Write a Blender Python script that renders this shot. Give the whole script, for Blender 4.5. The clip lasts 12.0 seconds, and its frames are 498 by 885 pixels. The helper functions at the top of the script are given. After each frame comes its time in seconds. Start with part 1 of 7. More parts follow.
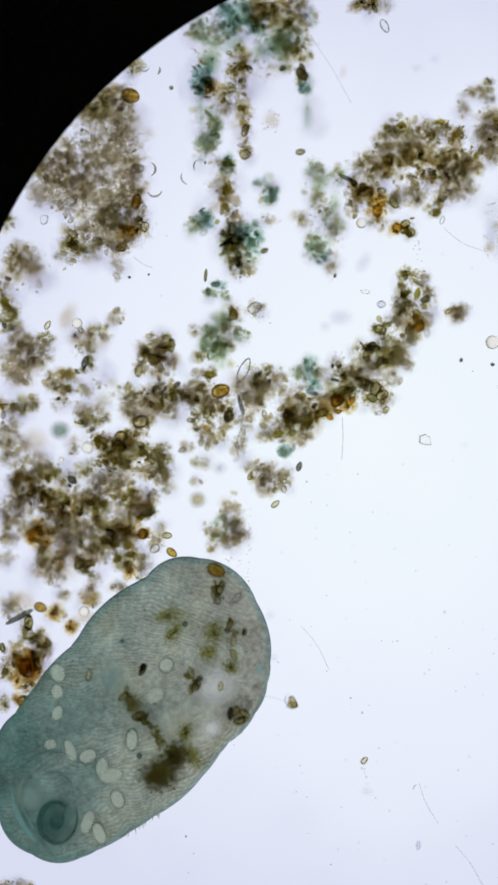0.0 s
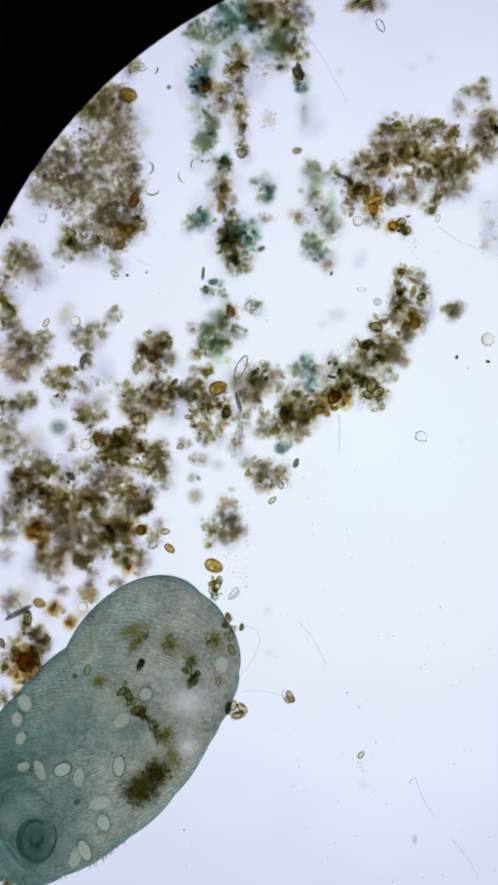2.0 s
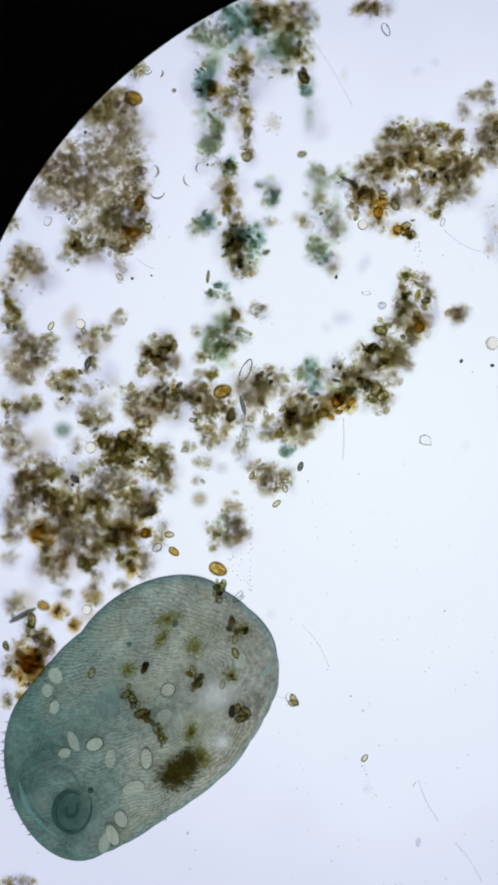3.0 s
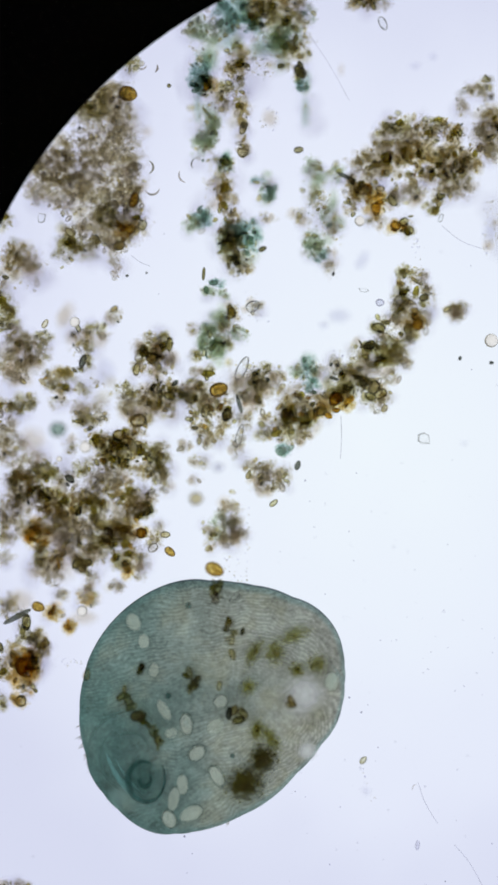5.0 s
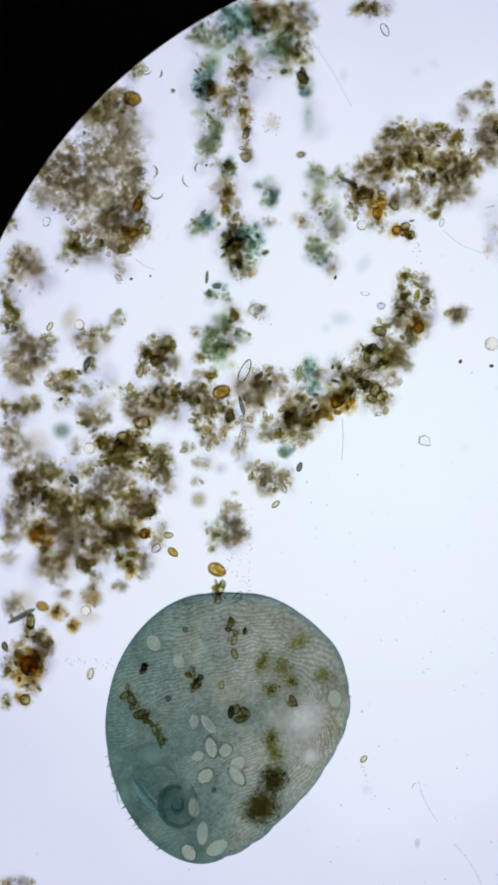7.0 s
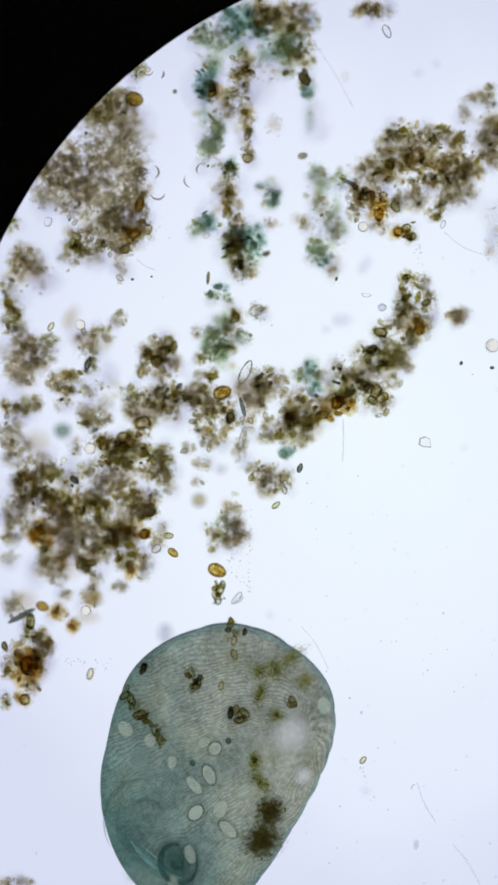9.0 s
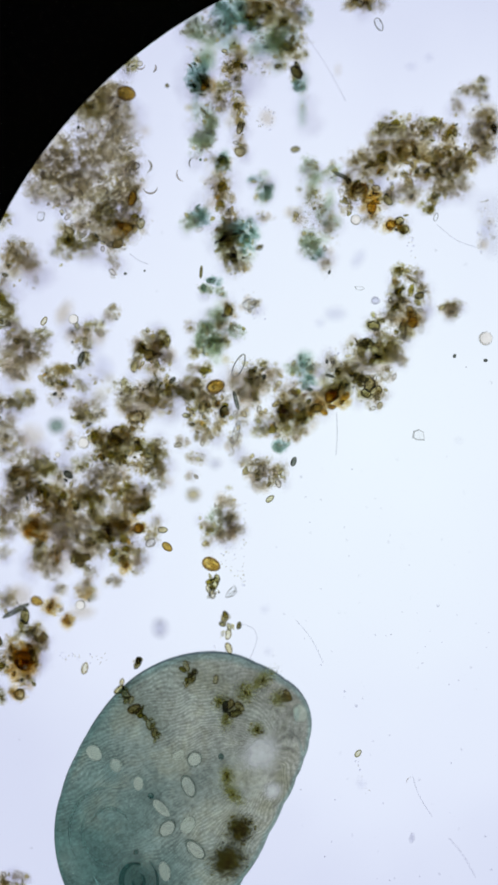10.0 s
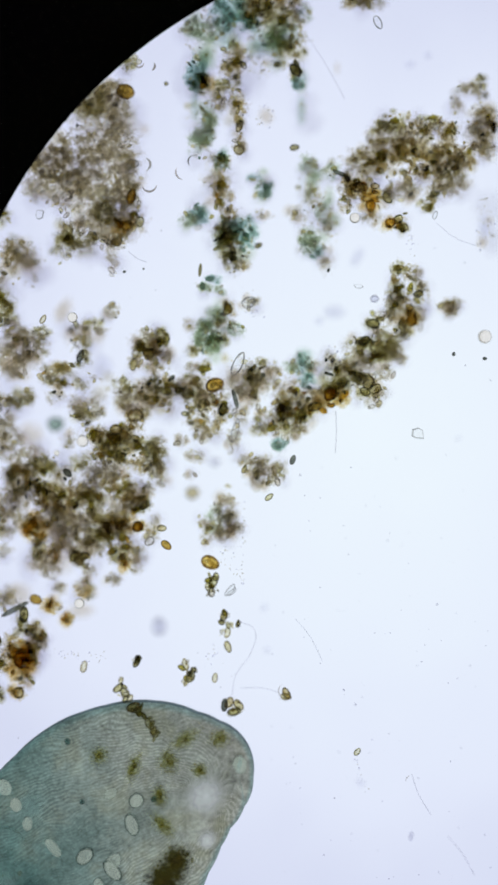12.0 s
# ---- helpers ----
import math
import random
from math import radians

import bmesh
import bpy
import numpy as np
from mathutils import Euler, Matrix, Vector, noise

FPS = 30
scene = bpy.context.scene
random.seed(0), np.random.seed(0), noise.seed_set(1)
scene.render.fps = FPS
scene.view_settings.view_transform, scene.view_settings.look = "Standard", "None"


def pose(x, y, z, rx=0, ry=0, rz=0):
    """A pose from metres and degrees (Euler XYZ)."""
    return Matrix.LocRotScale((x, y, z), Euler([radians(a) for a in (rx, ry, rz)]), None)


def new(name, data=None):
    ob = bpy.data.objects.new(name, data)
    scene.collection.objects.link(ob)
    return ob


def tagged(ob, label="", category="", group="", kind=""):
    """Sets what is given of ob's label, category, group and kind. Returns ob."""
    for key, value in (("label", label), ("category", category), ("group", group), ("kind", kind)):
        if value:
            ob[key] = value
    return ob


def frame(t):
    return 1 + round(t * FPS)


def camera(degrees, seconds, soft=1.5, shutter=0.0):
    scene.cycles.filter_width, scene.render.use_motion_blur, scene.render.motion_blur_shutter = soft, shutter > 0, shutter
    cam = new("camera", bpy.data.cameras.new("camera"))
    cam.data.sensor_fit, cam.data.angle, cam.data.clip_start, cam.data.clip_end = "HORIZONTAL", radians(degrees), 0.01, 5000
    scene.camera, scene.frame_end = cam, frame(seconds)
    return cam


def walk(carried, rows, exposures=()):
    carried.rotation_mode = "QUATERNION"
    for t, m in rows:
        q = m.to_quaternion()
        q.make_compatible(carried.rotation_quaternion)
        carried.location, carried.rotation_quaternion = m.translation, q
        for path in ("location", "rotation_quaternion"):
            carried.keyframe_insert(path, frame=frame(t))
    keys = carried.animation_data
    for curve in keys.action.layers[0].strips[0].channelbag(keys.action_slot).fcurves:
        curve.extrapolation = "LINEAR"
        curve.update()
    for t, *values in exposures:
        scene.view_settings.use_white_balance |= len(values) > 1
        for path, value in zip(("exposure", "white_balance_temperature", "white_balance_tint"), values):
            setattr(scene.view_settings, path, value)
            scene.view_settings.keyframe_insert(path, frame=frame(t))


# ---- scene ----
# A wet mount under a microscope, built at 1000 : 1 (one millimetre here is one micrometre on the slide).
# Height 0 is the plane of focus; u and v below are millimetres across and down the field from its corner.
DIST = 2.0747
SLIDE_TOP, COVER_UNDER = -0.20, 0.060

cam = camera(24.0, 12.0, soft=3.0)
cam.data.dof.use_dof = True
cam.data.dof.focus_distance = DIST - 0.018
cam.data.dof.aperture_fstop = 0.38
walk(cam, [
    (0, pose(-0.0031, 0.0023, 2.0592, 0, 0, -0.052)),
    (0.5, pose(-0.0001, -0.0028, 2.0510, 0, 0, -0.088)),
    (1, pose(-0.0037, -0.0023, 2.0763, 0, 0, -0.110)),
    (1.5, pose(0.0021, 0.0001, 2.0761, 0, 0, -0.126)),
    (2, pose(0.0017, -0.0036, 2.0741, 0, 0, -0.110)),
    (2.5, pose(-0.0053, -0.0007, 2.0766, 0, 0, -0.047)),
    (3, pose(-0.0061, 0.0023, 2.0759, 0, 0, 0.022)),
    (5, pose(-0.0001, 0.0002, 2.0531, 0, 0, -0.113)),
    (5.5, pose(-0.0019, -0.0009, 2.0586, 0, 0, -0.002)),
    (6, pose(-0.0000, -0.0003, 2.0751, 0, 0, -0.010)),
    (6.5, pose(-0.0000, -0.0000, 2.0747, 0, 0, 0.000)),
    (7, pose(-0.0044, 0.0033, 2.0744, 0, 0, 0.009)),
    (9, pose(-0.0053, 0.0048, 2.0754, 0, 0, 0.235)),
    (9.5, pose(0.0011, -0.0002, 2.0747, 0, 0, 0.063)),
    (10, pose(0.0058, -0.0062, 2.0746, 0, 0, -0.012)),
    (10.5, pose(-0.0016, -0.0064, 2.0762, 0, 0, 0.146)),
    (11, pose(-0.0071, -0.0099, 2.0762, 0, 0, -0.001)),
    (11.5, pose(0.0055, -0.0042, 2.0744, 0, 0, -0.042)),
    (12, pose(0.0074, -0.0093, 2.0735, 0, 0, -0.022)),
], exposures=[(0, -0.03, 6530, 10), (1.5, -0.10, 6400, 10), (3, -0.06, 6430, 9), (5, -0.06, 6450, 11), (7, -0.07, 6400, 10), (9, -0.03, 6420, 9), (10, -0.05, 6330, 10), (10.5, -0.04, 6370, 10), (11, -0.12, 6250, 10), (11.5, -0.05, 6350, 10), (12, -0.06, 6350, 10)])

scene.cycles.transparent_max_bounces = 128

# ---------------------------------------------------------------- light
# Even fill added all round, as the opaque body passes no lamp light.
world = bpy.data.worlds.new("added_fill_light")
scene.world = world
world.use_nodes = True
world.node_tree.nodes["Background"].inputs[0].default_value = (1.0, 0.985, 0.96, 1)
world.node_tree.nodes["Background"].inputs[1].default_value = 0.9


# ---------------------------------------------------------------- materials
def shader(name):
    m = bpy.data.materials.new(name)
    m.use_nodes = True
    m.node_tree.nodes.clear()
    return m, m.node_tree.nodes, m.node_tree.links


def node(nodes, kind, **values):
    n = nodes.new(kind)
    for key, value in values.items():
        n.inputs[key].default_value = value
    return n


def ramp(nodes, stops):
    r = nodes.new("ShaderNodeValToRGB")
    e = r.color_ramp.elements
    while len(e) < len(stops):
        e.new(0.5)
    for k, (p, c) in enumerate(stops):
        e[k].position, e[k].color = p, (*c, 1)
    return r


def noise_and_chance(n, l, scale):
    """Mottling of a grain and its own chance number."""
    info = n.new("ShaderNodeObjectInfo")
    co = n.new("ShaderNodeTexCoord")
    shift = n.new("ShaderNodeVectorMath")
    shift.operation = "MULTIPLY_ADD"
    shift.inputs[1].default_value = (37.0, 37.0, 37.0)
    l.new(info.outputs["Location"], shift.inputs[0])
    l.new(co.outputs["Object"], shift.inputs[2])
    fine = node(n, "ShaderNodeTexNoise", Scale=scale, Detail=3.0, Roughness=0.6)
    l.new(shift.outputs[0], fine.inputs["Vector"])
    return fine.outputs["Fac"], info.outputs["Random"]


def grain_material(name, dark, light, colour, solid, spread=0.5):
    """A stained, half-clear grain: most of the lamp's light passes tinted, some is scattered."""
    m, n, l = shader(name)
    mottle, chance = noise_and_chance(n, l, 1.9)
    stretch = n.new("ShaderNodeMapRange")
    for key, value in (("From Min", 0.32), ("From Max", 0.68), ("To Min", -spread * 0.5), ("To Max", 1 - spread * 0.5)):
        stretch.inputs[key].default_value = value
    l.new(mottle, stretch.inputs["Value"])
    both = n.new("ShaderNodeMath")
    both.operation = "MULTIPLY_ADD"
    both.inputs[1].default_value = spread
    l.new(chance, both.inputs[0])
    l.new(stretch.outputs[0], both.inputs[2])
    tone = ramp(n, [(0.0, dark), (1.0, light)])
    l.new(both.outputs[0], tone.inputs[0])
    stained = n.new("ShaderNodeBsdfTransparent")
    l.new(tone.outputs[0], stained.inputs[0])
    body = node(n, "ShaderNodeBsdfPrincipled", Roughness=0.5)
    body.inputs["Base Color"].default_value = (*colour, 1)
    body.inputs["Specular IOR Level"].default_value = 0.2
    mix = n.new("ShaderNodeMixShader")
    mix.inputs[0].default_value = solid
    l.new(stained.outputs[0], mix.inputs[1])
    l.new(body.outputs[0], mix.inputs[2])
    out = n.new("ShaderNodeOutputMaterial")
    l.new(mix.outputs[0], out.inputs[0])
    return m


# family: core dark and light stain, rim dark and light stain (edge refraction put into colour), scattered colour, share
# scattered (core, rim)
FAMILY = {
    "brown": ((0.71, 0.63, 0.37), (0.98, 0.965, 0.89), (0.19, 0.155, 0.05), (0.60, 0.53, 0.33), (0.22, 0.165, 0.07), 0.06, 0.10),
    "olive": ((0.68, 0.645, 0.36), (0.98, 0.975, 0.885), (0.16, 0.155, 0.06), (0.55, 0.53, 0.34), (0.18, 0.175, 0.07), 0.06, 0.10),
    "amber": ((0.64, 0.45, 0.10), (0.97, 0.88, 0.52), (0.27, 0.185, 0.05), (0.58, 0.46, 0.21), (0.42, 0.27, 0.03), 0.08, 0.13),
    "dark": ((0.42, 0.40, 0.23), (0.76, 0.73, 0.54), (0.09, 0.085, 0.05), (0.32, 0.30, 0.21), (0.05, 0.048, 0.03), 0.08, 0.15),
    "pale": ((0.90, 0.885, 0.84), (0.99, 0.99, 0.97), (0.38, 0.36, 0.29), (0.70, 0.68, 0.62), (0.50, 0.49, 0.43), 0.03, 0.08),
    "straw": ((0.82, 0.775, 0.55), (0.98, 0.975, 0.90), (0.26, 0.225, 0.09), (0.64, 0.59, 0.40), (0.40, 0.36, 0.17), 0.05, 0.10),
    "teal": ((0.38, 0.49, 0.40), (0.88, 0.93, 0.88), (0.13, 0.21, 0.165), (0.50, 0.60, 0.53), (0.07, 0.13, 0.10), 0.08, 0.12),
    "mauve": ((0.80, 0.775, 0.70), (0.97, 0.96, 0.94), (0.44, 0.405, 0.35), (0.76, 0.73, 0.69), (0.45, 0.41, 0.37), 0.05, 0.10),
    "moss": ((0.46, 0.42, 0.10), (0.80, 0.76, 0.40), (0.16, 0.145, 0.035), (0.48, 0.45, 0.22), (0.13, 0.12, 0.02), 0.06, 0.10),
    "black": ((0.26, 0.28, 0.25), (0.60, 0.62, 0.56), (0.06, 0.065, 0.06), (0.24, 0.25, 0.22), (0.02, 0.022, 0.02), 0.10, 0.2),
    "clear": ((0.955, 0.96, 0.955), (0.995, 0.995, 0.995), (0.26, 0.27, 0.27), (0.60, 0.60, 0.58), (0.50, 0.50, 0.48), 0.0, 0.05),
    "grey": ((0.80, 0.80, 0.87), (0.96, 0.96, 0.98), (0.60, 0.60, 0.66), (0.84, 0.84, 0.89), (0.45, 0.45, 0.52), 0.05, 0.12),
}
CORE, DARK_RIM = {}, {}
for fam, f in FAMILY.items():
    CORE[fam] = grain_material(fam + "_grain", f[0], f[1], f[4], f[5], 0.6)
    DARK_RIM[fam] = grain_material(fam + "_grain_dark_rim", f[2], f[3], [c * 0.6 for c in f[4]], f[6], 0.6)


def haze_material(name, stain):
    """Thin slime: clear in places, stained in others."""
    m, n, l = shader(name)
    mottle, chance = noise_and_chance(n, l, 1.6)
    co = n.new("ShaderNodeTexCoord")
    flat = n.new("ShaderNodeMapping")
    flat.inputs["Scale"].default_value = (0.95, 1.15, 0)
    ball = n.new("ShaderNodeTexGradient")
    ball.gradient_type = "SPHERICAL"
    l.new(co.outputs["Object"], flat.inputs["Vector"])
    l.new(flat.outputs[0], ball.inputs["Vector"])
    thin = n.new("ShaderNodeMapRange")
    thin.interpolation_type = "SMOOTHSTEP"
    thin.inputs["From Min"].default_value, thin.inputs["From Max"].default_value = 0.0, 0.9
    thin.inputs["To Max"].default_value = 1.5
    l.new(ball.outputs["Fac"], thin.inputs["Value"])
    both = n.new("ShaderNodeMath")
    both.operation = "MULTIPLY"
    l.new(mottle, both.inputs[0])
    l.new(thin.outputs[0], both.inputs[1])
    tone = ramp(n, [(0.16, (1, 1, 1)), (0.80, stain)])
    l.new(both.outputs[0], tone.inputs[0])
    clear = n.new("ShaderNodeBsdfTransparent")
    l.new(tone.outputs[0], clear.inputs[0])
    out = n.new("ShaderNodeOutputMaterial")
    l.new(clear.outputs[0], out.inputs[0])
    return m


HAZE = {
    "brown": haze_material("brown_mucus", (0.865, 0.835, 0.725)),
    "olive": haze_material("olive_mucus", (0.855, 0.84, 0.715)),
    "teal": haze_material("teal_mucus", (0.70, 0.78, 0.715)),
    "pale": haze_material("pale_mucus", (0.86, 0.82, 0.745)),
    "mauve": haze_material("mauve_mucus", (0.89, 0.87, 0.80)),
    "amber": haze_material("amber_mucus", (0.90, 0.80, 0.55)),
    # film: faint tint for the gaps, in place of a soft halo
    "film": haze_material("faint_halo_film", (0.91, 0.905, 0.925)),
    "grey": haze_material("grey_mucus", (0.88, 0.88, 0.92)),
    "green": haze_material("green_mucus", (0.80, 0.84, 0.745)),
}


def jelly_material(name, pale, mid, deep):
    """Granular slime near the plane of focus: clear pores, cream body, stained lumps."""
    m, n, l = shader(name)
    place = n.new("ShaderNodeNewGeometry")
    lump = node(n, "ShaderNodeTexNoise", Scale=62.0, Detail=2.0, Roughness=0.55)
    fine = node(n, "ShaderNodeTexNoise", Scale=210.0, Detail=3.0, Roughness=0.65)
    l.new(place.outputs["Position"], lump.inputs["Vector"])
    l.new(place.outputs["Position"], fine.inputs["Vector"])
    mixed = n.new("ShaderNodeMath")
    mixed.operation = "MULTIPLY_ADD"
    mixed.inputs[1].default_value = 0.72
    l.new(lump.outputs["Fac"], mixed.inputs[0])
    half = n.new("ShaderNodeMath")
    half.operation = "MULTIPLY"
    half.inputs[1].default_value = 0.5
    l.new(fine.outputs["Fac"], half.inputs[0])
    l.new(half.outputs[0], mixed.inputs[2])
    co = n.new("ShaderNodeTexCoord")
    flat = n.new("ShaderNodeMapping")
    flat.inputs["Scale"].default_value = (0.85, 1.05, 0)
    ball = n.new("ShaderNodeTexGradient")
    ball.gradient_type = "SPHERICAL"
    l.new(co.outputs["Object"], flat.inputs["Vector"])
    l.new(flat.outputs[0], ball.inputs["Vector"])
    rim = n.new("ShaderNodeMapRange")
    rim.interpolation_type = "SMOOTHSTEP"
    rim.inputs["From Min"].default_value, rim.inputs["From Max"].default_value = 0.02, 0.75
    rim.inputs["To Min"].default_value, rim.inputs["To Max"].default_value = -0.34, 0.03
    l.new(ball.outputs["Fac"], rim.inputs["Value"])
    total = n.new("ShaderNodeMath")
    total.operation = "ADD"
    l.new(mixed.outputs[0], total.inputs[0])
    l.new(rim.outputs[0], total.inputs[1])
    tone = ramp(n, [(0.46, (1, 1, 1)), (0.54, pale), (0.63, mid), (0.76, deep)])
    l.new(total.outputs[0], tone.inputs[0])
    clear = n.new("ShaderNodeBsdfTransparent")
    l.new(tone.outputs[0], clear.inputs[0])
    out = n.new("ShaderNodeOutputMaterial")
    l.new(clear.outputs[0], out.inputs[0])
    return m


JELLY = {
    "brown": jelly_material("brown_jelly", (0.955, 0.95, 0.95), (0.88, 0.865, 0.825), (0.66, 0.59, 0.37)),
    "olive": jelly_material("olive_jelly", (0.955, 0.955, 0.95), (0.88, 0.87, 0.82), (0.63, 0.60, 0.37)),
    "teal": jelly_material("teal_jelly", (0.935, 0.96, 0.95), (0.80, 0.86, 0.83), (0.50, 0.63, 0.58)),
    "pale": jelly_material("pale_jelly", (0.965, 0.96, 0.955), (0.90, 0.89, 0.85), (0.72, 0.685, 0.57)),
    "mauve": jelly_material("mauve_jelly", (0.955, 0.95, 0.945), (0.875, 0.86, 0.82), (0.69, 0.65, 0.50)),
    "amber": jelly_material("amber_jelly", (0.96, 0.945, 0.90), (0.90, 0.845, 0.68), (0.76, 0.63, 0.30)),
    "green": jelly_material("green_jelly", (0.96, 0.965, 0.955), (0.88, 0.90, 0.855), (0.66, 0.70, 0.58)),
}


def spot_material(name, colour, most, ragged=2.4, edge=0.0):
    """A stain that fades towards its rim, as a vacuole or food ball does below the body's skin."""
    m, n, l = shader(name)
    co = n.new("ShaderNodeTexCoord")
    ball = n.new("ShaderNodeTexGradient")
    ball.gradient_type = "SPHERICAL"
    flat = n.new("ShaderNodeMapping")
    flat.inputs["Scale"].default_value = (1, 1, 0)
    l.new(co.outputs["Object"], flat.inputs["Vector"])
    l.new(flat.outputs[0], ball.inputs["Vector"])
    rag = node(n, "ShaderNodeTexNoise", Scale=4.4, Detail=6.0, Roughness=0.8)
    l.new(co.outputs["Object"], rag.inputs["Vector"])
    lift = n.new("ShaderNodeMath")
    lift.operation = "MULTIPLY_ADD"
    lift.inputs[1].default_value, lift.inputs[2].default_value = ragged, -0.51 * ragged
    l.new(rag.outputs["Fac"], lift.inputs[0])
    add = n.new("ShaderNodeMath")
    add.operation = "ADD"
    l.new(ball.outputs["Fac"], add.inputs[0])
    l.new(lift.outputs[0], add.inputs[1])
    fade = n.new("ShaderNodeMapRange")
    fade.interpolation_type = "SMOOTHSTEP"
    for key, value in (("From Min", 0.0), ("From Max", 1.05), ("To Min", edge), ("To Max", most)):
        fade.inputs[key].default_value = value
    l.new(add.outputs[0], fade.inputs["Value"])
    rim = n.new("ShaderNodeMath")
    rim.operation = "MULTIPLY"
    cut = n.new("ShaderNodeMapRange")
    for key, value in (("From Min", 0.0), ("From Max", 0.55)):
        cut.inputs[key].default_value = value
    l.new(ball.outputs["Fac"], cut.inputs["Value"])
    l.new(fade.outputs[0], rim.inputs[0])
    l.new(cut.outputs[0], rim.inputs[1])
    clear = node(n, "ShaderNodeBsdfTransparent", Color=(1, 1, 1, 1))
    body = node(n, "ShaderNodeBsdfDiffuse", Color=(*colour, 1))
    mix = n.new("ShaderNodeMixShader")
    l.new(rim.outputs[0], mix.inputs[0])
    l.new(clear.outputs[0], mix.inputs[1])
    l.new(body.outputs[0], mix.inputs[2])
    out = n.new("ShaderNodeOutputMaterial")
    l.new(mix.outputs[0], out.inputs[0])
    return m


def sap_material(name, colour, solid):
    """Clear sap that lightens or darkens what lies below it by an even share."""
    m, n, l = shader(name)
    mottle, chance = noise_and_chance(n, l, 2.2)
    share = n.new("ShaderNodeMath")
    share.operation = "MULTIPLY_ADD"
    share.inputs[1].default_value, share.inputs[2].default_value = 0.4, solid - 0.2
    l.new(mottle, share.inputs[0])
    clear = node(n, "ShaderNodeBsdfTransparent", Color=(1, 1, 1, 1))
    body = node(n, "ShaderNodeBsdfDiffuse", Color=(*colour, 1))
    mix = n.new("ShaderNodeMixShader")
    l.new(share.outputs[0], mix.inputs[0])
    l.new(clear.outputs[0], mix.inputs[1])
    l.new(body.outputs[0], mix.inputs[2])
    out = n.new("ShaderNodeOutputMaterial")
    l.new(mix.outputs[0], out.inputs[0])
    return m


def plain(name, colour, rough=0.6, spec=0.3):
    m, n, l = shader(name)
    co = n.new("ShaderNodeTexCoord")
    fine = node(n, "ShaderNodeTexNoise", Scale=40.0, Detail=5.0)
    l.new(co.outputs["Object"], fine.inputs["Vector"])
    tone = ramp(n, [(0.3, [c * 0.8 for c in colour]), (0.7, [min(1, c * 1.15) for c in colour])])
    l.new(fine.outputs["Fac"], tone.inputs[0])
    b = node(n, "ShaderNodeBsdfPrincipled", Roughness=rough)
    b.inputs["Specular IOR Level"].default_value = spec
    l.new(tone.outputs[0], b.inputs["Base Color"])
    out = n.new("ShaderNodeOutputMaterial")
    l.new(b.outputs[0], out.inputs[0])
    return m


def clear_glass(name):
    m, n, l = shader(name)
    clear = node(n, "ShaderNodeBsdfTransparent", Color=(0.995, 0.998, 1.0, 1))
    gloss = node(n, "ShaderNodeBsdfGlossy", Roughness=0.02)
    mix = n.new("ShaderNodeMixShader")
    mix.inputs[0].default_value = 0.0002
    l.new(clear.outputs[0], mix.inputs[1])
    l.new(gloss.outputs[0], mix.inputs[2])
    out = n.new("ShaderNodeOutputMaterial")
    l.new(mix.outputs[0], out.inputs[0])
    return m


def lamp_material():
    """The lit field lens of the illuminator, a little warmer and brighter near its middle."""
    m, n, l = shader("lit_field_lens")
    co = n.new("ShaderNodeTexCoord")
    away = n.new("ShaderNodeVectorMath")
    away.operation = "DISTANCE"
    away.inputs[1].default_value = (0.30, -0.02, 0)
    l.new(co.outputs["Object"], away.inputs[0])
    tone = ramp(n, [(0.0, (0.885, 0.95, 0.985)), (0.36, (0.84, 0.89, 0.975)), (0.62, (0.795, 0.83, 0.955)), (0.86, (0.70, 0.725, 0.88))])
    shrink = n.new("ShaderNodeMath")
    shrink.operation = "MULTIPLY"
    shrink.inputs[1].default_value = 0.8
    uneven = node(n, "ShaderNodeTexNoise", Scale=4.5, Detail=3.0, Roughness=0.6)
    l.new(co.outputs["Object"], uneven.inputs["Vector"])
    drift = n.new("ShaderNodeMath")
    drift.operation = "MULTIPLY_ADD"
    drift.inputs[1].default_value = 0.30
    l.new(uneven.outputs["Fac"], drift.inputs[0])
    l.new(away.outputs["Value"], drift.inputs[2])
    centred = n.new("ShaderNodeMath")
    centred.operation = "SUBTRACT"
    centred.inputs[1].default_value = 0.15
    l.new(drift.outputs[0], centred.inputs[0])
    l.new(centred.outputs[0], shrink.inputs[0])
    l.new(shrink.outputs[0], tone.inputs[0])
    glow = node(n, "ShaderNodeEmission", Strength=LAMP)
    l.new(tone.outputs[0], glow.inputs[0])
    out = n.new("ShaderNodeOutputMaterial")
    l.new(glow.outputs[0], out.inputs[0])
    return m


LAMP = 1.03
GLASS = clear_glass("clear_glass")
BLACK = plain("blackened_metal", (0.0003, 0.0003, 0.0003), 0.9, 0.0)


# ---------------------------------------------------------------- building helpers
def at(u, v, z=0.0):
    """The place in the world at u, v of the field, at the height z."""
    s = (DIST - z) / DIST / 1000
    return Vector(((u - 441) * s, (784 - v) * s, z))


def mesh_of(name, bm, *materials, smooth=True):
    me = bpy.data.meshes.new(name)
    for f in bm.faces:
        f.smooth = smooth
    bm.to_mesh(me)
    bm.free()
    for m in materials:
        me.materials.append(m)
    return me


def part(name, data, parent, m=None, label=""):
    ob = new(name, data)
    ob.parent = parent
    if m is not None:
        ob.matrix_basis = m
    return tagged(ob, label=label) if label else ob


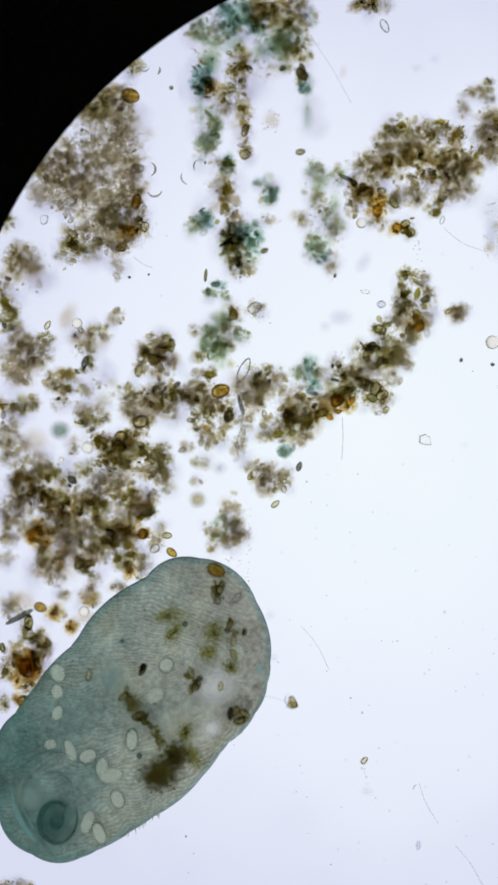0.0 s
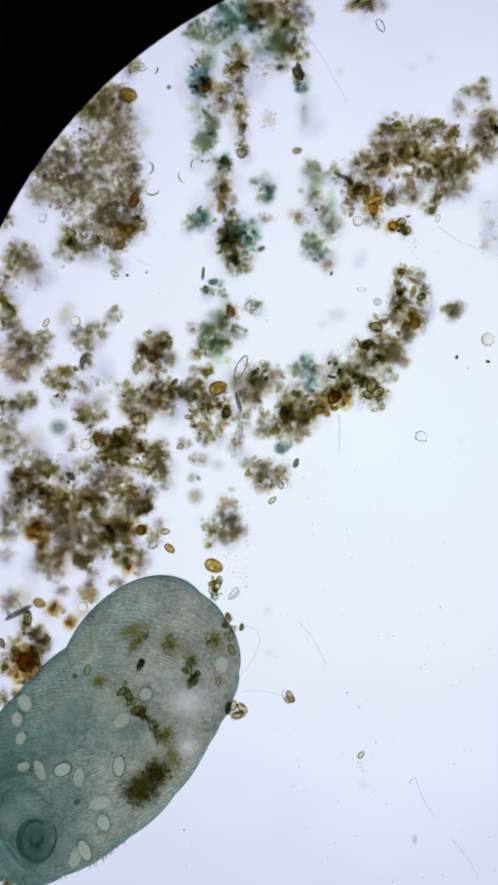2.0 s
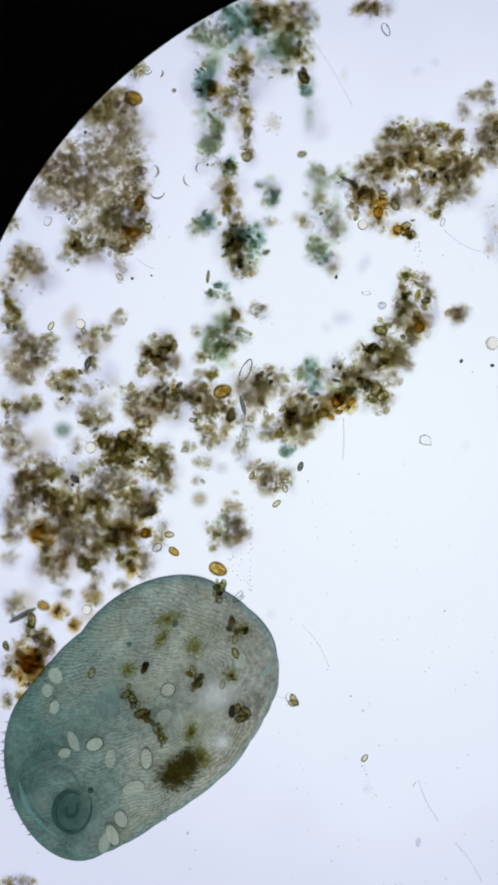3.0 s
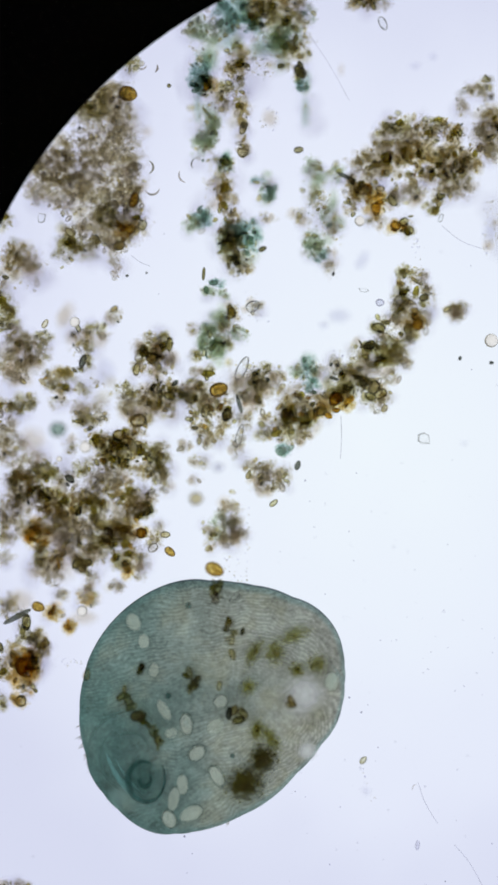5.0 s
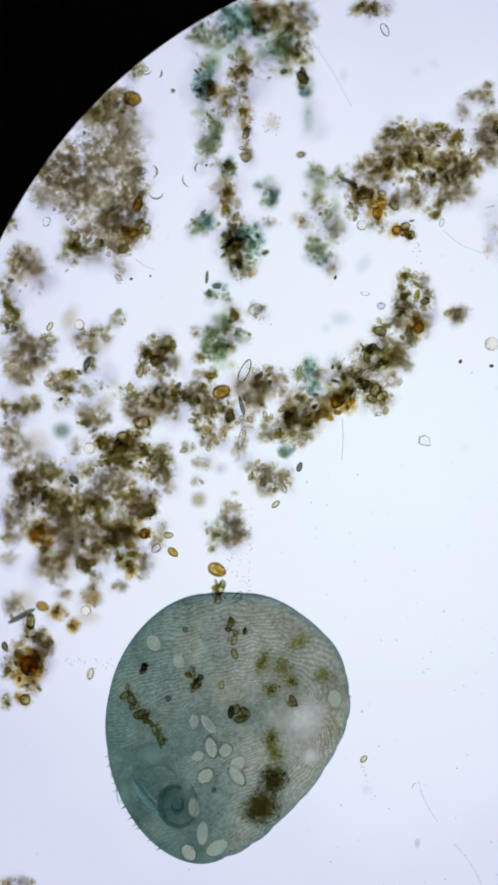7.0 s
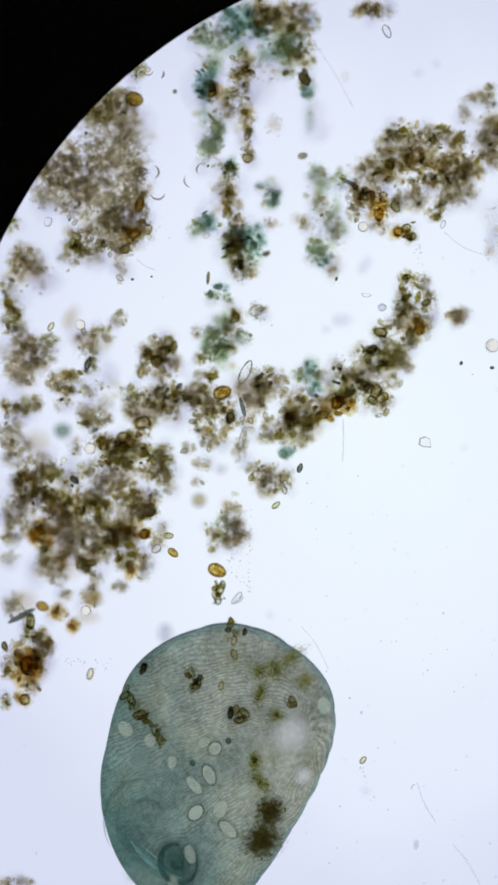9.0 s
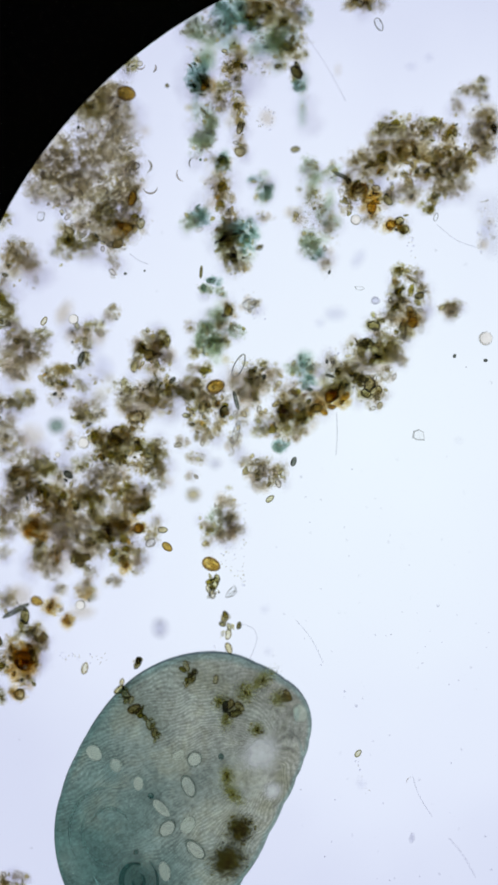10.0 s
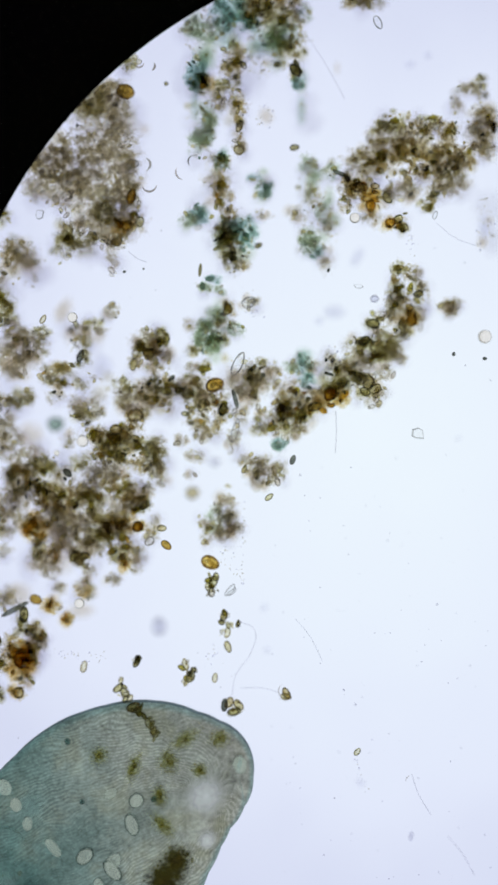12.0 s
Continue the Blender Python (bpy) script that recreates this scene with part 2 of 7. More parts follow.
def oval(name, rx, ry, h, wall, core, *, power=2.4, seg=32, rings=9, band=0.94):
    """A flattened oval solid with a rounded edge; faces outside the fraction band are the wall."""
    bm = bmesh.new()
    rows = []
    for k in range(1, 2 * rings):
        a = math.pi * (k / (2 * rings)) - math.pi / 2
        r = math.copysign(abs(math.cos(a)) ** (2 / power), 1)
        z = math.copysign(abs(math.sin(a)) ** (2 / power), math.sin(a)) * h
        rows.append([bm.verts.new((rx * r * math.cos(t), ry * r * math.sin(t), z)) for t in [2 * math.pi * i / seg for i in range(seg)]])
    low, top = bm.verts.new((0, 0, -h)), bm.verts.new((0, 0, h))
    for a, b in zip(rows, rows[1:]):
        for i in range(seg):
            bm.faces.new((a[i], a[(i + 1) % seg], b[(i + 1) % seg], b[i]))
    for i in range(seg):
        bm.faces.new((low, rows[0][(i + 1) % seg], rows[0][i]))
        bm.faces.new((top, rows[-1][i], rows[-1][(i + 1) % seg]))
    for f in bm.faces:
        c = f.calc_center_median()
        f.material_index = 1 if math.hypot(c.x / rx, c.y / ry) > band else 0
    return mesh_of(name, bm, core, wall)


# ---------------------------------------------------------------- the microscope's stage
def build_lamp():
    bm = bmesh.new()
    bmesh.ops.create_cone(bm, cap_ends=True, segments=96, radius1=1.9, radius2=1.9, depth=0.05)
    lens = mesh_of("field_lens", bm, lamp_material(), smooth=False)
    base = tagged(new("microscope_lamp"), "lit round field lens of the lamp under the slide", "lamp")
    base.matrix_basis = pose(0, 0, -0.62)
    part("field_lens", lens, base, pose(0, 0, 0.025), "evenly glowing white lens")
    bm = bmesh.new()
    bmesh.ops.create_cone(bm, cap_ends=False, segments=96, radius1=2.0, radius2=2.0, depth=0.14)
    bmesh.ops.create_cone(bm, cap_ends=False, segments=96, radius1=1.9, radius2=1.9, depth=0.14)
    bm.verts.ensure_lookup_table()
    loops = [[v for v in bm.verts if (v.co.z > 0) == up and (v.co.xy.length > 1.95) == out] for up in (0, 1) for out in (0, 1)]
    for ring in loops:
        ring.sort(key=lambda v: math.atan2(v.co.y, v.co.x))
    for a, b in ((loops[0], loops[1]), (loops[2], loops[3])):
        for i in range(96):
            bm.faces.new((a[i], a[(i + 1) % 96], b[(i + 1) % 96], b[i]))
    part("lamp_rim", mesh_of("lamp_rim", bm, BLACK, smooth=False), base, pose(0, 0, 0.0), "black metal rim")
    return base


def slab(name, size_x, size_y, z_low, z_high, bevel, label):
    bm = bmesh.new()
    bmesh.ops.create_cube(bm, size=1)
    for v in bm.verts:
        v.co = (v.co.x * size_x, v.co.y * size_y, z_low if v.co.z < 0 else z_high)
    bmesh.ops.bevel(bm, geom=bm.edges[:], offset=bevel, segments=2, affect="EDGES")
    ob = new(name, mesh_of(name, bm, GLASS, smooth=False))
    ob.visible_shadow = False
    return tagged(ob, label, "glass", kind="structure")


def build_diaphragm():
    """A thin black plate with a long round-ended opening, in the plane of focus."""
    cx, cy, r = 805, 803, 894
    inner = [(cx + r * math.cos(a), cy + r * math.sin(a) + (900 if math.sin(a) > 0 else 0)) for a in [2 * math.pi * (i + 0.5) / 240 for i in range(240)]]
    wide = r + 420
    outer = [(cx + wide * math.cos(a), cy + wide * math.sin(a) + (900 if math.sin(a) > 0 else 0)) for a in [2 * math.pi * (i + 0.5) / 240 for i in range(240)]]
    bm = bmesh.new()
    z0, z1 = 0.046, 0.054
    def ring(points, z):
        return [bm.verts.new(at(u, v, z0).xy.to_3d() + Vector((0, 0, z))) for u, v in points]
    a, b, c, d = ring(inner, z0), ring(outer, z0), ring(outer, z1), ring(inner, z1)
    for p, q in ((a, b), (b, c), (c, d), (d, a)):
        for i in range(240):
            bm.faces.new((p[i], p[(i + 1) % 240], q[(i + 1) % 240], q[i]))
    bmesh.ops.recalc_face_normals(bm, faces=bm.faces[:])
    ob = new("field_diaphragm", mesh_of("field_diaphragm", bm, BLACK, smooth=False))
    return tagged(ob, "black metal field stop with a round opening at the rim of the lit field", "diaphragm", kind="structure")


build_lamp()
slab("glass_slide", 3.4, 4.0, SLIDE_TOP - 0.10, SLIDE_TOP, 0.008, "clear glass slide that carries the wet mount")
slab("cover_glass", 3.0, 3.6, COVER_UNDER, COVER_UNDER + 0.018, 0.004, "thin clear cover glass over the water")
build_diaphragm()

# ---------------------------------------------------------------- grains
SHAPES = {}


def grain_mesh(shape, fam, k):
    """One of a few grain shapes in a family's stain, made once and shared. Radius about 1."""
    key = (shape, fam, k)
    if key in SHAPES:
        return SHAPES[key]
    rng = random.Random(sum(map(ord, shape)) * 13 + k)
    bm = bmesh.new()
    off = Vector((rng.uniform(-9, 9), rng.uniform(-9, 9), rng.uniform(-9, 9)))
    if shape in ("flake", "fluff", "jelly"):
        bmesh.ops.create_icosphere(bm, subdivisions=2, radius=1)
        sx, sy, sz = rng.uniform(0.8, 1.25), rng.uniform(0.6, 0.9), rng.uniform(0.3, 0.5)
        for v in bm.verts:
            n1 = noise.noise(v.co * 1.3 + off) * 0.45 + noise.noise(v.co * 3.1 + off) * 0.28
            v.co *= 1 + n1
            v.co = Vector((v.co.x * sx, v.co.y * sy, v.co.z * sz))
    elif shape in ("cell", "shell"):
        sx, sy, sz = 1.0, rng.uniform(0.52, 0.78), 0.42
        bmesh.ops.create_uvsphere(bm, u_segments=16, v_segments=14, radius=1)
        for v in bm.verts:
            bend = 0.14 * (v.co.x ** 2 - 0.4) * (k % 2)
            taper = 1 + 0.11 * v.co.x * (k % 3 - 1)
            v.co = Vector((v.co.x * sx, v.co.y * sy * taper + bend, v.co.z * sz))
    elif shape == "rod":
        bmesh.ops.create_uvsphere(bm, u_segments=12, v_segments=8, radius=1)
        w = rng.uniform(0.20, 0.34)
        for v in bm.verts:
            v.co = Vector((math.copysign(abs(v.co.x) ** 0.75, v.co.x), v.co.y * w + 0.12 * v.co.x ** 2 * (k % 3 - 1), v.co.z * w))
    elif shape == "shard":
        count = 5 + k % 3
        low, top = [], []
        for i in range(count):
            a = 2 * math.pi * (i + rng.uniform(-0.28, 0.28)) / count
            r = rng.uniform(0.65, 1.1)
            low.append(bm.verts.new((r * math.cos(a), r * 0.8 * math.sin(a), -0.16)))
            top.append(bm.verts.new((r * 0.8 * math.cos(a), r * 0.64 * math.sin(a), 0.16)))
        bm.faces.new(low[::-1])
        bm.faces.new(top)
        for i in range(count):
            bm.faces.new((low[i], low[(i + 1) % count], top[(i + 1) % count], top[i]))
    bm.normal_update()
    if shape in ("fluff", "jelly"):
        SHAPES[key] = mesh_of(shape, bm, (HAZE if shape == "fluff" else JELLY)[fam])
        return SHAPES[key]
    # steep faces take the darker stain, painted as the outline refraction would give
    limit = {"flake": 0.50, "cell": 0.86, "shell": 0.72, "rod": 0.6, "shard": 0.9}[shape]
    for f in bm.faces:
        f.material_index = 1 if abs(f.normal.z) < limit else 0
    SHAPES[key] = mesh_of(shape, bm, CORE[fam], DARK_RIM[fam], smooth=shape != "shard")
    return SHAPES[key]


RNG = random.Random(7)
PIECE = {"flake": "grain", "shell": "shell", "cell": "cell", "rod": "rod", "shard": "shard", "fluff": "mucus"}
MIX = {
    "brown": ["brown"] * 7 + ["olive"] * 5 + ["dark"] + ["pale", "straw", "mauve"] * 2 + ["amber"],
    "umber": ["brown"] * 6 + ["dark"] * 2 + ["olive"] * 5 + ["straw", "mauve", "amber", "pale", "straw"],
    "olive": ["olive"] * 5 + ["brown"] * 2 + ["dark"] + ["straw"] * 2 + ["pale"],
    "straw": ["straw"] * 4 + ["olive"] * 2 + ["pale"] * 3 + ["brown"],
    "pale": ["pale"] * 4 + ["straw"] * 2 + ["mauve"] * 2,
    "haze": ["mauve"] * 6 + ["brown"] * 2 + ["pale"] * 3 + ["straw"] * 2,
    "amber": ["amber"] * 2 + ["brown"] * 3 + ["straw"] * 2,
    "teal": ["teal"] * 6 + ["olive"] * 2 + ["dark", "pale"],
    "mint": ["teal"] + ["pale"] * 3 + ["straw"] * 2 + ["olive"],
    "dark": ["dark"] * 3 + ["olive"] * 2,
}
LUMP = {"brown": "moss", "umber": "moss", "olive": "moss", "amber": "amber", "teal": "teal", "dark": "dark"}
MUCUS = {"brown": "brown", "umber": "brown", "olive": "olive", "straw": "pale", "pale": "pale", "haze": "mauve", "amber": "amber", "teal": "teal", "mint": "green", "dark": "olive"}


def fines(base, foot, blobs, depth):
    """The finest granules of a clump, too many to count, in one mesh."""
    verts, faces, marks = [], [], []
    stains = []
    for u, v, ru, rv, mix in blobs:
        for k in range(round(ru * rv / (30 if mix == "haze" else 11))):
            a, r = RNG.uniform(0, 6.283), RNG.random() ** 0.55
            z = min(max(RNG.gauss(depth, 0.035), SLIDE_TOP + 0.004), min(depth + 0.06, COVER_UNDER - 0.004))
            if depth > 0.03:
                z = RNG.uniform(0.040, 0.056)
            elif k % 2:
                z = min(z + 0.03, 0.03)
            p = at(u + ru * r * math.cos(a), v + rv * r * math.sin(a), z) - foot
            s = RNG.uniform(0.9, 2.4) / 1000
            fam = RNG.choice(MIX[mix])
            if fam not in stains:
                stains.append(fam)
            i = len(verts)
            t, w = RNG.uniform(0, 3.14), RNG.uniform(0.5, 1.0)
            cs, sn = math.cos(t), math.sin(t)
            for x, y, h in ((1, 0, 0), (0, w, 0), (-1, 0, 0), (0, -w, 0), (0, 0, 0.5), (0, 0, -0.5)):
                verts.append((p.x + s * (x * cs - y * sn), p.y + s * (x * sn + y * cs), p.z + s * h))
            for f in ((0, 1, 4), (1, 2, 4), (2, 3, 4), (3, 0, 4), (1, 0, 5), (2, 1, 5), (3, 2, 5), (0, 3, 5)):
                faces.append([i + q for q in f])
                marks.append(stains.index(fam))
    me = bpy.data.meshes.new("granules")
    me.from_pydata(verts, [], faces)
    for fam in stains:
        me.materials.append(CORE[fam] if fam != "dark" else DARK_RIM[fam])
    me.polygons.foreach_set("material_index", marks)
    tagged(part("granules", me, base), kind="stuff")


def clump(label, depth, blobs, category="detritus", dens=0.69):
    """A clump of grains. depth: mean height of its grains; blobs: (u, v, half width, half height, mix)."""
    hung = depth > 0.03
    RNG.seed(label)
    u0 = sum(b[0] for b in blobs) / len(blobs)
    v0 = sum(b[1] for b in blobs) / len(blobs)
    base = tagged(new("detritus_clump"), label, category, group="clumps of detritus")
    foot = at(u0, v0, COVER_UNDER if depth > 0.03 else SLIDE_TOP)
    base.matrix_basis = Matrix.Translation(foot)
    for u, v, ru, rv, mix in blobs:
        # slime that holds the grains, down to the glass
        for k in range(0 if hung else min(9 if dens > 0.15 else 3, max(2, round(ru * rv / 150)))):
            a, r = RNG.uniform(0, 6.283), 1.05 * math.sqrt(RNG.random())
            z = RNG.uniform(max(depth - 0.07, SLIDE_TOP + 0.01), min(depth, -0.03))
            p = at(u + ru * r * math.cos(a), v + rv * r * math.sin(a), z) - foot
            s = RNG.uniform(0.5, 0.9) * min(ru, rv, 38) / 1000 + 0.005
            part("mucus", grain_mesh("fluff", MUCUS[mix], RNG.randrange(4)), base, Matrix.LocRotScale(p, Euler((RNG.uniform(-0.4, 0.4), RNG.uniform(-0.4, 0.4), RNG.uniform(0, 6.283))), (s, s, s)))
        # wide faint films: the smeared halo round a clump, put in as tint
        for k in range(0 if hung else 2):
            z = RNG.uniform(SLIDE_TOP + 0.01, -0.10)
            p = at(u + RNG.uniform(-1, 1) * ru, v + RNG.uniform(-1, 1) * rv, z) - foot
            s = (RNG.uniform(0.9, 1.3) * max(ru, rv) + 8) / 1000
            part("slime_film", grain_mesh("fluff", "film", RNG.randrange(4)), base, Matrix.LocRotScale(p, Euler((0, 0, RNG.uniform(0, 6.283))), (s, s, s * 0.4)))
        # granular jelly round the plane of focus, and soft dark lumps below it
        for k in range(0 if hung or dens < 0.15 else 1 + (ru * rv > 420)):
            z = RNG.uniform(-0.010, 0.030) if depth > -0.07 else RNG.uniform(-0.04, 0.015)
            p = at(u + RNG.uniform(-0.35, 0.35) * ru, v + RNG.uniform(-0.35, 0.35) * rv, z) - foot
            part("jelly", grain_mesh("jelly", MUCUS[mix], RNG.randrange(4)), base, Matrix.LocRotScale(p, Euler((0, 0, RNG.uniform(-0.4, 0.4))), ((1.35 * ru + 9) / 1000, (1.35 * rv + 9) / 1000, 0.005)))
        for k in range(0 if hung or mix in ("pale", "haze", "mint", "straw") else round(dens * ru * rv / 290 + RNG.uniform(-0.4, 0.5))):
            p = at(u + RNG.gauss(0, 0.4) * ru, v + RNG.gauss(0, 0.4) * rv, min(depth, -0.015) * RNG.uniform(0.3, 1.0)) - foot
            s = RNG.uniform(4.5, 10.0) / 1000
            part("lump", grain_mesh("flake", LUMP[mix], RNG.randrange(5)), base, Matrix.LocRotScale(p, Euler((0, 0, RNG.uniform(0, 6.283))), (s, s, s)))
        for k in range(max(2, round(dens * ru * rv / 24))):
            a, r = RNG.uniform(0, 6.283), 1.1 * RNG.random() ** 0.6
            r = r if RNG.random() < 0.8 else r * 1.3
            shape = RNG.choices(["flake", "cell", "shell", "rod", "shard"], [0, 8, 2, 2, 0] if hung else [3.0, 4.5, 2.2, 0.9, 0.3])[0]
            fam = RNG.choice(MIX[mix] + (["olive"] * 3 + ["straw"] + ["pale"] * 3 + ["moss"] * 2 if hung else []))
            size = {"flake": RNG.uniform(3.2, 8.5), "cell": RNG.uniform(3.8, 8.6), "shell": RNG.uniform(4.0, 9.5), "rod": RNG.uniform(4, 9), "shard": RNG.uniform(3, 7)}[shape]
            size = (RNG.uniform(4.4, 9.2) if hung else min(size, 4 + 0.6 * max(ru, rv))) / 1000
            z = min(max(RNG.gauss(depth, 0.035), SLIDE_TOP + 0.008), min(depth + 0.06, COVER_UNDER - 0.006))
            if hung:
                z = RNG.uniform(0.040, 0.054)
            elif k % 2 == 0 and (depth > -0.08 or k % 4 == 0):
                # shells, cells and flakes caught in the upper part of the clump
                z = RNG.uniform(-0.008, 0.038)
                shape, size = RNG.choice(("shell", "cell", "flake", "shell", "rod", "flake")), RNG.uniform(2.6, 6.4) / 1000
                fam = RNG.choice(("pale", "straw", fam, fam, fam))
                if RNG.random() < 0.04:
                    fam, size = "black", size * 0.75
            p = at(u + ru * r * math.cos(a), v + rv * r * math.sin(a), z) - foot
            e = Euler((RNG.gauss(0, 0.3), RNG.gauss(0, 0.3), RNG.uniform(0, 6.283)))
            part(PIECE[shape], grain_mesh(shape, fam, RNG.randrange(5)), base, Matrix.LocRotScale(p, e, (size, size, size)))
    fines(base, foot, blobs, depth)
    return base


clump("hazy brown mass of fine grains and slime, out of focus", -0.065, [(190, 205, 42, 45, "haze"), (150, 280, 62, 48, "haze"), (215, 270, 32, 58, "haze"), (115, 320, 42, 42, "haze"), (180, 350, 62, 55, "haze"), (197, 376, 20, 30, "olive"), (195, 405, 50, 40, "haze"), (88, 300, 26, 34, "haze"), (68, 345, 18, 22, "haze"), (210, 175, 24, 22, "haze"), (240, 350, 18, 45, "straw"), (120, 435, 18, 32, "olive"), (150, 440, 30, 18, "olive"), (165, 190, 28, 28, "olive"), (235, 125, 14, 18, "olive")], dens=0.45)
clump("brown grains and clear cells fringing a larger mass", -0.010, [(240, 365, 12, 26, "straw"), (250, 400, 12, 22, "brown"), (225, 410, 18, 16, "amber"), (130, 415, 22, 14, "straw"), (215, 435, 18, 16, "straw"), (115, 365, 14, 22, "pale"), (208, 470, 7, 32, "pale"), (240, 302, 10, 8, "pale")])
clump("dark brown clump at the rim of the field", -0.081, [(30, 460, 20, 34, "umber"), (12, 395, 14, 20, "olive"), (62, 465, 12, 22, "straw"), (15, 555, 16, 36, "olive"), (4, 505, 12, 20, "umber")])
clump("straw-coloured loose grains in thin slime", -0.046, [(38, 605, 28, 16, "straw"), (62, 625, 28, 22, "straw"), (30, 580, 14, 10, "pale"), (80, 600, 14, 14, "olive")])
clump("blue-green and brown tangle of grains and slime", -0.081, [(410, 30, 26, 34, "teal"), (450, 18, 24, 24, "umber"), (510, 14, 34, 16, "umber"), (472, 32, 26, 26, "olive"), (505, 68, 34, 32, "mint"), (522, 92, 22, 22, "olive"), (370, 60, 34, 22, "mint"), (448, 52, 18, 22, "teal"), (515, 40, 20, 24, "olive"), (545, 40, 10, 22, "mint"), (640, 12, 32, 12, "brown"), (670, 16, 22, 14, "straw")])
clump("dark green grains trailing a thin slimy tail", -0.010, [(505, 125, 10, 6, "dark"), (530, 135, 10, 14, "dark"), (538, 158, 8, 16, "teal")])
clump("green and amber grains in a loose string", -0.069, [(356, 140, 18, 30, "teal"), (364, 158, 14, 20, "dark"), (377, 160, 8, 16, "amber"), (400, 168, 18, 14, "olive"), (374, 255, 10, 18, "mint")])
clump("brown string of grains with pale slime", -0.052, [(422, 118, 20, 38, "umber"), (402, 185, 20, 20, "haze"), (428, 190, 14, 20, "brown"), (432, 230, 9, 26, "brown"), (430, 270, 10, 16, "straw"), (425, 155, 10, 12, "olive")])
clump("pale blue-green loose slime with brown grains", -0.058, [(372, 240, 16, 36, "mint"), (355, 270, 10, 26, "mint"), (396, 300, 16, 18, "olive"), (402, 292, 10, 18, "teal"), (396, 335, 18, 20, "brown"), (400, 360, 16, 24, "umber"), (412, 385, 12, 20, "brown"), (362, 388, 18, 18, "teal"), (345, 400, 16, 14, "mint")])
clump("dense dark blue-green clump of cells", -0.041, [(404, 432, 16, 34, "dark"), (408, 425, 18, 26, "olive"), (440, 425, 20, 30, "teal"), (420, 465, 14, 30, "dark"), (438, 476, 12, 12, "brown"), (415, 410, 20, 14, "teal")])
clump("small blue-green tuft of slime", -0.081, [(472, 338, 12, 24, "mint"), (478, 345, 8, 16, "teal"), (460, 325, 10, 6, "teal")])
clump("tiny cluster of straw-coloured cells", 0.000, [(472, 392, 14, 8, "straw")])
clump("pale green loose string of grains and slime", -0.075, [(555, 300, 14, 20, "mint"), (560, 355, 14, 18, "olive"), (580, 385, 14, 22, "mint"), (588, 405, 8, 14, "straw"), (555, 430, 20, 26, "mint"), (565, 455, 12, 12, "teal"), (528, 385, 14, 16, "straw"), (592, 312, 14, 14, "mint"), (585, 470, 10, 24, "pale")])
clump("brown clump of round cells and grains", -0.020, [(632, 348, 24, 22, "umber"), (660, 365, 18, 26, "amber"), (622, 325, 14, 12, "brown"), (650, 335, 20, 12, "brown"), (690, 362, 14, 16, "straw"), (668, 395, 14, 12, "straw"), (706, 405, 20, 12, "amber"), (720, 412, 10, 10, "olive"), (705, 345, 16, 14, "pale"), (620, 370, 10, 16, "brown")])
clump("large dense clump of brown and olive cells", -0.035, [(690, 292, 32, 28, "umber"), (680, 235, 17, 13, "olive"), (706, 228, 20, 18, "olive"), (720, 275, 26, 26, "brown"), (750, 245, 26, 26, "umber"), (770, 225, 18, 14, "olive"), (770, 290, 34, 32, "umber"), (800, 240, 18, 22, "umber"), (805, 285, 22, 24, "brown"), (832, 285, 20, 26, "brown"), (800, 315, 26, 14, "olive"), (740, 320, 22, 18, "brown"), (780, 350, 16, 22, "straw"), (765, 370, 10, 14, "olive"), (850, 270, 14, 16, "pale")])
clump("soft olive clump, out of focus", -0.092, [(838, 168, 24, 12, "straw"), (860, 165, 12, 18, "olive"), (870, 230, 18, 30, "umber"), (815, 190, 8, 24, "pale"), (872, 275, 14, 18, "haze")])
clump("upper end of a chain of brown and green cells", -0.005, [(708, 490, 12, 16, "olive"), (738, 490, 14, 16, "straw"), (712, 515, 14, 16, "olive"), (705, 535, 12, 12, "dark"), (742, 525, 14, 18, "olive"), (720, 548, 16, 14, "brown"), (748, 565, 12, 20, "pale"), (702, 552, 12, 12, "olive"), (735, 575, 16, 14, "amber"), (725, 595, 14, 12, "olive"), (690, 572, 16, 12, "straw"), (668, 582, 12, 14, "dark"), (682, 595, 14, 10, "straw"), (712, 605, 14, 12, "pale"), (755, 530, 8, 24, "pale")])
clump("middle of a chain of olive cells and shells", -0.010, [(650, 615, 18, 12, "dark"), (632, 618, 14, 12, "straw"), (680, 625, 22, 16, "olive"), (702, 628, 14, 16, "straw"), (715, 645, 8, 10, "pale"), (665, 640, 24, 12, "olive"), (620, 660, 18, 14, "olive"), (635, 675, 18, 20, "dark"), (612, 690, 16, 14, "dark"), (660, 680, 20, 14, "straw"), (675, 700, 16, 16, "straw"), (650, 700, 14, 18, "olive"), (690, 665, 12, 16, "pale"), (668, 720, 12, 10, "straw")])
clump("amber and dark brown lower end of a chain of cells", -0.020, [(590, 712, 22, 16, "amber"), (565, 728, 18, 12, "amber"), (612, 712, 12, 14, "amber"), (600, 695, 12, 10, "brown"), (520, 722, 24, 22, "umber"), (538, 700, 14, 18, "umber"), (510, 740, 16, 14, "brown"), (545, 745, 14, 14, "olive"), (500, 765, 16, 14, "brown"), (472, 752, 16, 16, "straw"), (465, 770, 14, 10, "olive"), (525, 775, 20, 14, "straw"), (540, 765, 12, 14, "straw"), (500, 795, 10, 10, "teal")])
clump("green-tinged loose cells beside a chain", -0.052, [(545, 655, 12, 22, "teal"), (560, 658, 12, 16, "straw"), (525, 660, 14, 12, "mint"), (590, 650, 8, 18, "pale"), (605, 665, 8, 8, "olive"), (550, 685, 12, 10, "teal")])
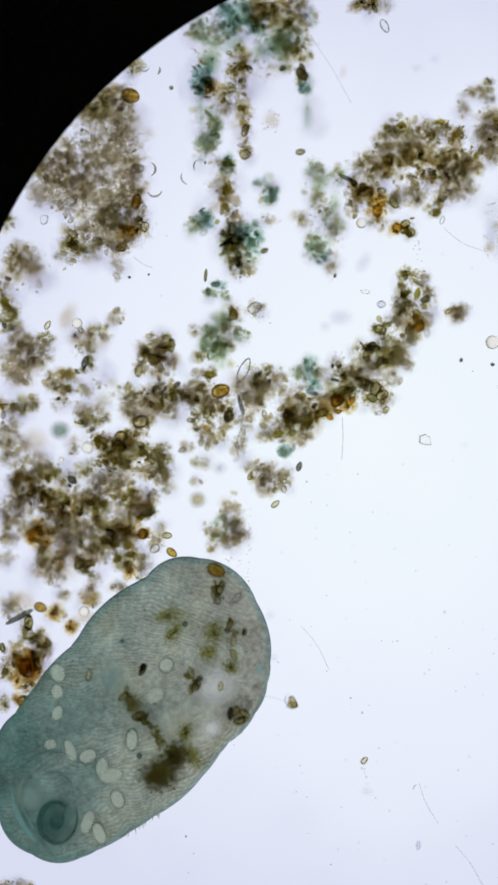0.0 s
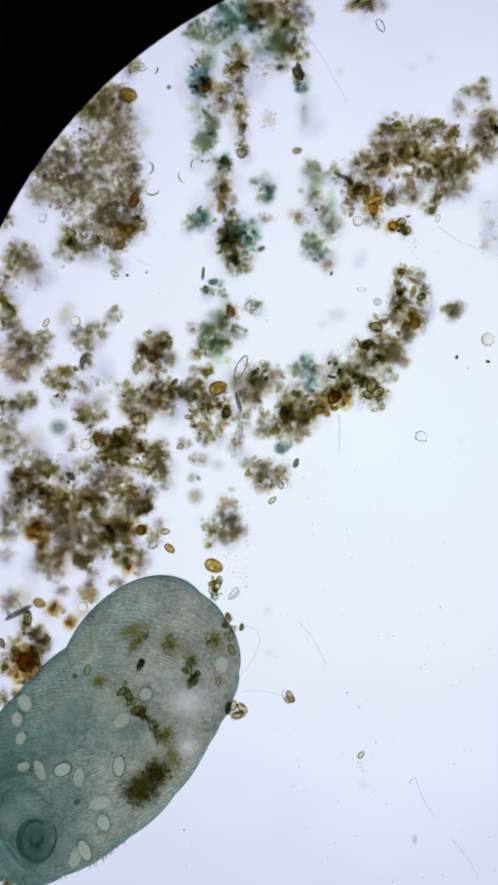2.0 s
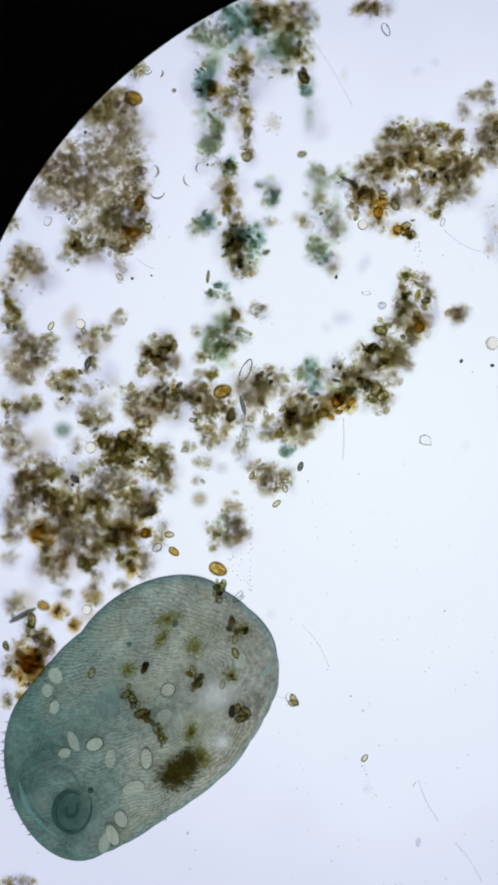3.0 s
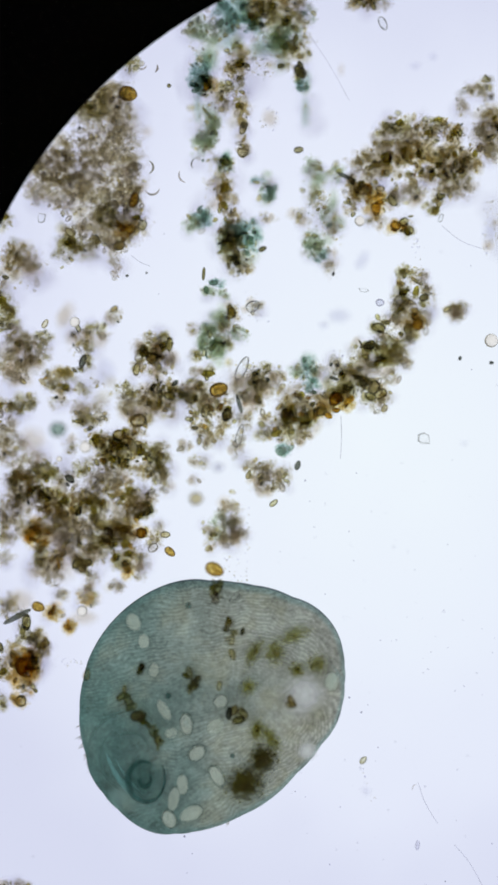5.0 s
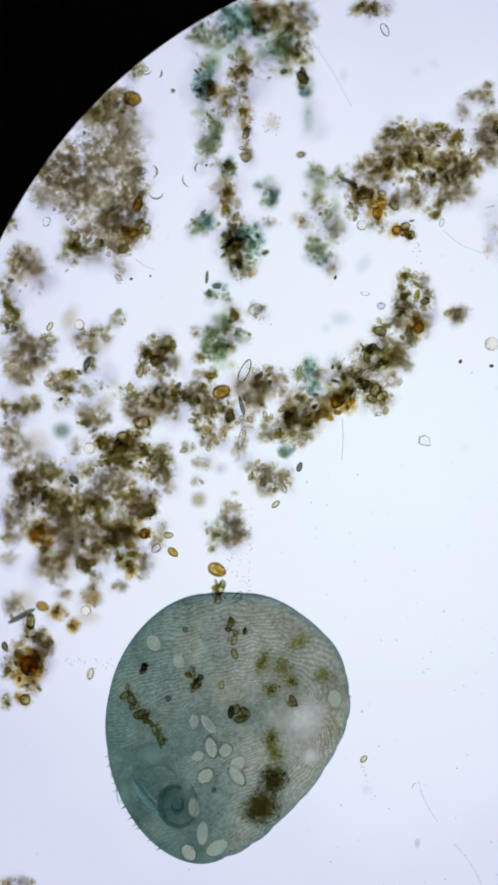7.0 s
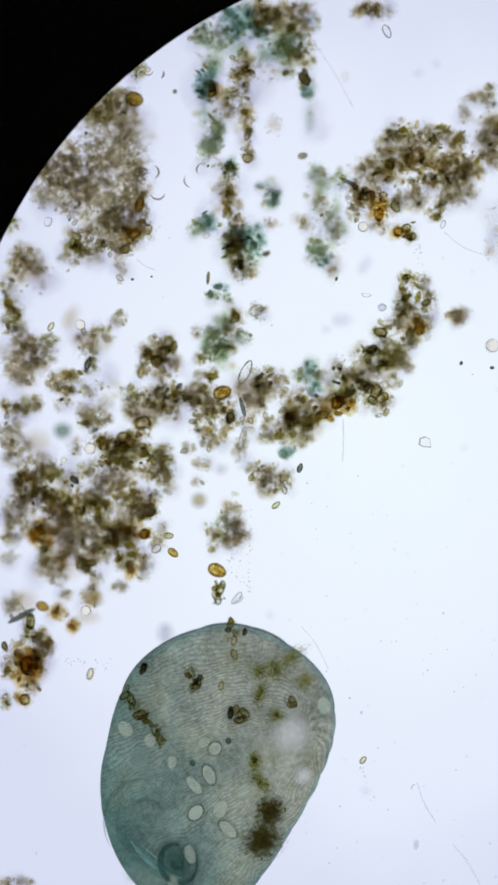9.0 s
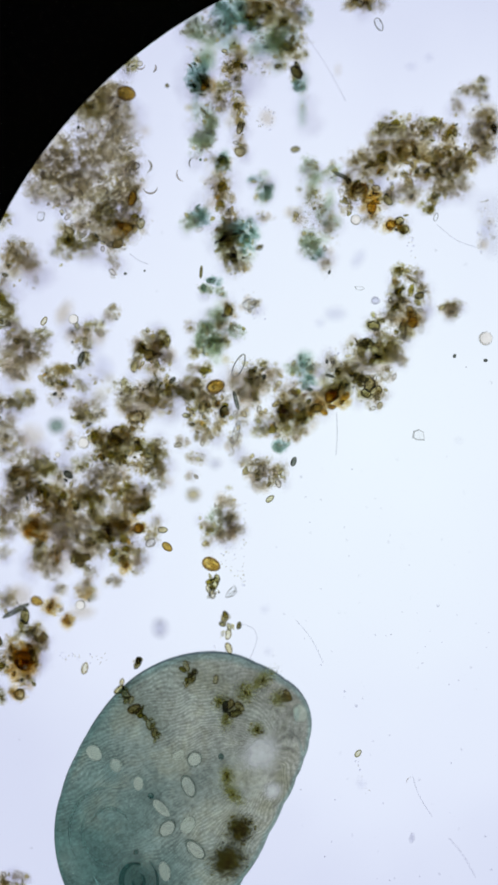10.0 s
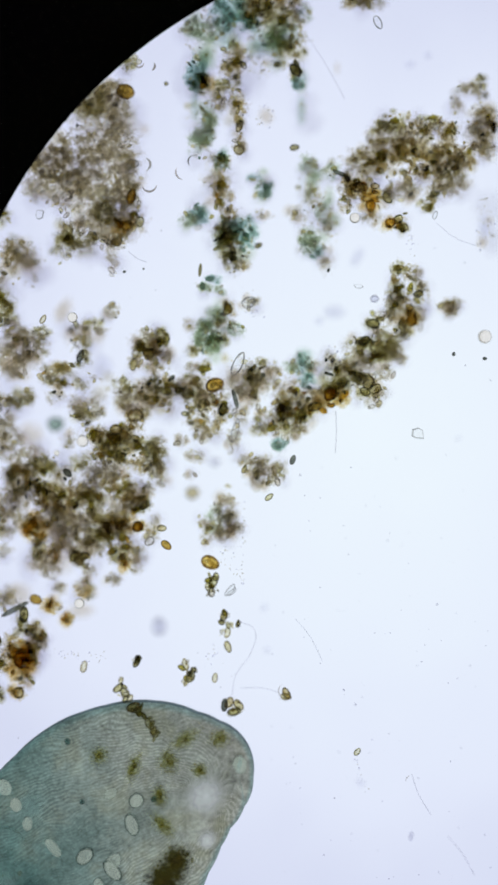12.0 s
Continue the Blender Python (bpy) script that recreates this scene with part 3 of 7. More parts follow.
clump("pale straw clump of fine shells", -0.010, [(455, 838, 20, 18, "straw"), (480, 850, 22, 20, "pale"), (500, 845, 12, 18, "straw"), (440, 825, 12, 10, "pale"), (475, 825, 18, 8, "straw"), (460, 865, 12, 10, "pale")], dens=0.9)
clump("pale straw-green haze of fine grains and slime", -0.060, [(405, 905, 18, 26, "straw"), (412, 935, 26, 22, "pale"), (395, 930, 18, 20, "mint"), (418, 945, 16, 14, "pale"), (400, 955, 18, 12, "pale")], dens=0.3)
clump("small string of straw cells", 0.000, [(368, 935, 10, 10, "straw"), (378, 945, 8, 10, "olive"), (372, 965, 8, 12, "straw")])
clump("straw-coloured cluster of oval cells", -0.020, [(275, 605, 20, 14, "straw"), (295, 605, 10, 16, "olive"), (262, 625, 14, 20, "olive"), (280, 635, 14, 14, "brown"), (245, 650, 8, 16, "straw"), (248, 618, 10, 10, "pale"), (302, 642, 8, 14, "pale"), (270, 655, 16, 10, "straw")])
clump("brown and olive clump of mixed grains", -0.041, [(222, 690, 16, 16, "olive"), (225, 720, 14, 18, "haze"), (250, 700, 14, 14, "straw"), (278, 690, 14, 20, "dark"), (283, 715, 14, 14, "umber"), (305, 690, 14, 14, "brown"), (302, 720, 12, 22, "straw"), (252, 745, 20, 16, "umber"), (245, 770, 12, 14, "brown"), (320, 700, 12, 14, "olive")])
clump("amber and dark clump of cells with shells", -0.020, [(345, 690, 16, 14, "straw"), (350, 715, 16, 20, "olive"), (372, 715, 12, 16, "straw"), (395, 712, 14, 16, "brown"), (405, 740, 14, 18, "umber"), (380, 735, 16, 18, "brown"), (360, 765, 18, 16, "umber"), (345, 745, 14, 16, "brown"), (385, 770, 16, 14, "brown"), (365, 785, 10, 8, "straw"), (350, 660, 10, 8, "pale"), (335, 700, 10, 12, "olive")])
clump("loose brown and pale green cells in a string", -0.041, [(410, 555, 12, 15, "umber"), (398, 580, 12, 12, "straw"), (375, 590, 14, 16, "mint"), (368, 618, 14, 18, "mint"), (388, 615, 12, 12, "mint"), (345, 585, 8, 10, "straw"), (350, 632, 10, 10, "olive"), (402, 612, 10, 12, "olive"), (372, 660, 8, 12, "olive"), (425, 590, 12, 14, "mint")])
clump("fine pale blue-green specks and hairs", -0.010, [(372, 520, 14, 8, "mint"), (385, 505, 10, 6, "teal"), (398, 525, 8, 8, "mint"), (448, 548, 14, 12, "pale")])
clump("dark olive clump with clear shells", -0.015, [(455, 662, 12, 14, "dark"), (465, 680, 14, 14, "olive"), (445, 695, 14, 16, "straw"), (485, 668, 14, 14, "pale"), (432, 705, 8, 12, "pale"), (470, 652, 10, 8, "olive"), (455, 715, 10, 12, "straw"), (490, 690, 10, 8, "straw")])
clump("olive-brown tufts of grains", -0.052, [(108, 668, 22, 16, "umber"), (95, 680, 12, 10, "olive"), (128, 662, 14, 12, "olive"), (145, 690, 12, 10, "olive"), (108, 708, 12, 14, "straw"), (112, 690, 14, 10, "brown")])
clump("dark grains with pale slime in a short string", -0.052, [(148, 598, 16, 16, "umber"), (155, 640, 8, 18, "dark"), (175, 582, 14, 12, "olive"), (202, 562, 14, 12, "straw"), (188, 598, 8, 8, "pale"), (160, 615, 8, 10, "olive")])
clump("brownish loose slime and grains near the rim", -0.081, [(35, 718, 26, 16, "olive"), (10, 715, 16, 12, "brown"), (12, 765, 20, 34, "haze"), (30, 790, 18, 18, "pale"), (55, 710, 10, 12, "straw"), (15, 815, 16, 14, "haze")])
clump("thick brown clump of rounded grains", -0.058, [(155, 742, 16, 16, "olive"), (170, 775, 22, 16, "umber"), (200, 790, 26, 18, "umber"), (185, 815, 22, 18, "umber"), (225, 775, 16, 14, "brown"), (240, 795, 18, 18, "brown"), (225, 820, 18, 16, "umber"), (268, 800, 16, 18, "olive"), (260, 830, 18, 16, "brown"), (285, 835, 10, 18, "straw"), (290, 795, 10, 14, "pale"), (130, 790, 10, 18, "straw")])
clump("wide mass of brown, olive and grey grains", -0.075, [(90, 838, 30, 18, "olive"), (50, 850, 26, 18, "umber"), (30, 845, 16, 14, "olive"), (70, 885, 30, 22, "haze"), (95, 890, 24, 30, "brown"), (60, 870, 22, 18, "olive"), (125, 850, 18, 16, "haze"), (130, 890, 28, 26, "brown"), (155, 885, 16, 18, "umber"), (160, 860, 16, 20, "haze"), (185, 850, 22, 22, "haze"), (195, 880, 22, 18, "brown"), (150, 830, 18, 18, "olive"), (110, 925, 26, 18, "haze"), (150, 935, 18, 24, "haze"), (35, 895, 14, 18, "haze")])
clump("amber-brown grains over dark slime", -0.058, [(225, 870, 22, 18, "brown"), (245, 880, 18, 16, "straw"), (265, 880, 12, 20, "straw"), (240, 905, 22, 14, "brown"), (262, 905, 10, 14, "dark"), (215, 935, 24, 20, "umber"), (230, 955, 18, 16, "umber"), (205, 950, 16, 18, "umber"), (250, 942, 12, 12, "amber"), (212, 980, 12, 24, "olive"), (235, 985, 18, 20, "brown"), (240, 1010, 16, 16, "straw"), (225, 1005, 10, 16, "amber"), (255, 990, 10, 16, "pale"), (270, 955, 12, 16, "pale"), (280, 935, 8, 16, "straw")])
clump("brown lumps hanging in slime", -0.087, [(70, 945, 20, 24, "amber"), (62, 935, 16, 18, "umber"), (80, 965, 16, 12, "brown"), (100, 985, 14, 24, "brown"), (98, 1015, 12, 18, "haze"), (130, 955, 14, 14, "haze"), (75, 985, 10, 18, "olive"), (10, 915, 16, 20, "straw"), (15, 950, 16, 18, "haze"), (10, 985, 14, 12, "pale")])
clump("olive ring-shaped cells in a tight cluster", -0.020, [(140, 993, 12, 12, "olive"), (155, 993, 10, 8, "straw"), (150, 1005, 8, 8, "olive"), (160, 970, 12, 10, "pale"), (165, 1020, 8, 14, "pale")])
clump("soft amber balls in thin slime", -0.087, [(100, 1078, 16, 16, "amber"), (125, 1104, 10, 12, "amber"), (152, 1058, 14, 12, "amber"), (165, 1060, 12, 12, "straw"), (110, 1050, 12, 10, "haze"), (205, 1035, 12, 10, "haze"), (20, 1070, 18, 20, "haze"), (150, 1040, 12, 8, "straw")])
clump("amber and dark brown mass near the rim", -0.058, [(48, 1178, 26, 34, "amber"), (72, 1140, 16, 24, "umber"), (40, 1165, 18, 20, "amber"), (45, 1190, 16, 18, "amber"), (20, 1150, 18, 16, "umber"), (65, 1150, 18, 20, "umber"), (70, 1125, 14, 12, "haze"), (60, 1175, 14, 20, "umber"), (8, 1180, 12, 20, "umber"), (50, 1210, 12, 14, "brown"), (38, 1235, 12, 12, "amber"), (8, 1235, 10, 14, "olive"), (45, 1125, 16, 12, "olive"), (48, 1095, 10, 20, "olive"), (82, 1145, 8, 12, "pale")])
clump("straw-coloured grains at the lower rim", -0.035, [(12, 1562, 18, 10, "straw"), (45, 1560, 12, 8, "pale"), (30, 1575, 20, 8, "olive")])
clump("soft brown mass of grains that joins two clumps", -0.060, [(215, 800, 34, 28, "olive"), (278, 820, 20, 30, "olive"), (292, 855, 12, 24, "straw"), (238, 890, 28, 22, "brown"), (165, 900, 24, 20, "olive"), (205, 845, 30, 18, "straw"), (190, 950, 26, 24, "olive"), (120, 960, 24, 20, "straw"), (170, 735, 30, 20, "straw"), (60, 820, 30, 20, "straw")], dens=0.55)
clump("thin haze of straw and olive grains behind a chain", -0.085, [(520, 740, 34, 28, "olive"), (562, 718, 28, 20, "brown"), (602, 688, 28, 24, "olive"), (640, 660, 32, 26, "straw"), (690, 622, 32, 24, "olive"), (722, 562, 24, 32, "straw")], dens=0.32)
clump("thin haze of olive grains between brown clumps", -0.085, [(350, 700, 36, 24, "straw"), (440, 690, 36, 28, "straw"), (255, 715, 40, 30, "straw"), (385, 600, 26, 44, "mint"), (275, 625, 28, 24, "straw")], dens=0.32)
clump("thin brown haze below a wide mass of grains", -0.085, [(110, 930, 44, 32, "straw"), (190, 930, 38, 34, "haze"), (150, 985, 38, 22, "pale"), (80, 1000, 28, 24, "straw"), (25, 900, 24, 50, "haze"), (30, 640, 30, 40, "haze")], dens=0.22)
clump("mauve-grey haze of grains round a dense clump", -0.070, [(650, 300, 26, 30, "haze"), (690, 255, 32, 30, "haze"), (800, 330, 36, 24, "haze"), (858, 235, 22, 40, "haze"), (730, 350, 26, 18, "pale")], dens=0.5)
clump("thin blue-green haze of slime behind green grains", -0.070, [(370, 70, 36, 46, "mint"), (360, 205, 22, 50, "mint"), (382, 330, 22, 44, "straw"), (470, 105, 32, 46, "mint"), (410, 200, 24, 40, "haze"), (545, 190, 9, 40, "mint"), (560, 345, 26, 44, "mint"), (590, 415, 20, 36, "mint"), (425, 430, 36, 40, "mint"), (340, 395, 18, 18, "mint")], dens=0.10)
clump("loose straw cells and pale slime in open water", -0.015, [(352, 815, 15, 11, "straw"), (420, 790, 12, 22, "pale"), (432, 742, 11, 22, "straw"), (330, 792, 9, 10, "pale"), (345, 850, 8, 8, "pale")], dens=0.6)
clump("grey-beige haze between loose tufts", -0.070, [(60, 480, 30, 40, "haze"), (185, 690, 34, 30, "haze"), (45, 655, 34, 28, "pale"), (150, 610, 30, 26, "pale"), (290, 650, 26, 26, "pale"), (440, 660, 34, 26, "pale"), (500, 690, 30, 26, "straw")], dens=0.12)
clump("ghostly wisp of very fine specks", -0.075, [(866, 405, 14, 42, "pale")], dens=0.10)
clump("brown cells stuck under the cover glass in a row", 0.042, [(222, 1230, 12, 12, "olive"), (228, 1245, 14, 8, "olive"), (243, 1262, 14, 12, "olive"), (262, 1275, 8, 6, "dark"), (274, 1295, 9, 14, "olive"), (282, 1312, 6, 10, "olive")], dens=0.55)
clump("olive cells stuck under the cover glass", 0.042, [(335, 1185, 7, 10, "olive"), (342, 1205, 10, 14, "olive"), (336, 1220, 6, 6, "straw"), (349, 1195, 6, 6, "olive")], dens=0.55)
clump("ring-shaped olive and brown cells in a rosette", 0.042, [(422, 1255, 10, 9, "olive"), (428, 1265, 9, 9, "straw"), (416, 1270, 8, 7, "brown")], dens=0.55)
clump("loose straw and olive cells under the cover glass", 0.042, [(402, 1092, 7, 12, "straw"), (404, 1112, 8, 12, "olive"), (416, 1118, 8, 6, "olive"), (400, 1130, 6, 10, "straw"), (430, 1115, 6, 5, "dark")], dens=0.55)
clump("brown and olive cells in a tight cluster under the cover glass", 0.042, [(384, 1035, 9, 8, "brown"), (376, 1045, 7, 8, "olive"), (388, 1050, 8, 8, "olive"), (382, 1060, 6, 6, "straw")], dens=0.55)
clump("small dark green cells under the cover glass", 0.042, [(247, 1180, 6, 10, "dark"), (250, 1172, 5, 5, "olive")], dens=0.55)


def single(name, label, category, u, v, z, rx, ry, turn, fam, shape="cell", k=0, group=""):
    """One loose cell, shard or rod, held in the water film or stuck to the glass."""
    me = grain_mesh(shape, fam, k)
    span_y = max(abs(w.co.y) for w in me.vertices)
    ob = new(name, me)
    ob.matrix_basis = Matrix.LocRotScale(at(u, v, z), Euler((0, 0, radians(turn))), (rx / 1000, ry / 1000 / span_y, min(rx, ry) * 1.4 / 1000))
    return tagged(ob, label, category, group)


def amber_cell(label, u, v, z, rx, ry, turn, k=0):
    """A dark-rimmed amber cell with dark contents to one side and a built-in highlight."""
    base = tagged(new("amber_cell"), label, "cell")
    base.matrix_basis = Matrix.LocRotScale(at(u, v, z), Euler((0, 0, radians(turn))), None)
    me = grain_mesh("cell", "amber", k)
    span_y = max(abs(w.co.y) for w in me.vertices)
    high = min(rx, ry) * 1.2 / 1000
    part("cell_wall", me, base, Matrix.Diagonal((rx / 1000, ry / 1000 / span_y, high, 1)), "amber wall with a dark rim")
    part("contents", grain_mesh("flake", "brown", k), base, Matrix.LocRotScale((0.40 * rx / 1000, -0.1 * ry / 1000, 0), None, (0.34 * rx / 1000, 0.52 * ry / 1000, high * 0.5)), "brown contents")
    part("contents", grain_mesh("flake", "straw", k + 1), base, Matrix.LocRotScale((-0.1 * rx / 1000, 0.25 * ry / 1000, 0), None, (0.3 * rx / 1000, 0.4 * ry / 1000, high * 0.4)), "straw-coloured contents")
    # clear spot standing in for the refracted glint in the cell
    glint_mesh = grain_mesh("cell", "clear", 0)
    part("oil_drop", glint_mesh, base, Matrix.LocRotScale((-0.42 * rx / 1000, -0.1 * ry / 1000, 0), None, (0.26 * rx / 1000, 0.36 * ry / 1000, high * 0.4)), "clear spot in place of a highlight")
    return base


amber_cell("glossy orange-amber oval cell", 380, 1006, 0.046, 17, 12, -25)
amber_cell("soft orange-amber round cell at the edge of brown slime", 230, 172, -0.020, 17, 14, -15)
amber_cell("bright orange cell among brown grains", 388, 691, -0.010, 17, 13, 20)
amber_cell("orange-brown round cell in a chain", 737, 577, 0.030, 11, 10, 60)
amber_cell("small orange oval cell", 302, 975, 0.010, 11, 7, -40)
amber_cell("small amber cell beside soft amber slime", 71, 1071, -0.030, 12, 9, -20)
amber_cell("orange cell in dark brown slime", 252, 942, 0.000, 10, 10, 0)
single("straw_cell", "small straw-coloured oval cell", "cell", 294, 945, 0.010, 9, 6, 0, "straw")
single("straw_cell", "narrow straw-coloured cell under the cover glass", "cell", 156, 1190, 0.046, 11, 6, 75, "straw")
single("straw_cell", "straw-coloured cell beside an olive cluster", "cell", 411, 1155, 0.046, 11, 6, -70, "straw")
single("straw_cell", "tiny straw-coloured cell under the cover glass", "cell", 388, 1210, 0.046, 9, 5, 80, "straw")
clump("soft straw-coloured ball of grains near the chain", -0.040, [(803, 555, 15, 14, "straw"), (812, 550, 11, 11, "straw"), (796, 552, 10, 10, "pale"), (806, 562, 10, 8, "pale")])
single("straw_cell", "straw-coloured small oval cell with a clear middle", "cell", 84, 575, 0.010, 9, 5, 60, "straw")
single("dark_cell", "nearly black oval cell beside an amber rosette", "cell", 405, 1258, 0.046, 12, 6, 85, "black")
single("dark_cell", "small dark cell with a pale side", "cell", 640, 1341, 0.020, 8, 5, 50, "olive")
single("dark_cell", "dark green oval cell below green slime", "cell", 531, 135, 0.030, 14, 8, -55, "dark")
single("dark_cell", "dark bean-shaped cell at the edge of a chain", "cell", 526, 824, 0.020, 9, 5, 70, "black")
single("dark_cell", "small dark cell in slime", "cell", 127, 847, 0.000, 10, 6, -40, "black")
single("dark_cell", "dark cell on thin slime", "cell", 150, 640, 0.000, 12, 6, 70, "black")
single("olive_cell", "small olive oval cell", "cell", 484, 890, 0.010, 9, 5, 40, "olive")
single("olive_cell", "amber and dark curved cell", "cell", 515, 1238, 0.046, 12, 7, -60, "brown", k=1)
single("olive_cell", "soft grey-brown ball, out of focus", "cell", 348, 882, -0.130, 13, 12, 10, "brown")
single("teal_ball", "soft blue-green ball, out of focus", "cell", 106, 760, -0.153, 16, 14, 10, "teal")
single("grey_ball", "soft grey ball, out of focus", "cell", 387, 827, -0.170, 10, 7, 10, "grey")
single("grey_ball", "soft lavender-grey speck in deep water", "cell", 289, 1118, -0.170, 13, 17, 0, "grey")
single("clear_shell", "clear empty oval shell with a dark rim", "shell", 429, 654, 0.020, 23, 9, 65, "clear", "shell")
single("clear_shell", "clear empty oval shell near brown grains", "shell", 243, 300, 0.020, 11, 8, 0, "clear", "shell")
single("clear_shell", "small clear oval shell", "shell", 677, 50, 0.020, 13, 7, -65, "clear", "shell")
single("clear_shell", "clear narrow tube-like empty shell", "shell", 424, 772, 0.000, 22, 6, 75, "clear", "shell")
single("clear_shell", "clear shell beside amber cells", "shell", 415, 1055, 0.046, 13, 6, 50, "clear", "shell", 1)
single("clear_shell", "small clear oval shell at the lower chain", "shell", 448, 545, -0.020, 13, 10, 30, "clear", "shell")
single("clear_shell", "small clear wedge-shaped shell", "shell", 642, 517, 0.015, 11, 4, -8, "clear", "shard", 0)
single("dark_cell", "pair of tiny dark cells in open water", "cell", 866, 645, 0.020, 4, 3, 0, "black")
single("dark_cell", "tiny dark cell in open water", "cell", 811, 637, 0.020, 4, 3, 70, "black")
single("crystal", "clear angular crystal with sharp edges", "crystal", 748, 777, 0.020, 14, 13, 20, "clear", "shard", 1)
single("crystal", "small clear angular crystal", "crystal", 78, 390, 0.000, 13, 8, 60, "clear", "shard", 2)
single("dark_rod", "grey-brown rod lying in slime", "rod", 34, 1088, -0.020, 28, 5, 28, "black", "rod", 1)
single("dark_rod", "thin dark rod in brown grains", "rod", 424, 716, 0.020, 18, 4, -75, "black", "rod", 1)
single("dark_rod", "thin dark rod in a brown clump", "rod", 612, 318, 0.000, 18, 4, -25, "black", "rod", 1)
single("dark_rod", "short dark rod on thin slime", "rod", 311, 680, 0.020, 8, 4, 45, "black", "rod", 1)
single("dark_rod", "soft grey rod in open water", "rod", 735, 1490, -0.030, 9, 4, 85, "grey", "rod", 1)
single("dark_rod", "grey-brown rod in pale slime", "rod", 362, 488, 0.000, 12, 3, 85, "dark", "rod", 1)


single("grey_cell", "soft grey round cell at the edge of the chain", "cell", 671, 539, -0.015, 8, 7, 0, "grey", group="loose cells")
single("grey_cell", "pale grey round cell beside the chain", "cell", 712, 640, 0.008, 8, 7, 30, "mauve", "shell", group="loose cells")
single("grey_cell", "pale grey oval cell beside the chain", "cell", 727, 606, 0.010, 8, 5, -50, "clear", "shell", group="loose cells")
single("dark_cell", "small dark cell in pale slime", "cell", 585, 647, 0.012, 4, 3, 80, "black", group="loose cells")
single("dark_cell", "small dark cell in pale slime", "cell", 596, 648, 0.012, 4, 3, 60, "black", group="loose cells")
single("dark_rod", "short dark rod beside green slime", "rod", 590, 672, 0.010, 9, 3, -15, "black", "rod", 1)
single("dark_rod", "short dark rod above brown cells", "rod", 725, 388, 0.012, 5, 2, 10, "dark", "rod", 1)
single("dark_rod", "small dark bent rod in thin slime", "rod", 366, 203, 0.010, 9, 2.5, -50, "dark", "rod", 2)
single("dark_cell", "soft dark speck in clear water", "cell", 302, 158, -0.020, 4, 4, 0, "dark")
single("dark_cell", "soft dark speck in clear water", "cell", 529, 271, -0.030, 9, 6, 10, "dark")
single("dark_cell", "tiny dark speck in clear water", "cell", 228, 491, 0.015, 3, 2.5, 0, "black")
single("dark_cell", "tiny dark speck in clear water", "cell", 262, 486, 0.015, 2, 2, 0, "black")
single("clear_shell", "tiny clear oval shell at the end of a thread", "shell", 778, 391, 0.015, 8, 4, 70, "clear", "shell")
single("clear_shell", "small clear oval shell beside straw cells", "shell", 418, 1058, 0.046, 10, 4, 35, "clear", "shell", 1)


def crescent(label, u, v, z, r, start, sweep, thick, fam="pale"):
    """A broken shell seen from its edge: a thin tapered arc."""
    cu = bpy.data.curves.new("shell_fragment", "CURVE")
    cu.dimensions, cu.bevel_depth, cu.bevel_resolution = "3D", thick / 1000, 1
    sp = cu.splines.new("POLY")
    sp.points.add(15)
    for k, p in enumerate(sp.points):
        a = radians(start + sweep * k / 15)
        p.co = (r * math.cos(a) / 1000, r * math.sin(a) / 1000, 0, 1)
        p.radius = 0.25 + math.sin(math.pi * k / 15)
    cu.materials.append(DARK_RIM[fam])
    ob = new("shell_fragment", cu)
    ob.matrix_basis = Matrix.Translation(at(u, v, z))
    return tagged(ob, label, "shell", "broken shells")


crescent("curved grey shell fragment beside brown slime", 272, 336, 0.012, 13, 200, 150, 1.5, "mauve")
crescent("faint curved shell fragment beside brown slime", 262, 301, -0.010, 12, -70, 140, 1.6)
crescent("curved grey shell fragment in clear water", 333, 314, 0.005, 14, 150, 110, 1.3, "mauve")
crescent("curved grey shell fragment at the rim of the field", 254, 120, 0.012, 9, 200, 150, 1.4, "mauve")
crescent("short bent shell fragment at the rim of the field", 272, 126, 0.006, 10, -60, 90, 1.6, "mauve")
crescent("thin curved shell fragment in green slime", 352, 296, 0.010, 11, 110, 110, 0.9, "dark")
crescent("thin curved shell fragment in brown slime", 400, 300, 0.010, 11, 20, 120, 0.8, "dark")
crescent("thin curved shell fragment beside brown cells", 735, 1392, 0.010, 9, 100, 90, 0.6, "mauve")
crescent("broken shell beside an amber cell", 513, 1233, 0.047, 12, 120, 150, 0.7, "mauve")


# cells that stand out of the clumps
for u, v, rx, ry, turn, fam in ((693, 360, 12, 8, -60, "olive"), (664, 374, 9, 13, 0, "amber"), (699, 404, 10, 9, 0, "amber"), (713, 398, 9, 9, 30, "olive"), (722, 413, 9, 8, 20, "straw"), (640, 341, 12, 9, 30, "brown"), (748, 530, 9, 7, 20, "dark")):
    single("oval_cell", "dark-rimmed oval cell on a brown clump", "cell", u, v, 0.012, rx, ry, turn, fam, k=1, group="loose cells")
for u, v, rx, ry, turn, fam in ((660, 688, 13, 10, 60, "straw"), (672, 699, 12, 9, 30, "straw"), (654, 703, 10, 8, -30, "olive"), (565, 730, 13, 8, 15, "olive"), (592, 708, 13, 11, 60, "amber"), (652, 613, 12, 7, 30, "dark"), (668, 583, 12, 9, -10, "olive"), (720, 585, 10, 8, 70, "olive")):
    single("oval_cell", "dark-rimmed oval cell on the chain of cells", "cell", u, v, 0.014, rx, ry, turn, fam, k=2, group="loose cells")
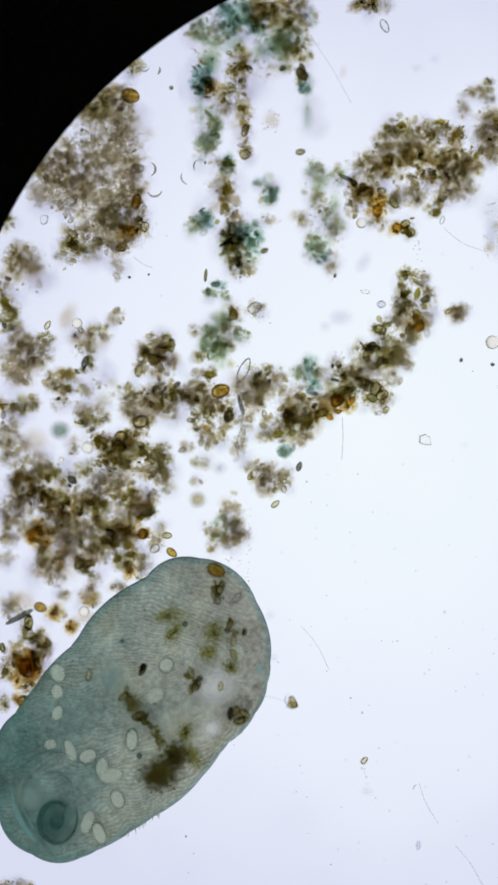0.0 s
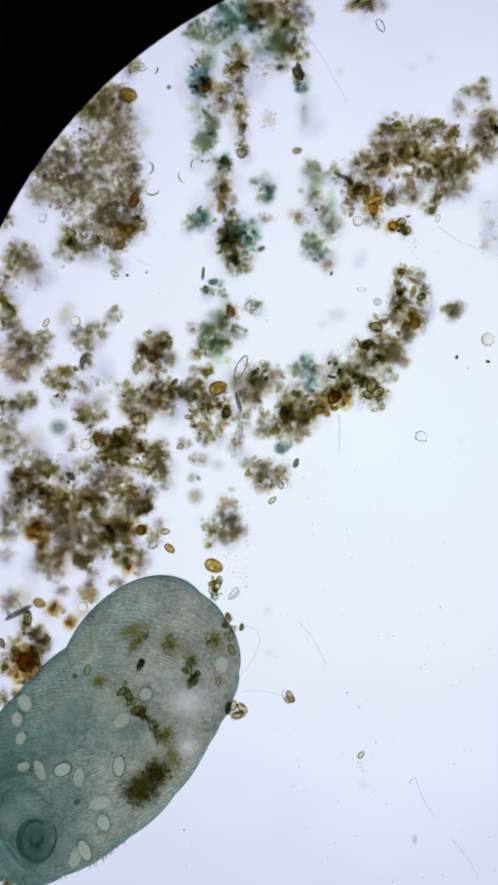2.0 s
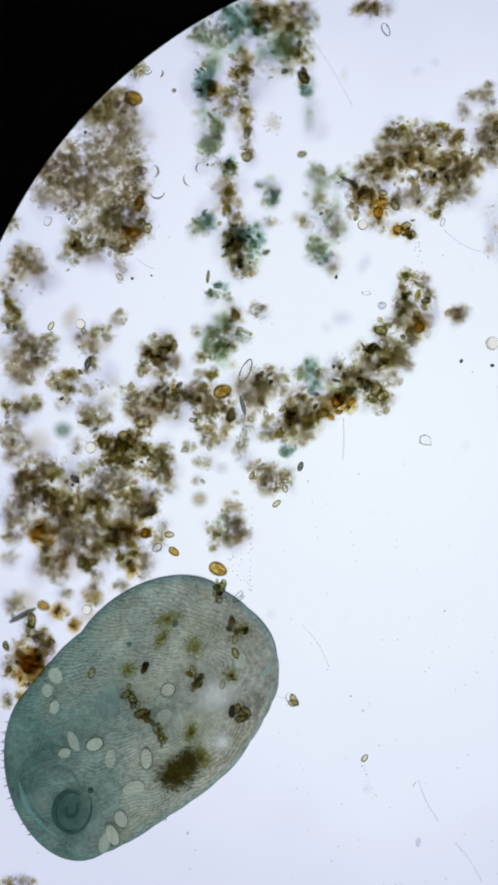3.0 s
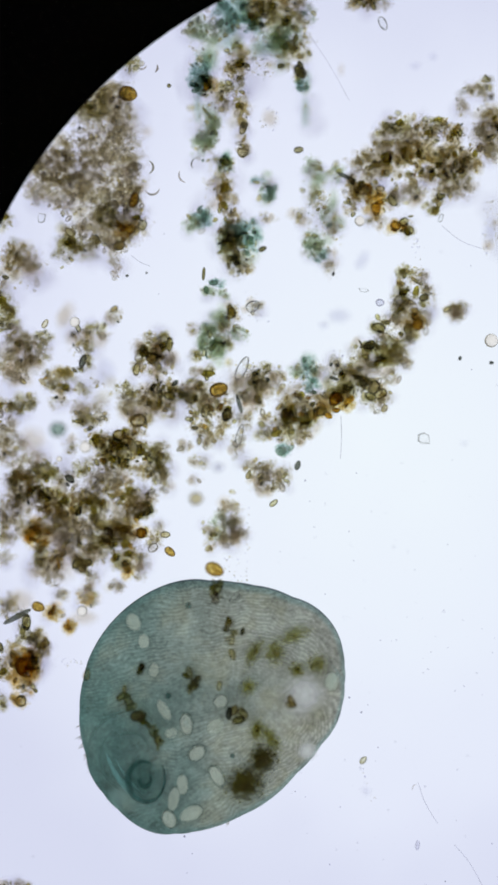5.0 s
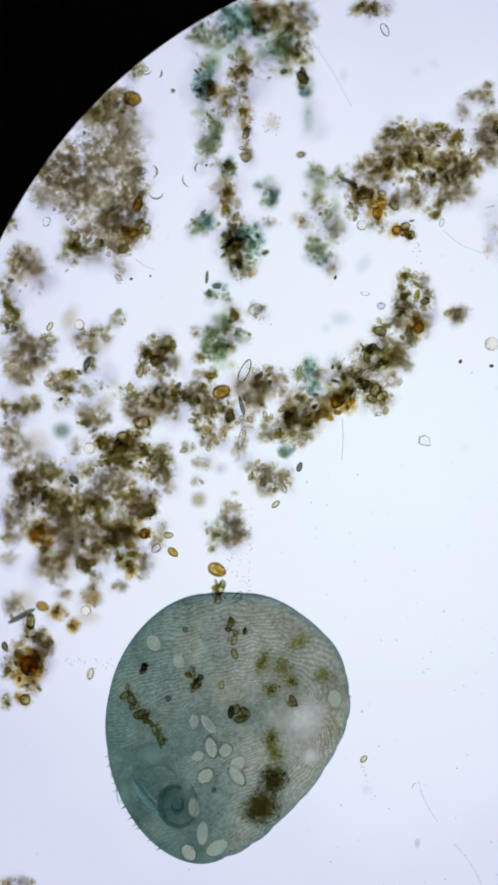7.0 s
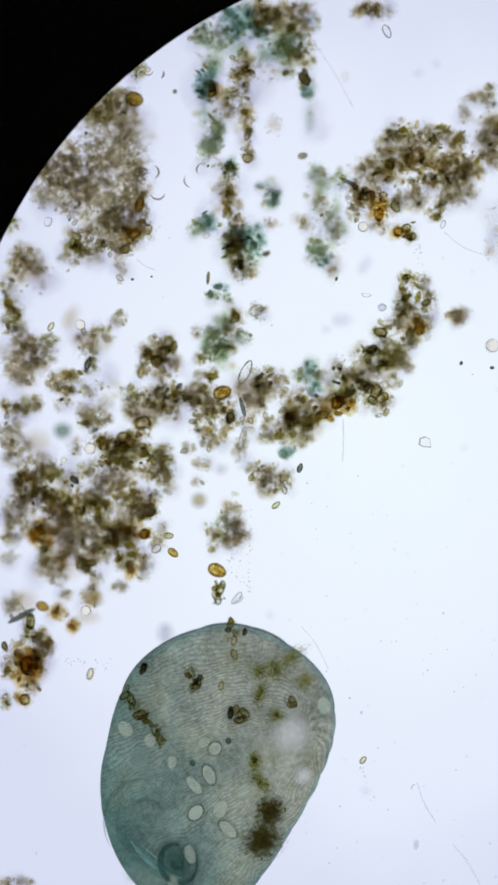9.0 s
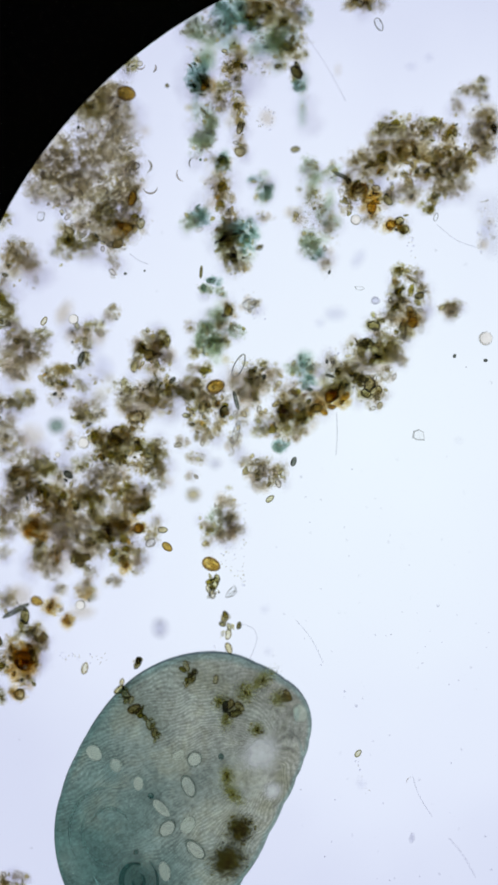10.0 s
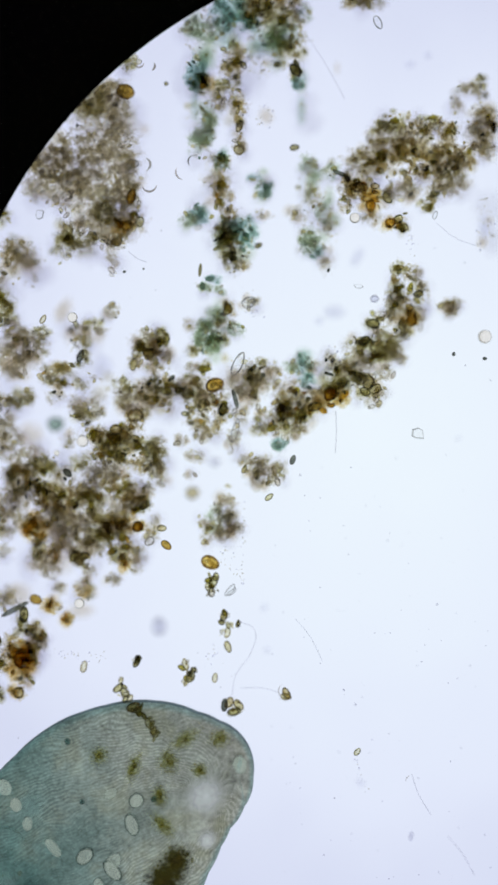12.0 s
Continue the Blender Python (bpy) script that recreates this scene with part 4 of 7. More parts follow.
for u, v, rx, ry, turn, fam in ((302, 611, 13, 6, 85, "olive"), (271, 635, 11, 10, 0, "brown"), (244, 655, 12, 7, 80, "straw"), (248, 633, 10, 7, 60, "pale"), (213, 771, 12, 11, 0, "brown"), (247, 745, 15, 12, 10, "brown"), (302, 702, 11, 8, 0, "olive"), (365, 728, 13, 8, 70, "olive"), (402, 735, 12, 9, 80, "dark")):
    single("oval_cell", "dark-rimmed oval cell among straw-brown grains", "cell", u, v, -0.018, rx, ry, turn, fam, k=4, group="loose cells")
for u, v, rx, ry, turn, fam in ((240, 358, 15, 9, 75, "amber"), (231, 409, 11, 10, 0, "amber"), (214, 438, 11, 9, 20, "brown"), (128, 415, 11, 7, -40, "straw"), (431, 233, 12, 7, 80, "straw"), (431, 275, 10, 10, 0, "straw"), (368, 158, 12, 7, 70, "amber"), (410, 557, 11, 9, 80, "brown"), (255, 402, 8, 11, 0, "olive")):
    single("oval_cell", "dark-rimmed oval cell at the edge of slime", "cell", u, v, 0.006, rx, ry, turn, fam, k=1, group="loose cells")
for u, v, rx, ry, turn, fam in ((139, 996, 10, 8, 40, "olive"), (156, 994, 10, 7, 10, "straw"), (147, 1003, 9, 7, -30, "brown"), (262, 905, 9, 7, 60, "dark"), (272, 968, 10, 8, 40, "pale"), (44, 1176, 12, 18, 0, "amber"), (40, 1236, 10, 11, 0, "straw"), (50, 1098, 8, 15, 0, "olive")):
    single("oval_cell", "dark-rimmed oval cell in loose brown slime", "cell", u, v, 0.004, rx, ry, turn, fam, k=2, group="loose cells")
for u, v, rx, ry, turn, fam in ((413, 1254, 11, 8, 60, "brown"), (430, 1258, 11, 8, -50, "straw"), (421, 1270, 11, 8, 10, "olive"), (217, 1228, 11, 7, 40, "olive"), (229, 1236, 10, 8, -50, "olive"), (244, 1262, 13, 10, 20, "brown"), (272, 1292, 12, 7, -60, "olive"), (280, 1308, 10, 6, -50, "olive"), (336, 1186, 11, 6, -70, "straw"), (345, 1208, 11, 8, 70, "olive"), (385, 1040, 12, 8, 70, "olive"), (378, 1050, 10, 7, -60, "straw"), (250, 1181, 12, 6, 65, "dark"), (513, 1243, 9, 7, 0, "straw"), (404, 1100, 10, 7, 70, "straw"), (410, 1130, 10, 6, 80, "straw")):
    single("oval_cell", "dark-rimmed oval cell stuck under the cover glass", "cell", u, v, 0.047, rx, ry, turn, fam, k=1, group="loose cells")


def bubble(u, v, z, r):
    """A tiny air bubble: white in place of the light it passes, grey rim."""
    bm = bmesh.new()
    bmesh.ops.create_uvsphere(bm, u_segments=20, v_segments=12, radius=1)
    for f in bm.faces:
        c = f.calc_center_median()
        f.material_index = 1 if c.xy.length > 0.86 else 0
    me = mesh_of("bubble", bm, BUBBLE, DARK_RIM["pale"])
    ob = new("bubble", me)
    ob.matrix_basis = Matrix.LocRotScale(at(u, v, z), None, (r / 1000, r / 1000, r / 1400))
    return tagged(ob, "small bright round bubble with a soft rim", "bubble", "bubbles")


# opaque white stands in for the bright light through a clear bubble
BUBBLE = sap_material("bubble_painted_white", (0.95, 0.95, 0.95), 0.95)
for spot in ((154, 791, 0.045, 10), (254, 119, 0.02, 5), (136, 572, 0.02, 9), (636, 396, 0.02, 9), (866, 606, -0.02, 12), (148, 1078, 0.02, 9), (108, 812, 0.0, 5)):
    bubble(*spot)


def filament(name, label, points, z, radius, material):
    """A thin bent thread through a few points."""
    cu = bpy.data.curves.new(name, "CURVE")
    cu.dimensions, cu.bevel_depth, cu.bevel_resolution, cu.resolution_u = "3D", radius / 1000, 1, 6
    sp = cu.splines.new("BEZIER")
    sp.bezier_points.add(len(points) - 1)
    for b, (u, v) in zip(sp.bezier_points, points):
        b.co = at(u, v, z)
        b.handle_left_type = b.handle_right_type = "AUTO"
    cu.materials.append(material)
    return tagged(new(name, cu), label, "filament", "filaments")


filament("filament", "very thin straight grey thread", ((552, 75), (585, 125), (618, 185)), -0.02, 0.40, DARK_RIM["grey"])
filament("filament", "thin looped thread hanging in the water", ((432, 1110), (458, 1125), (452, 1165), (425, 1205), (418, 1240)), 0.046, 0.40, DARK_RIM["grey"])
filament("filament", "very thin straight thread below the chain", ((602, 738), (603, 775), (601, 812)), 0.0, 0.40, DARK_RIM["grey"])
filament("filament", "thin curved pale thread", ((736, 1380), (748, 1415), (770, 1452)), 0.0, 0.40, DARK_RIM["grey"])
filament("filament", "thin thread beside a curved cell", ((432, 1228), (470, 1228), (502, 1236)), 0.046, 0.40, DARK_RIM["grey"])
filament("filament", "thin pale thread in the open water", ((530, 1105), (555, 1135), (578, 1180)), 0.0, 0.40, DARK_RIM["grey"])
filament("filament", "thin grey thread at the edge of a clump", ((780, 405), (815, 432), (850, 445)), 0.0, 0.40, DARK_RIM["grey"])
filament("filament", "fine hair at the edge of brown grains", ((235, 455), (252, 468), (268, 474)), 0.0, 0.40, DARK_RIM["grey"])
filament("filament", "fine straight hair in the lower water", ((800, 1490), (825, 1520), (848, 1560)), -0.02, 0.40, DARK_RIM["grey"])


def smudge(u, v, ru, rv, fam, k, label="faint soft smudge of slime deep in the water"):
    ob = new("slime_wisp", grain_mesh("fluff", fam, k))
    z = -0.13
    ob.matrix_basis = Matrix.LocRotScale(at(u, v, z), Euler((0, 0, k * 1.1 if abs(ru - rv) < 12 else 0)), (ru / 1000, rv / 1000, 0.02))
    return tagged(ob, label, "slime", "wisps of slime")


for k, (u, v, ru, rv, fam) in enumerate((
        (733, 124, 18, 10, "grey"), (765, 108, 10, 14, "grey"), (478, 215, 24, 26, "pale"), (572, 578, 14, 16, "grey"),
        (600, 562, 34, 26, "grey"), (640, 465, 30, 22, "grey"), (865, 410, 22, 44, "grey"), (818, 786, 10, 8, "grey"),
        (604, 130, 7, 20, "pale"), (541, 205, 11, 60, "teal"), (545, 150, 12, 34, "teal"), (352, 190, 10, 60, "teal"), (380, 215, 14, 60, "green"), (470, 90, 30, 40, "teal"), (372, 115, 22, 40, "teal"), (560, 330, 24, 40, "green"), (590, 360, 14, 46, "green"), (385, 620, 22, 40, "green"), (395, 560, 18, 50, "green"), (300, 690, 60, 22, "grey"), (545, 640, 26, 30, "teal"), (120, 560, 40, 30, "pale"), (60, 480, 34, 50, "pale"), (20, 650, 22, 40, "pale"), (60, 780, 40, 50, "pale"), (190, 660, 30, 50, "grey"), (110, 1000, 50, 50, "pale"), (40, 1060, 40, 40, "pale"), (150, 1090, 40, 26, "pale"), (560, 760, 24, 14, "pale"), (690, 640, 30, 26, "pale"), (762, 560, 12, 30, "grey"), (262, 238, 16, 16, "pale"), (645, 1395, 10, 16, "grey"),
        (474, 1085, 10, 14, "grey"), (480, 1160, 9, 12, "grey"), (410, 80, 40, 40, "teal"), (690, 560, 20, 20, "grey"))):
    smudge(u, v, ru, rv, fam, k % 4)


def specks():
    """Fine dust scattered over the open water, in one mesh."""
    rng = random.Random(31)
    bm = bmesh.new()
    for k in range(150):
        u, v = rng.uniform(470, 880), rng.uniform(780, 1566)
        if k % 3 == 0:
            u, v = rng.uniform(20, 880), rng.uniform(300, 1566)
        r = rng.uniform(0.5, 1.5) / 1000 * (1.6 if rng.random() < 0.12 else 1)
        got = bmesh.ops.create_icosphere(bm, subdivisions=1, radius=r)
        p = at(u, v, rng.gauss(0.0, 0.03))
        for w in got["verts"]:
            w.co = w.co + p
    ob = new("dust_specks", mesh_of("dust_specks", bm, DARK_RIM["grey"]))
    return tagged(ob, "fine grey specks scattered through the clear water", "dust", kind="stuff")




def dotted_thread(label, points, count, spread):
    """A thread of slime that shows only by the fine granules stuck on it."""
    rng = random.Random(count)
    base = tagged(new("slime_thread"), label, "slime", "threads of slime")
    foot = at(*points[0], 0.018)
    base.matrix_basis = Matrix.Translation(foot)
    for k in range(count):
        f = rng.random() * (len(points) - 1)
        i = min(int(f), len(points) - 2)
        (u0, v0), (u1, v1) = points[i], points[i + 1]
        u = u0 + (u1 - u0) * (f - i) + rng.gauss(0, spread)
        v = v0 + (v1 - v0) * (f - i) + rng.gauss(0, spread)
        size = rng.uniform(0.8, 2.1) / 1000
        p = at(u, v, rng.uniform(0.0, 0.036)) - foot
        part("granule", grain_mesh(rng.choice(("flake", "rod", "flake")), rng.choice(("grey", "pale", "grey", "pale", "mauve")), rng.randrange(4)), base, Matrix.LocRotScale(p, Euler((0, 0, rng.uniform(0, 6.283))), (size, size, size)))
    return base


dotted_thread("fine dotted thread of grey granules hanging in the water", ((441, 900), (437, 950), (436, 1000), (437, 1042)), 34, 1.6)
dotted_thread("loose trail of grey granules below a pale clump", ((398, 965), (408, 1000), (420, 1030)), 26, 8)
dotted_thread("faint scatter of granules beside an oval cell", ((105, 1160), (140, 1170), (195, 1172)), 30, 6)
dotted_thread("faint scatter of granules under the cover glass", ((372, 1185), (385, 1160), (395, 1140)), 16, 6)
dotted_thread("faint scatter of granules and shells near a pale clump", ((440, 540), (452, 552), (462, 560)), 22, 9)
dotted_thread("loose trail of granules below brown cells", ((730, 425), (735, 440), (738, 470)), 16, 4)
dotted_thread("scatter of pale granules beside the chain", ((585, 625), (600, 635), (612, 645)), 20, 7)
dotted_thread("ghostly scatter of fine granules near the rim of the field", ((860, 355), (868, 400), (862, 450)), 46, 9)
dotted_thread("faint round cloud of fine granules", ((466, 200), (480, 195), (490, 210), (486, 228), (472, 232), (462, 218)), 30, 4)
dotted_thread("faint trail of specks in open water", ((640, 1355), (648, 1385), (652, 1410)), 14, 4)

specks()


# ---------------------------------------------------------------- the ciliate
BODY = tagged(new("ciliate"), "translucent blue-green ciliate, rounded, with pale vacuoles and brown food inside", "ciliate")


def body_material(name, wall=False):
    m, n, l = shader(name)
    co = n.new("ShaderNodeTexCoord")
    co.object = BODY
    pt = co.outputs["Object"]
    # from blue-green at the tail to grey-brown at the head
    sep = n.new("ShaderNodeSeparateXYZ")
    l.new(pt, sep.inputs[0])
    slow = node(n, "ShaderNodeTexNoise", Scale=9.0, Detail=3.0)
    l.new(pt, slow.inputs["Vector"])
    axis = n.new("ShaderNodeMath")
    axis.operation = "MULTIPLY_ADD"
    axis.inputs[1].default_value, axis.inputs[2].default_value = 1.5, 0.20
    l.new(sep.outputs["X"], axis.inputs[0])
    tilt = n.new("ShaderNodeMath")
    tilt.operation = "MULTIPLY_ADD"
    tilt.inputs[1].default_value = 0.35
    l.new(sep.outputs["Y"], tilt.inputs[0])
    l.new(axis.outputs[0], tilt.inputs[2])
    wob = n.new("ShaderNodeMath")
    wob.operation = "MULTIPLY_ADD"
    wob.inputs[1].default_value = 0.55
    l.new(slow.outputs["Fac"], wob.inputs[0])
    l.new(tilt.outputs[0], wob.inputs[2])
    if wall:
        tone = ramp(n, [(0.1, (0.045, 0.100, 0.105)), (0.9, (0.098, 0.145, 0.170))])
    else:
        tone = ramp(n, [(0.05, (0.062, 0.146, 0.139)), (0.35, (0.145, 0.215, 0.203)), (0.6, (0.245, 0.288, 0.264)), (1.0, (0.330, 0.338, 0.310))])
    l.new(wob.outputs[0], tone.inputs[0])
    tint = tone.outputs[0]
    if not wall:
        # brownish cloudy patches, more of them towards the head
        cloud = node(n, "ShaderNodeTexNoise", Scale=17.0, Detail=5.0, Roughness=0.65)
        l.new(pt, cloud.inputs["Vector"])
        patch = n.new("ShaderNodeMapRange")
        patch.interpolation_type = "SMOOTHSTEP"
        patch.inputs["From Min"].default_value, patch.inputs["From Max"].default_value = 0.47, 0.68
        patch.inputs["To Max"].default_value = 0.75
        l.new(cloud.outputs["Fac"], patch.inputs["Value"])
        more = n.new("ShaderNodeMath")
        more.operation = "MULTIPLY"
        more.use_clamp = True
        l.new(patch.outputs[0], more.inputs[0])
        l.new(wob.outputs[0], more.inputs[1])
        brown = n.new("ShaderNodeMixRGB")
        brown.inputs[2].default_value = (0.190, 0.205, 0.138, 1)
        l.new(more.outputs[0], brown.inputs[0])
        l.new(tint, brown.inputs[1])
        # a clear blue-green margin along the edge of the piece
        own = n.new("ShaderNodeTexCoord")
        mid = n.new("ShaderNodeMapping")
        mid.inputs["Location"].default_value, mid.inputs["Scale"].default_value = (-1, -1, 0), (2, 2, 0)
        l.new(own.outputs["Generated"], mid.inputs["Vector"])
        far = n.new("ShaderNodeVectorMath")
        far.operation = "LENGTH"
        l.new(mid.outputs[0], far.inputs[0])
        edge = n.new("ShaderNodeMapRange")
        edge.interpolation_type = "SMOOTHSTEP"
        edge.inputs["From Min"].default_value, edge.inputs["From Max"].default_value = 0.86, 0.96
        edge.inputs["To Max"].default_value = 0.75
        l.new(far.outputs["Value"], edge.inputs["Value"])
        margin = ramp(n, [(0.1, (0.066, 0.150, 0.143)), (0.9, (0.19, 0.285, 0.285))])
        l.new(wob.outputs[0], margin.inputs[0])
        rim = n.new("ShaderNodeMixRGB")
        l.new(edge.outputs[0], rim.inputs[0])
        l.new(brown.outputs[0], rim.inputs[1])
        l.new(margin.outputs[0], rim.inputs[2])
        tint = rim.outputs[0]
    # rows of cilia: they leave the clear vacuole like a fan and bend back towards the tail
    near = n.new("ShaderNodeTexCoord")
    near.object = FAN
    size = n.new("ShaderNodeMapping")
    size.inputs["Scale"].default_value = (*FAN.scale,)
    l.new(near.outputs["Object"], size.inputs["Vector"])
    sway = node(n, "ShaderNodeTexNoise", Scale=16.0, Detail=2.0)
    l.new(pt, sway.inputs["Vector"])
    bent = n.new("ShaderNodeVectorMath")
    bent.operation = "MULTIPLY_ADD"
    bent.inputs[1].default_value = (0.042, 0.042, 0)
    l.new(sway.outputs["Color"], bent.inputs[0])
    l.new(size.outputs[0], bent.inputs[2])
    xy = n.new("ShaderNodeSeparateXYZ")
    l.new(bent.outputs[0], xy.inputs[0])

    def sum_of(kind, p, q, r=None):
        step = n.new("ShaderNodeMath")
        step.operation = kind
        for slot, value in enumerate((p, q, r)):
            if value is None:
                continue
            if isinstance(value, float):
                step.inputs[slot].default_value = value
            else:
                l.new(value, step.inputs[slot])
        return step.outputs[0]

    px, py = sum_of("SUBTRACT", xy.outputs["X"], 0.021), sum_of("SUBTRACT", xy.outputs["Y"], 0.021)
    angle = sum_of("ARCTAN2", py, px)
    flow = sum_of("MULTIPLY_ADD", angle, 0.0080 * 63 / (2 * math.pi), sum_of("MULTIPLY", py, -1.0))
    phase = sum_of("MULTIPLY", flow, 2 * math.pi / 0.0080)
    stripe = sum_of("MULTIPLY_ADD", sum_of("SINE", phase, None), 0.5, 0.5)
    # beads along each row
    beads = node(n, "ShaderNodeTexNoise", Scale=190.0, Detail=1.0)
    l.new(pt, beads.inputs["Vector"])
    stripe = sum_of("MULTIPLY", stripe, sum_of("MULTIPLY_ADD", beads.outputs["Fac"], 2.4, -0.5))
    grain = node(n, "ShaderNodeTexNoise", Scale=125.0, Detail=4.0, Roughness=0.8)
    l.new(pt, grain.inputs["Vector"])
    blotch = node(n, "ShaderNodeTexNoise", Scale=22.0, Detail=4.0, Roughness=0.6)
    l.new(pt, blotch.inputs["Vector"])
    total = None
    mask = node(n, "ShaderNodeTexNoise", Scale=7.0, Detail=1.0)
    l.new(pt, mask.inputs["Vector"])
    where = n.new("ShaderNodeMapRange")
    where.inputs["From Min"].default_value, where.inputs["From Max"].default_value = 0.30, 0.62
    where.inputs["To Min"].default_value = 0.12
    l.new(mask.outputs["Fac"], where.inputs["Value"])
    rows = n.new("ShaderNodeMath")
    rows.operation = "MULTIPLY"
    l.new(stripe, rows.inputs[0])
    l.new(where.outputs[0], rows.inputs[1])
    for src, gain in ((rows.outputs[0], 0.54), (grain.outputs["Fac"], 1.8), (blotch.outputs["Fac"], 1.4)):
        step = n.new("ShaderNodeMath")
        step.operation = "MULTIPLY_ADD"
        step.inputs[1].default_value = gain
        l.new(src, step.inputs[0])
        if total is None:
            step.inputs[2].default_value = -0.70
        else:
            l.new(total, step.inputs[2])
        total = step.outputs[0]
    scale = n.new("ShaderNodeVectorMath")
    scale.operation = "SCALE"
    l.new(tint, scale.inputs[0])
    l.new(total, scale.inputs["Scale"])
    b = node(n, "ShaderNodeBsdfPrincipled", Roughness=0.6)
    b.inputs["Specular IOR Level"].default_value = 0.1
    l.new(scale.outputs[0], b.inputs["Base Color"])
    out = n.new("ShaderNodeOutputMaterial")
    l.new(b.outputs[0], out.inputs[0])
    return m


VACUOLE = sap_material("clear_vacuole", (0.56, 0.65, 0.58), 0.30)
VACUOLE_WALL = sap_material("vacuole_wall", (0.10, 0.15, 0.13), 0.46)
FAINT_WALL = sap_material("faint_vacuole_wall", (0.13, 0.19, 0.17), 0.30)
SOFT_FILL = sap_material("soft_clear_sap", (0.56, 0.66, 0.58), 0.25)
PALE_SPOT = spot_material("pale_sap", (0.62, 0.67, 0.69), 0.68, 1.0)
FOOD_STAIN = spot_material("olive_food_stain", (0.15, 0.165, 0.03), 0.50, 4.6)
DARK_STAIN = spot_material("dark_food_stain", (0.045, 0.043, 0.008), 0.86, 3.2)
DEEP_TEAL = spot_material("deep_teal_stain", (0.04, 0.12, 0.11), 0.34, 1.3)
BRIGHT_TEAL = spot_material("bright_teal_stain", (0.20, 0.42, 0.43), 0.45)
BRIGHT_BAND = sap_material("bright_teal_fold", (0.17, 0.40, 0.40), 0.27)
FAINT_SPOT = spot_material("faint_pale_sap", (0.22, 0.36, 0.35), 0.28, 0.9)
FAINT_TUBE = sap_material("faint_whorl", (0.06, 0.14, 0.13), 0.18)
TEAL_TUBE = sap_material("teal_mouth_rim", (0.025, 0.085, 0.078), 0.47)


def soft_spot(name, rx, ry, material, label=""):
    bm = bmesh.new()
    bmesh.ops.create_uvsphere(bm, u_segments=32, v_segments=12, radius=1.0)
    ob = part(name, mesh_of(name, bm, material), BODY, None, label)
    ob.scale = (rx / 1000, ry / 1000, 0.0012)
    return ob


FAN = soft_spot("contractile_vacuole", 56, 48, PALE_SPOT, "large pale clear patch")
CYTOPLASM = body_material("blue_green_cytoplasm")
PELLICLE = body_material("darker_pellicle", True)


def lobe(rx, ry, k):
    """One rigid piece of the rounded body."""
    me = oval("body_lobe", rx, ry, 0.024 + 0.00028 * k, PELLICLE, CYTOPLASM, power=3.4, seg=96, rings=14, band=0.978)
    return part("body_lobe", me, BODY)


def vacuole(rx, ry, dark=False):
    """A clear oval vacuole with a thin wall, or a small dark granule."""
    core, wall = (TEAL_TUBE, VACUOLE_WALL) if dark else (VACUOLE, VACUOLE_WALL)
    me = oval("vacuole", rx / 900, ry / 860, 0.004, wall, core, power=2.0, seg=24, rings=8, band=0.84)
    return part("granule" if dark else "vacuole", me, BODY, None, "" if dark else "pale clear vacuole with a thin wall")


def soft_vacuole(rx, ry):
    """A vacuole deeper in the body, with no sharp wall."""
    me = oval("vacuole", rx / 930, ry / 880, 0.004, FAINT_WALL, SOFT_FILL, power=2.0, seg=24, rings=8, band=0.88)
    return part("vacuole", me, BODY, None, "pale vacuole with a faint wall")


def granule_ball(name, rx, ry, count, seed, fams, parent, label=""):
    """A ragged ball of swallowed grains, in one mesh."""
    rng = random.Random(seed)
    bm = bmesh.new()
    for k in range(count):
        a, r = rng.uniform(0, 6.283), min(1.0, abs(rng.gauss(0, 0.46)))
        s = rng.uniform(1.2, 3.0) / 1000
        got = bmesh.ops.create_icosphere(bm, subdivisions=1, radius=s)
        c = Vector((rx * r * math.cos(a) / 1000, ry * r * math.sin(a) / 1000, rng.uniform(-0.002, 0.003)))
        kind = rng.randrange(len(fams))
        for w in got["verts"]:
            w.co = Vector((w.co.x, w.co.y * rng.uniform(0.8, 1.1), w.co.z * 0.5)) + c
            for f in w.link_faces:
                f.material_index = kind
    return part(name, mesh_of(name, bm, *[CORE[f] for f in fams]), parent, None, label)


def food_spot(rx, ry, seed):
    spot = soft_spot("food_vacuole", rx * 1.5, ry * 1.5, FOOD_STAIN, "olive-brown food vacuole")
    grains = granule_ball("food_grains", rx, ry, 30, seed, ("olive", "straw", "olive"), spot)
    grains.scale = (1 / spot.scale.x / 1.0, 1 / spot.scale.y, 1 / spot.scale.z)
    return spot


def food_mass(rx, ry, seed):
    spot = soft_spot("food_ball", rx * 1.55, ry * 1.55, DARK_STAIN, "dark olive-brown ball of food")
    grains = granule_ball("food_grains", rx * 1.1, ry * 1.1, 110, seed, ("olive", "brown", "dark", "olive"), spot)
    grains.scale = (1 / spot.scale.x, 1 / spot.scale.y, 1 / spot.scale.z)
    return spot


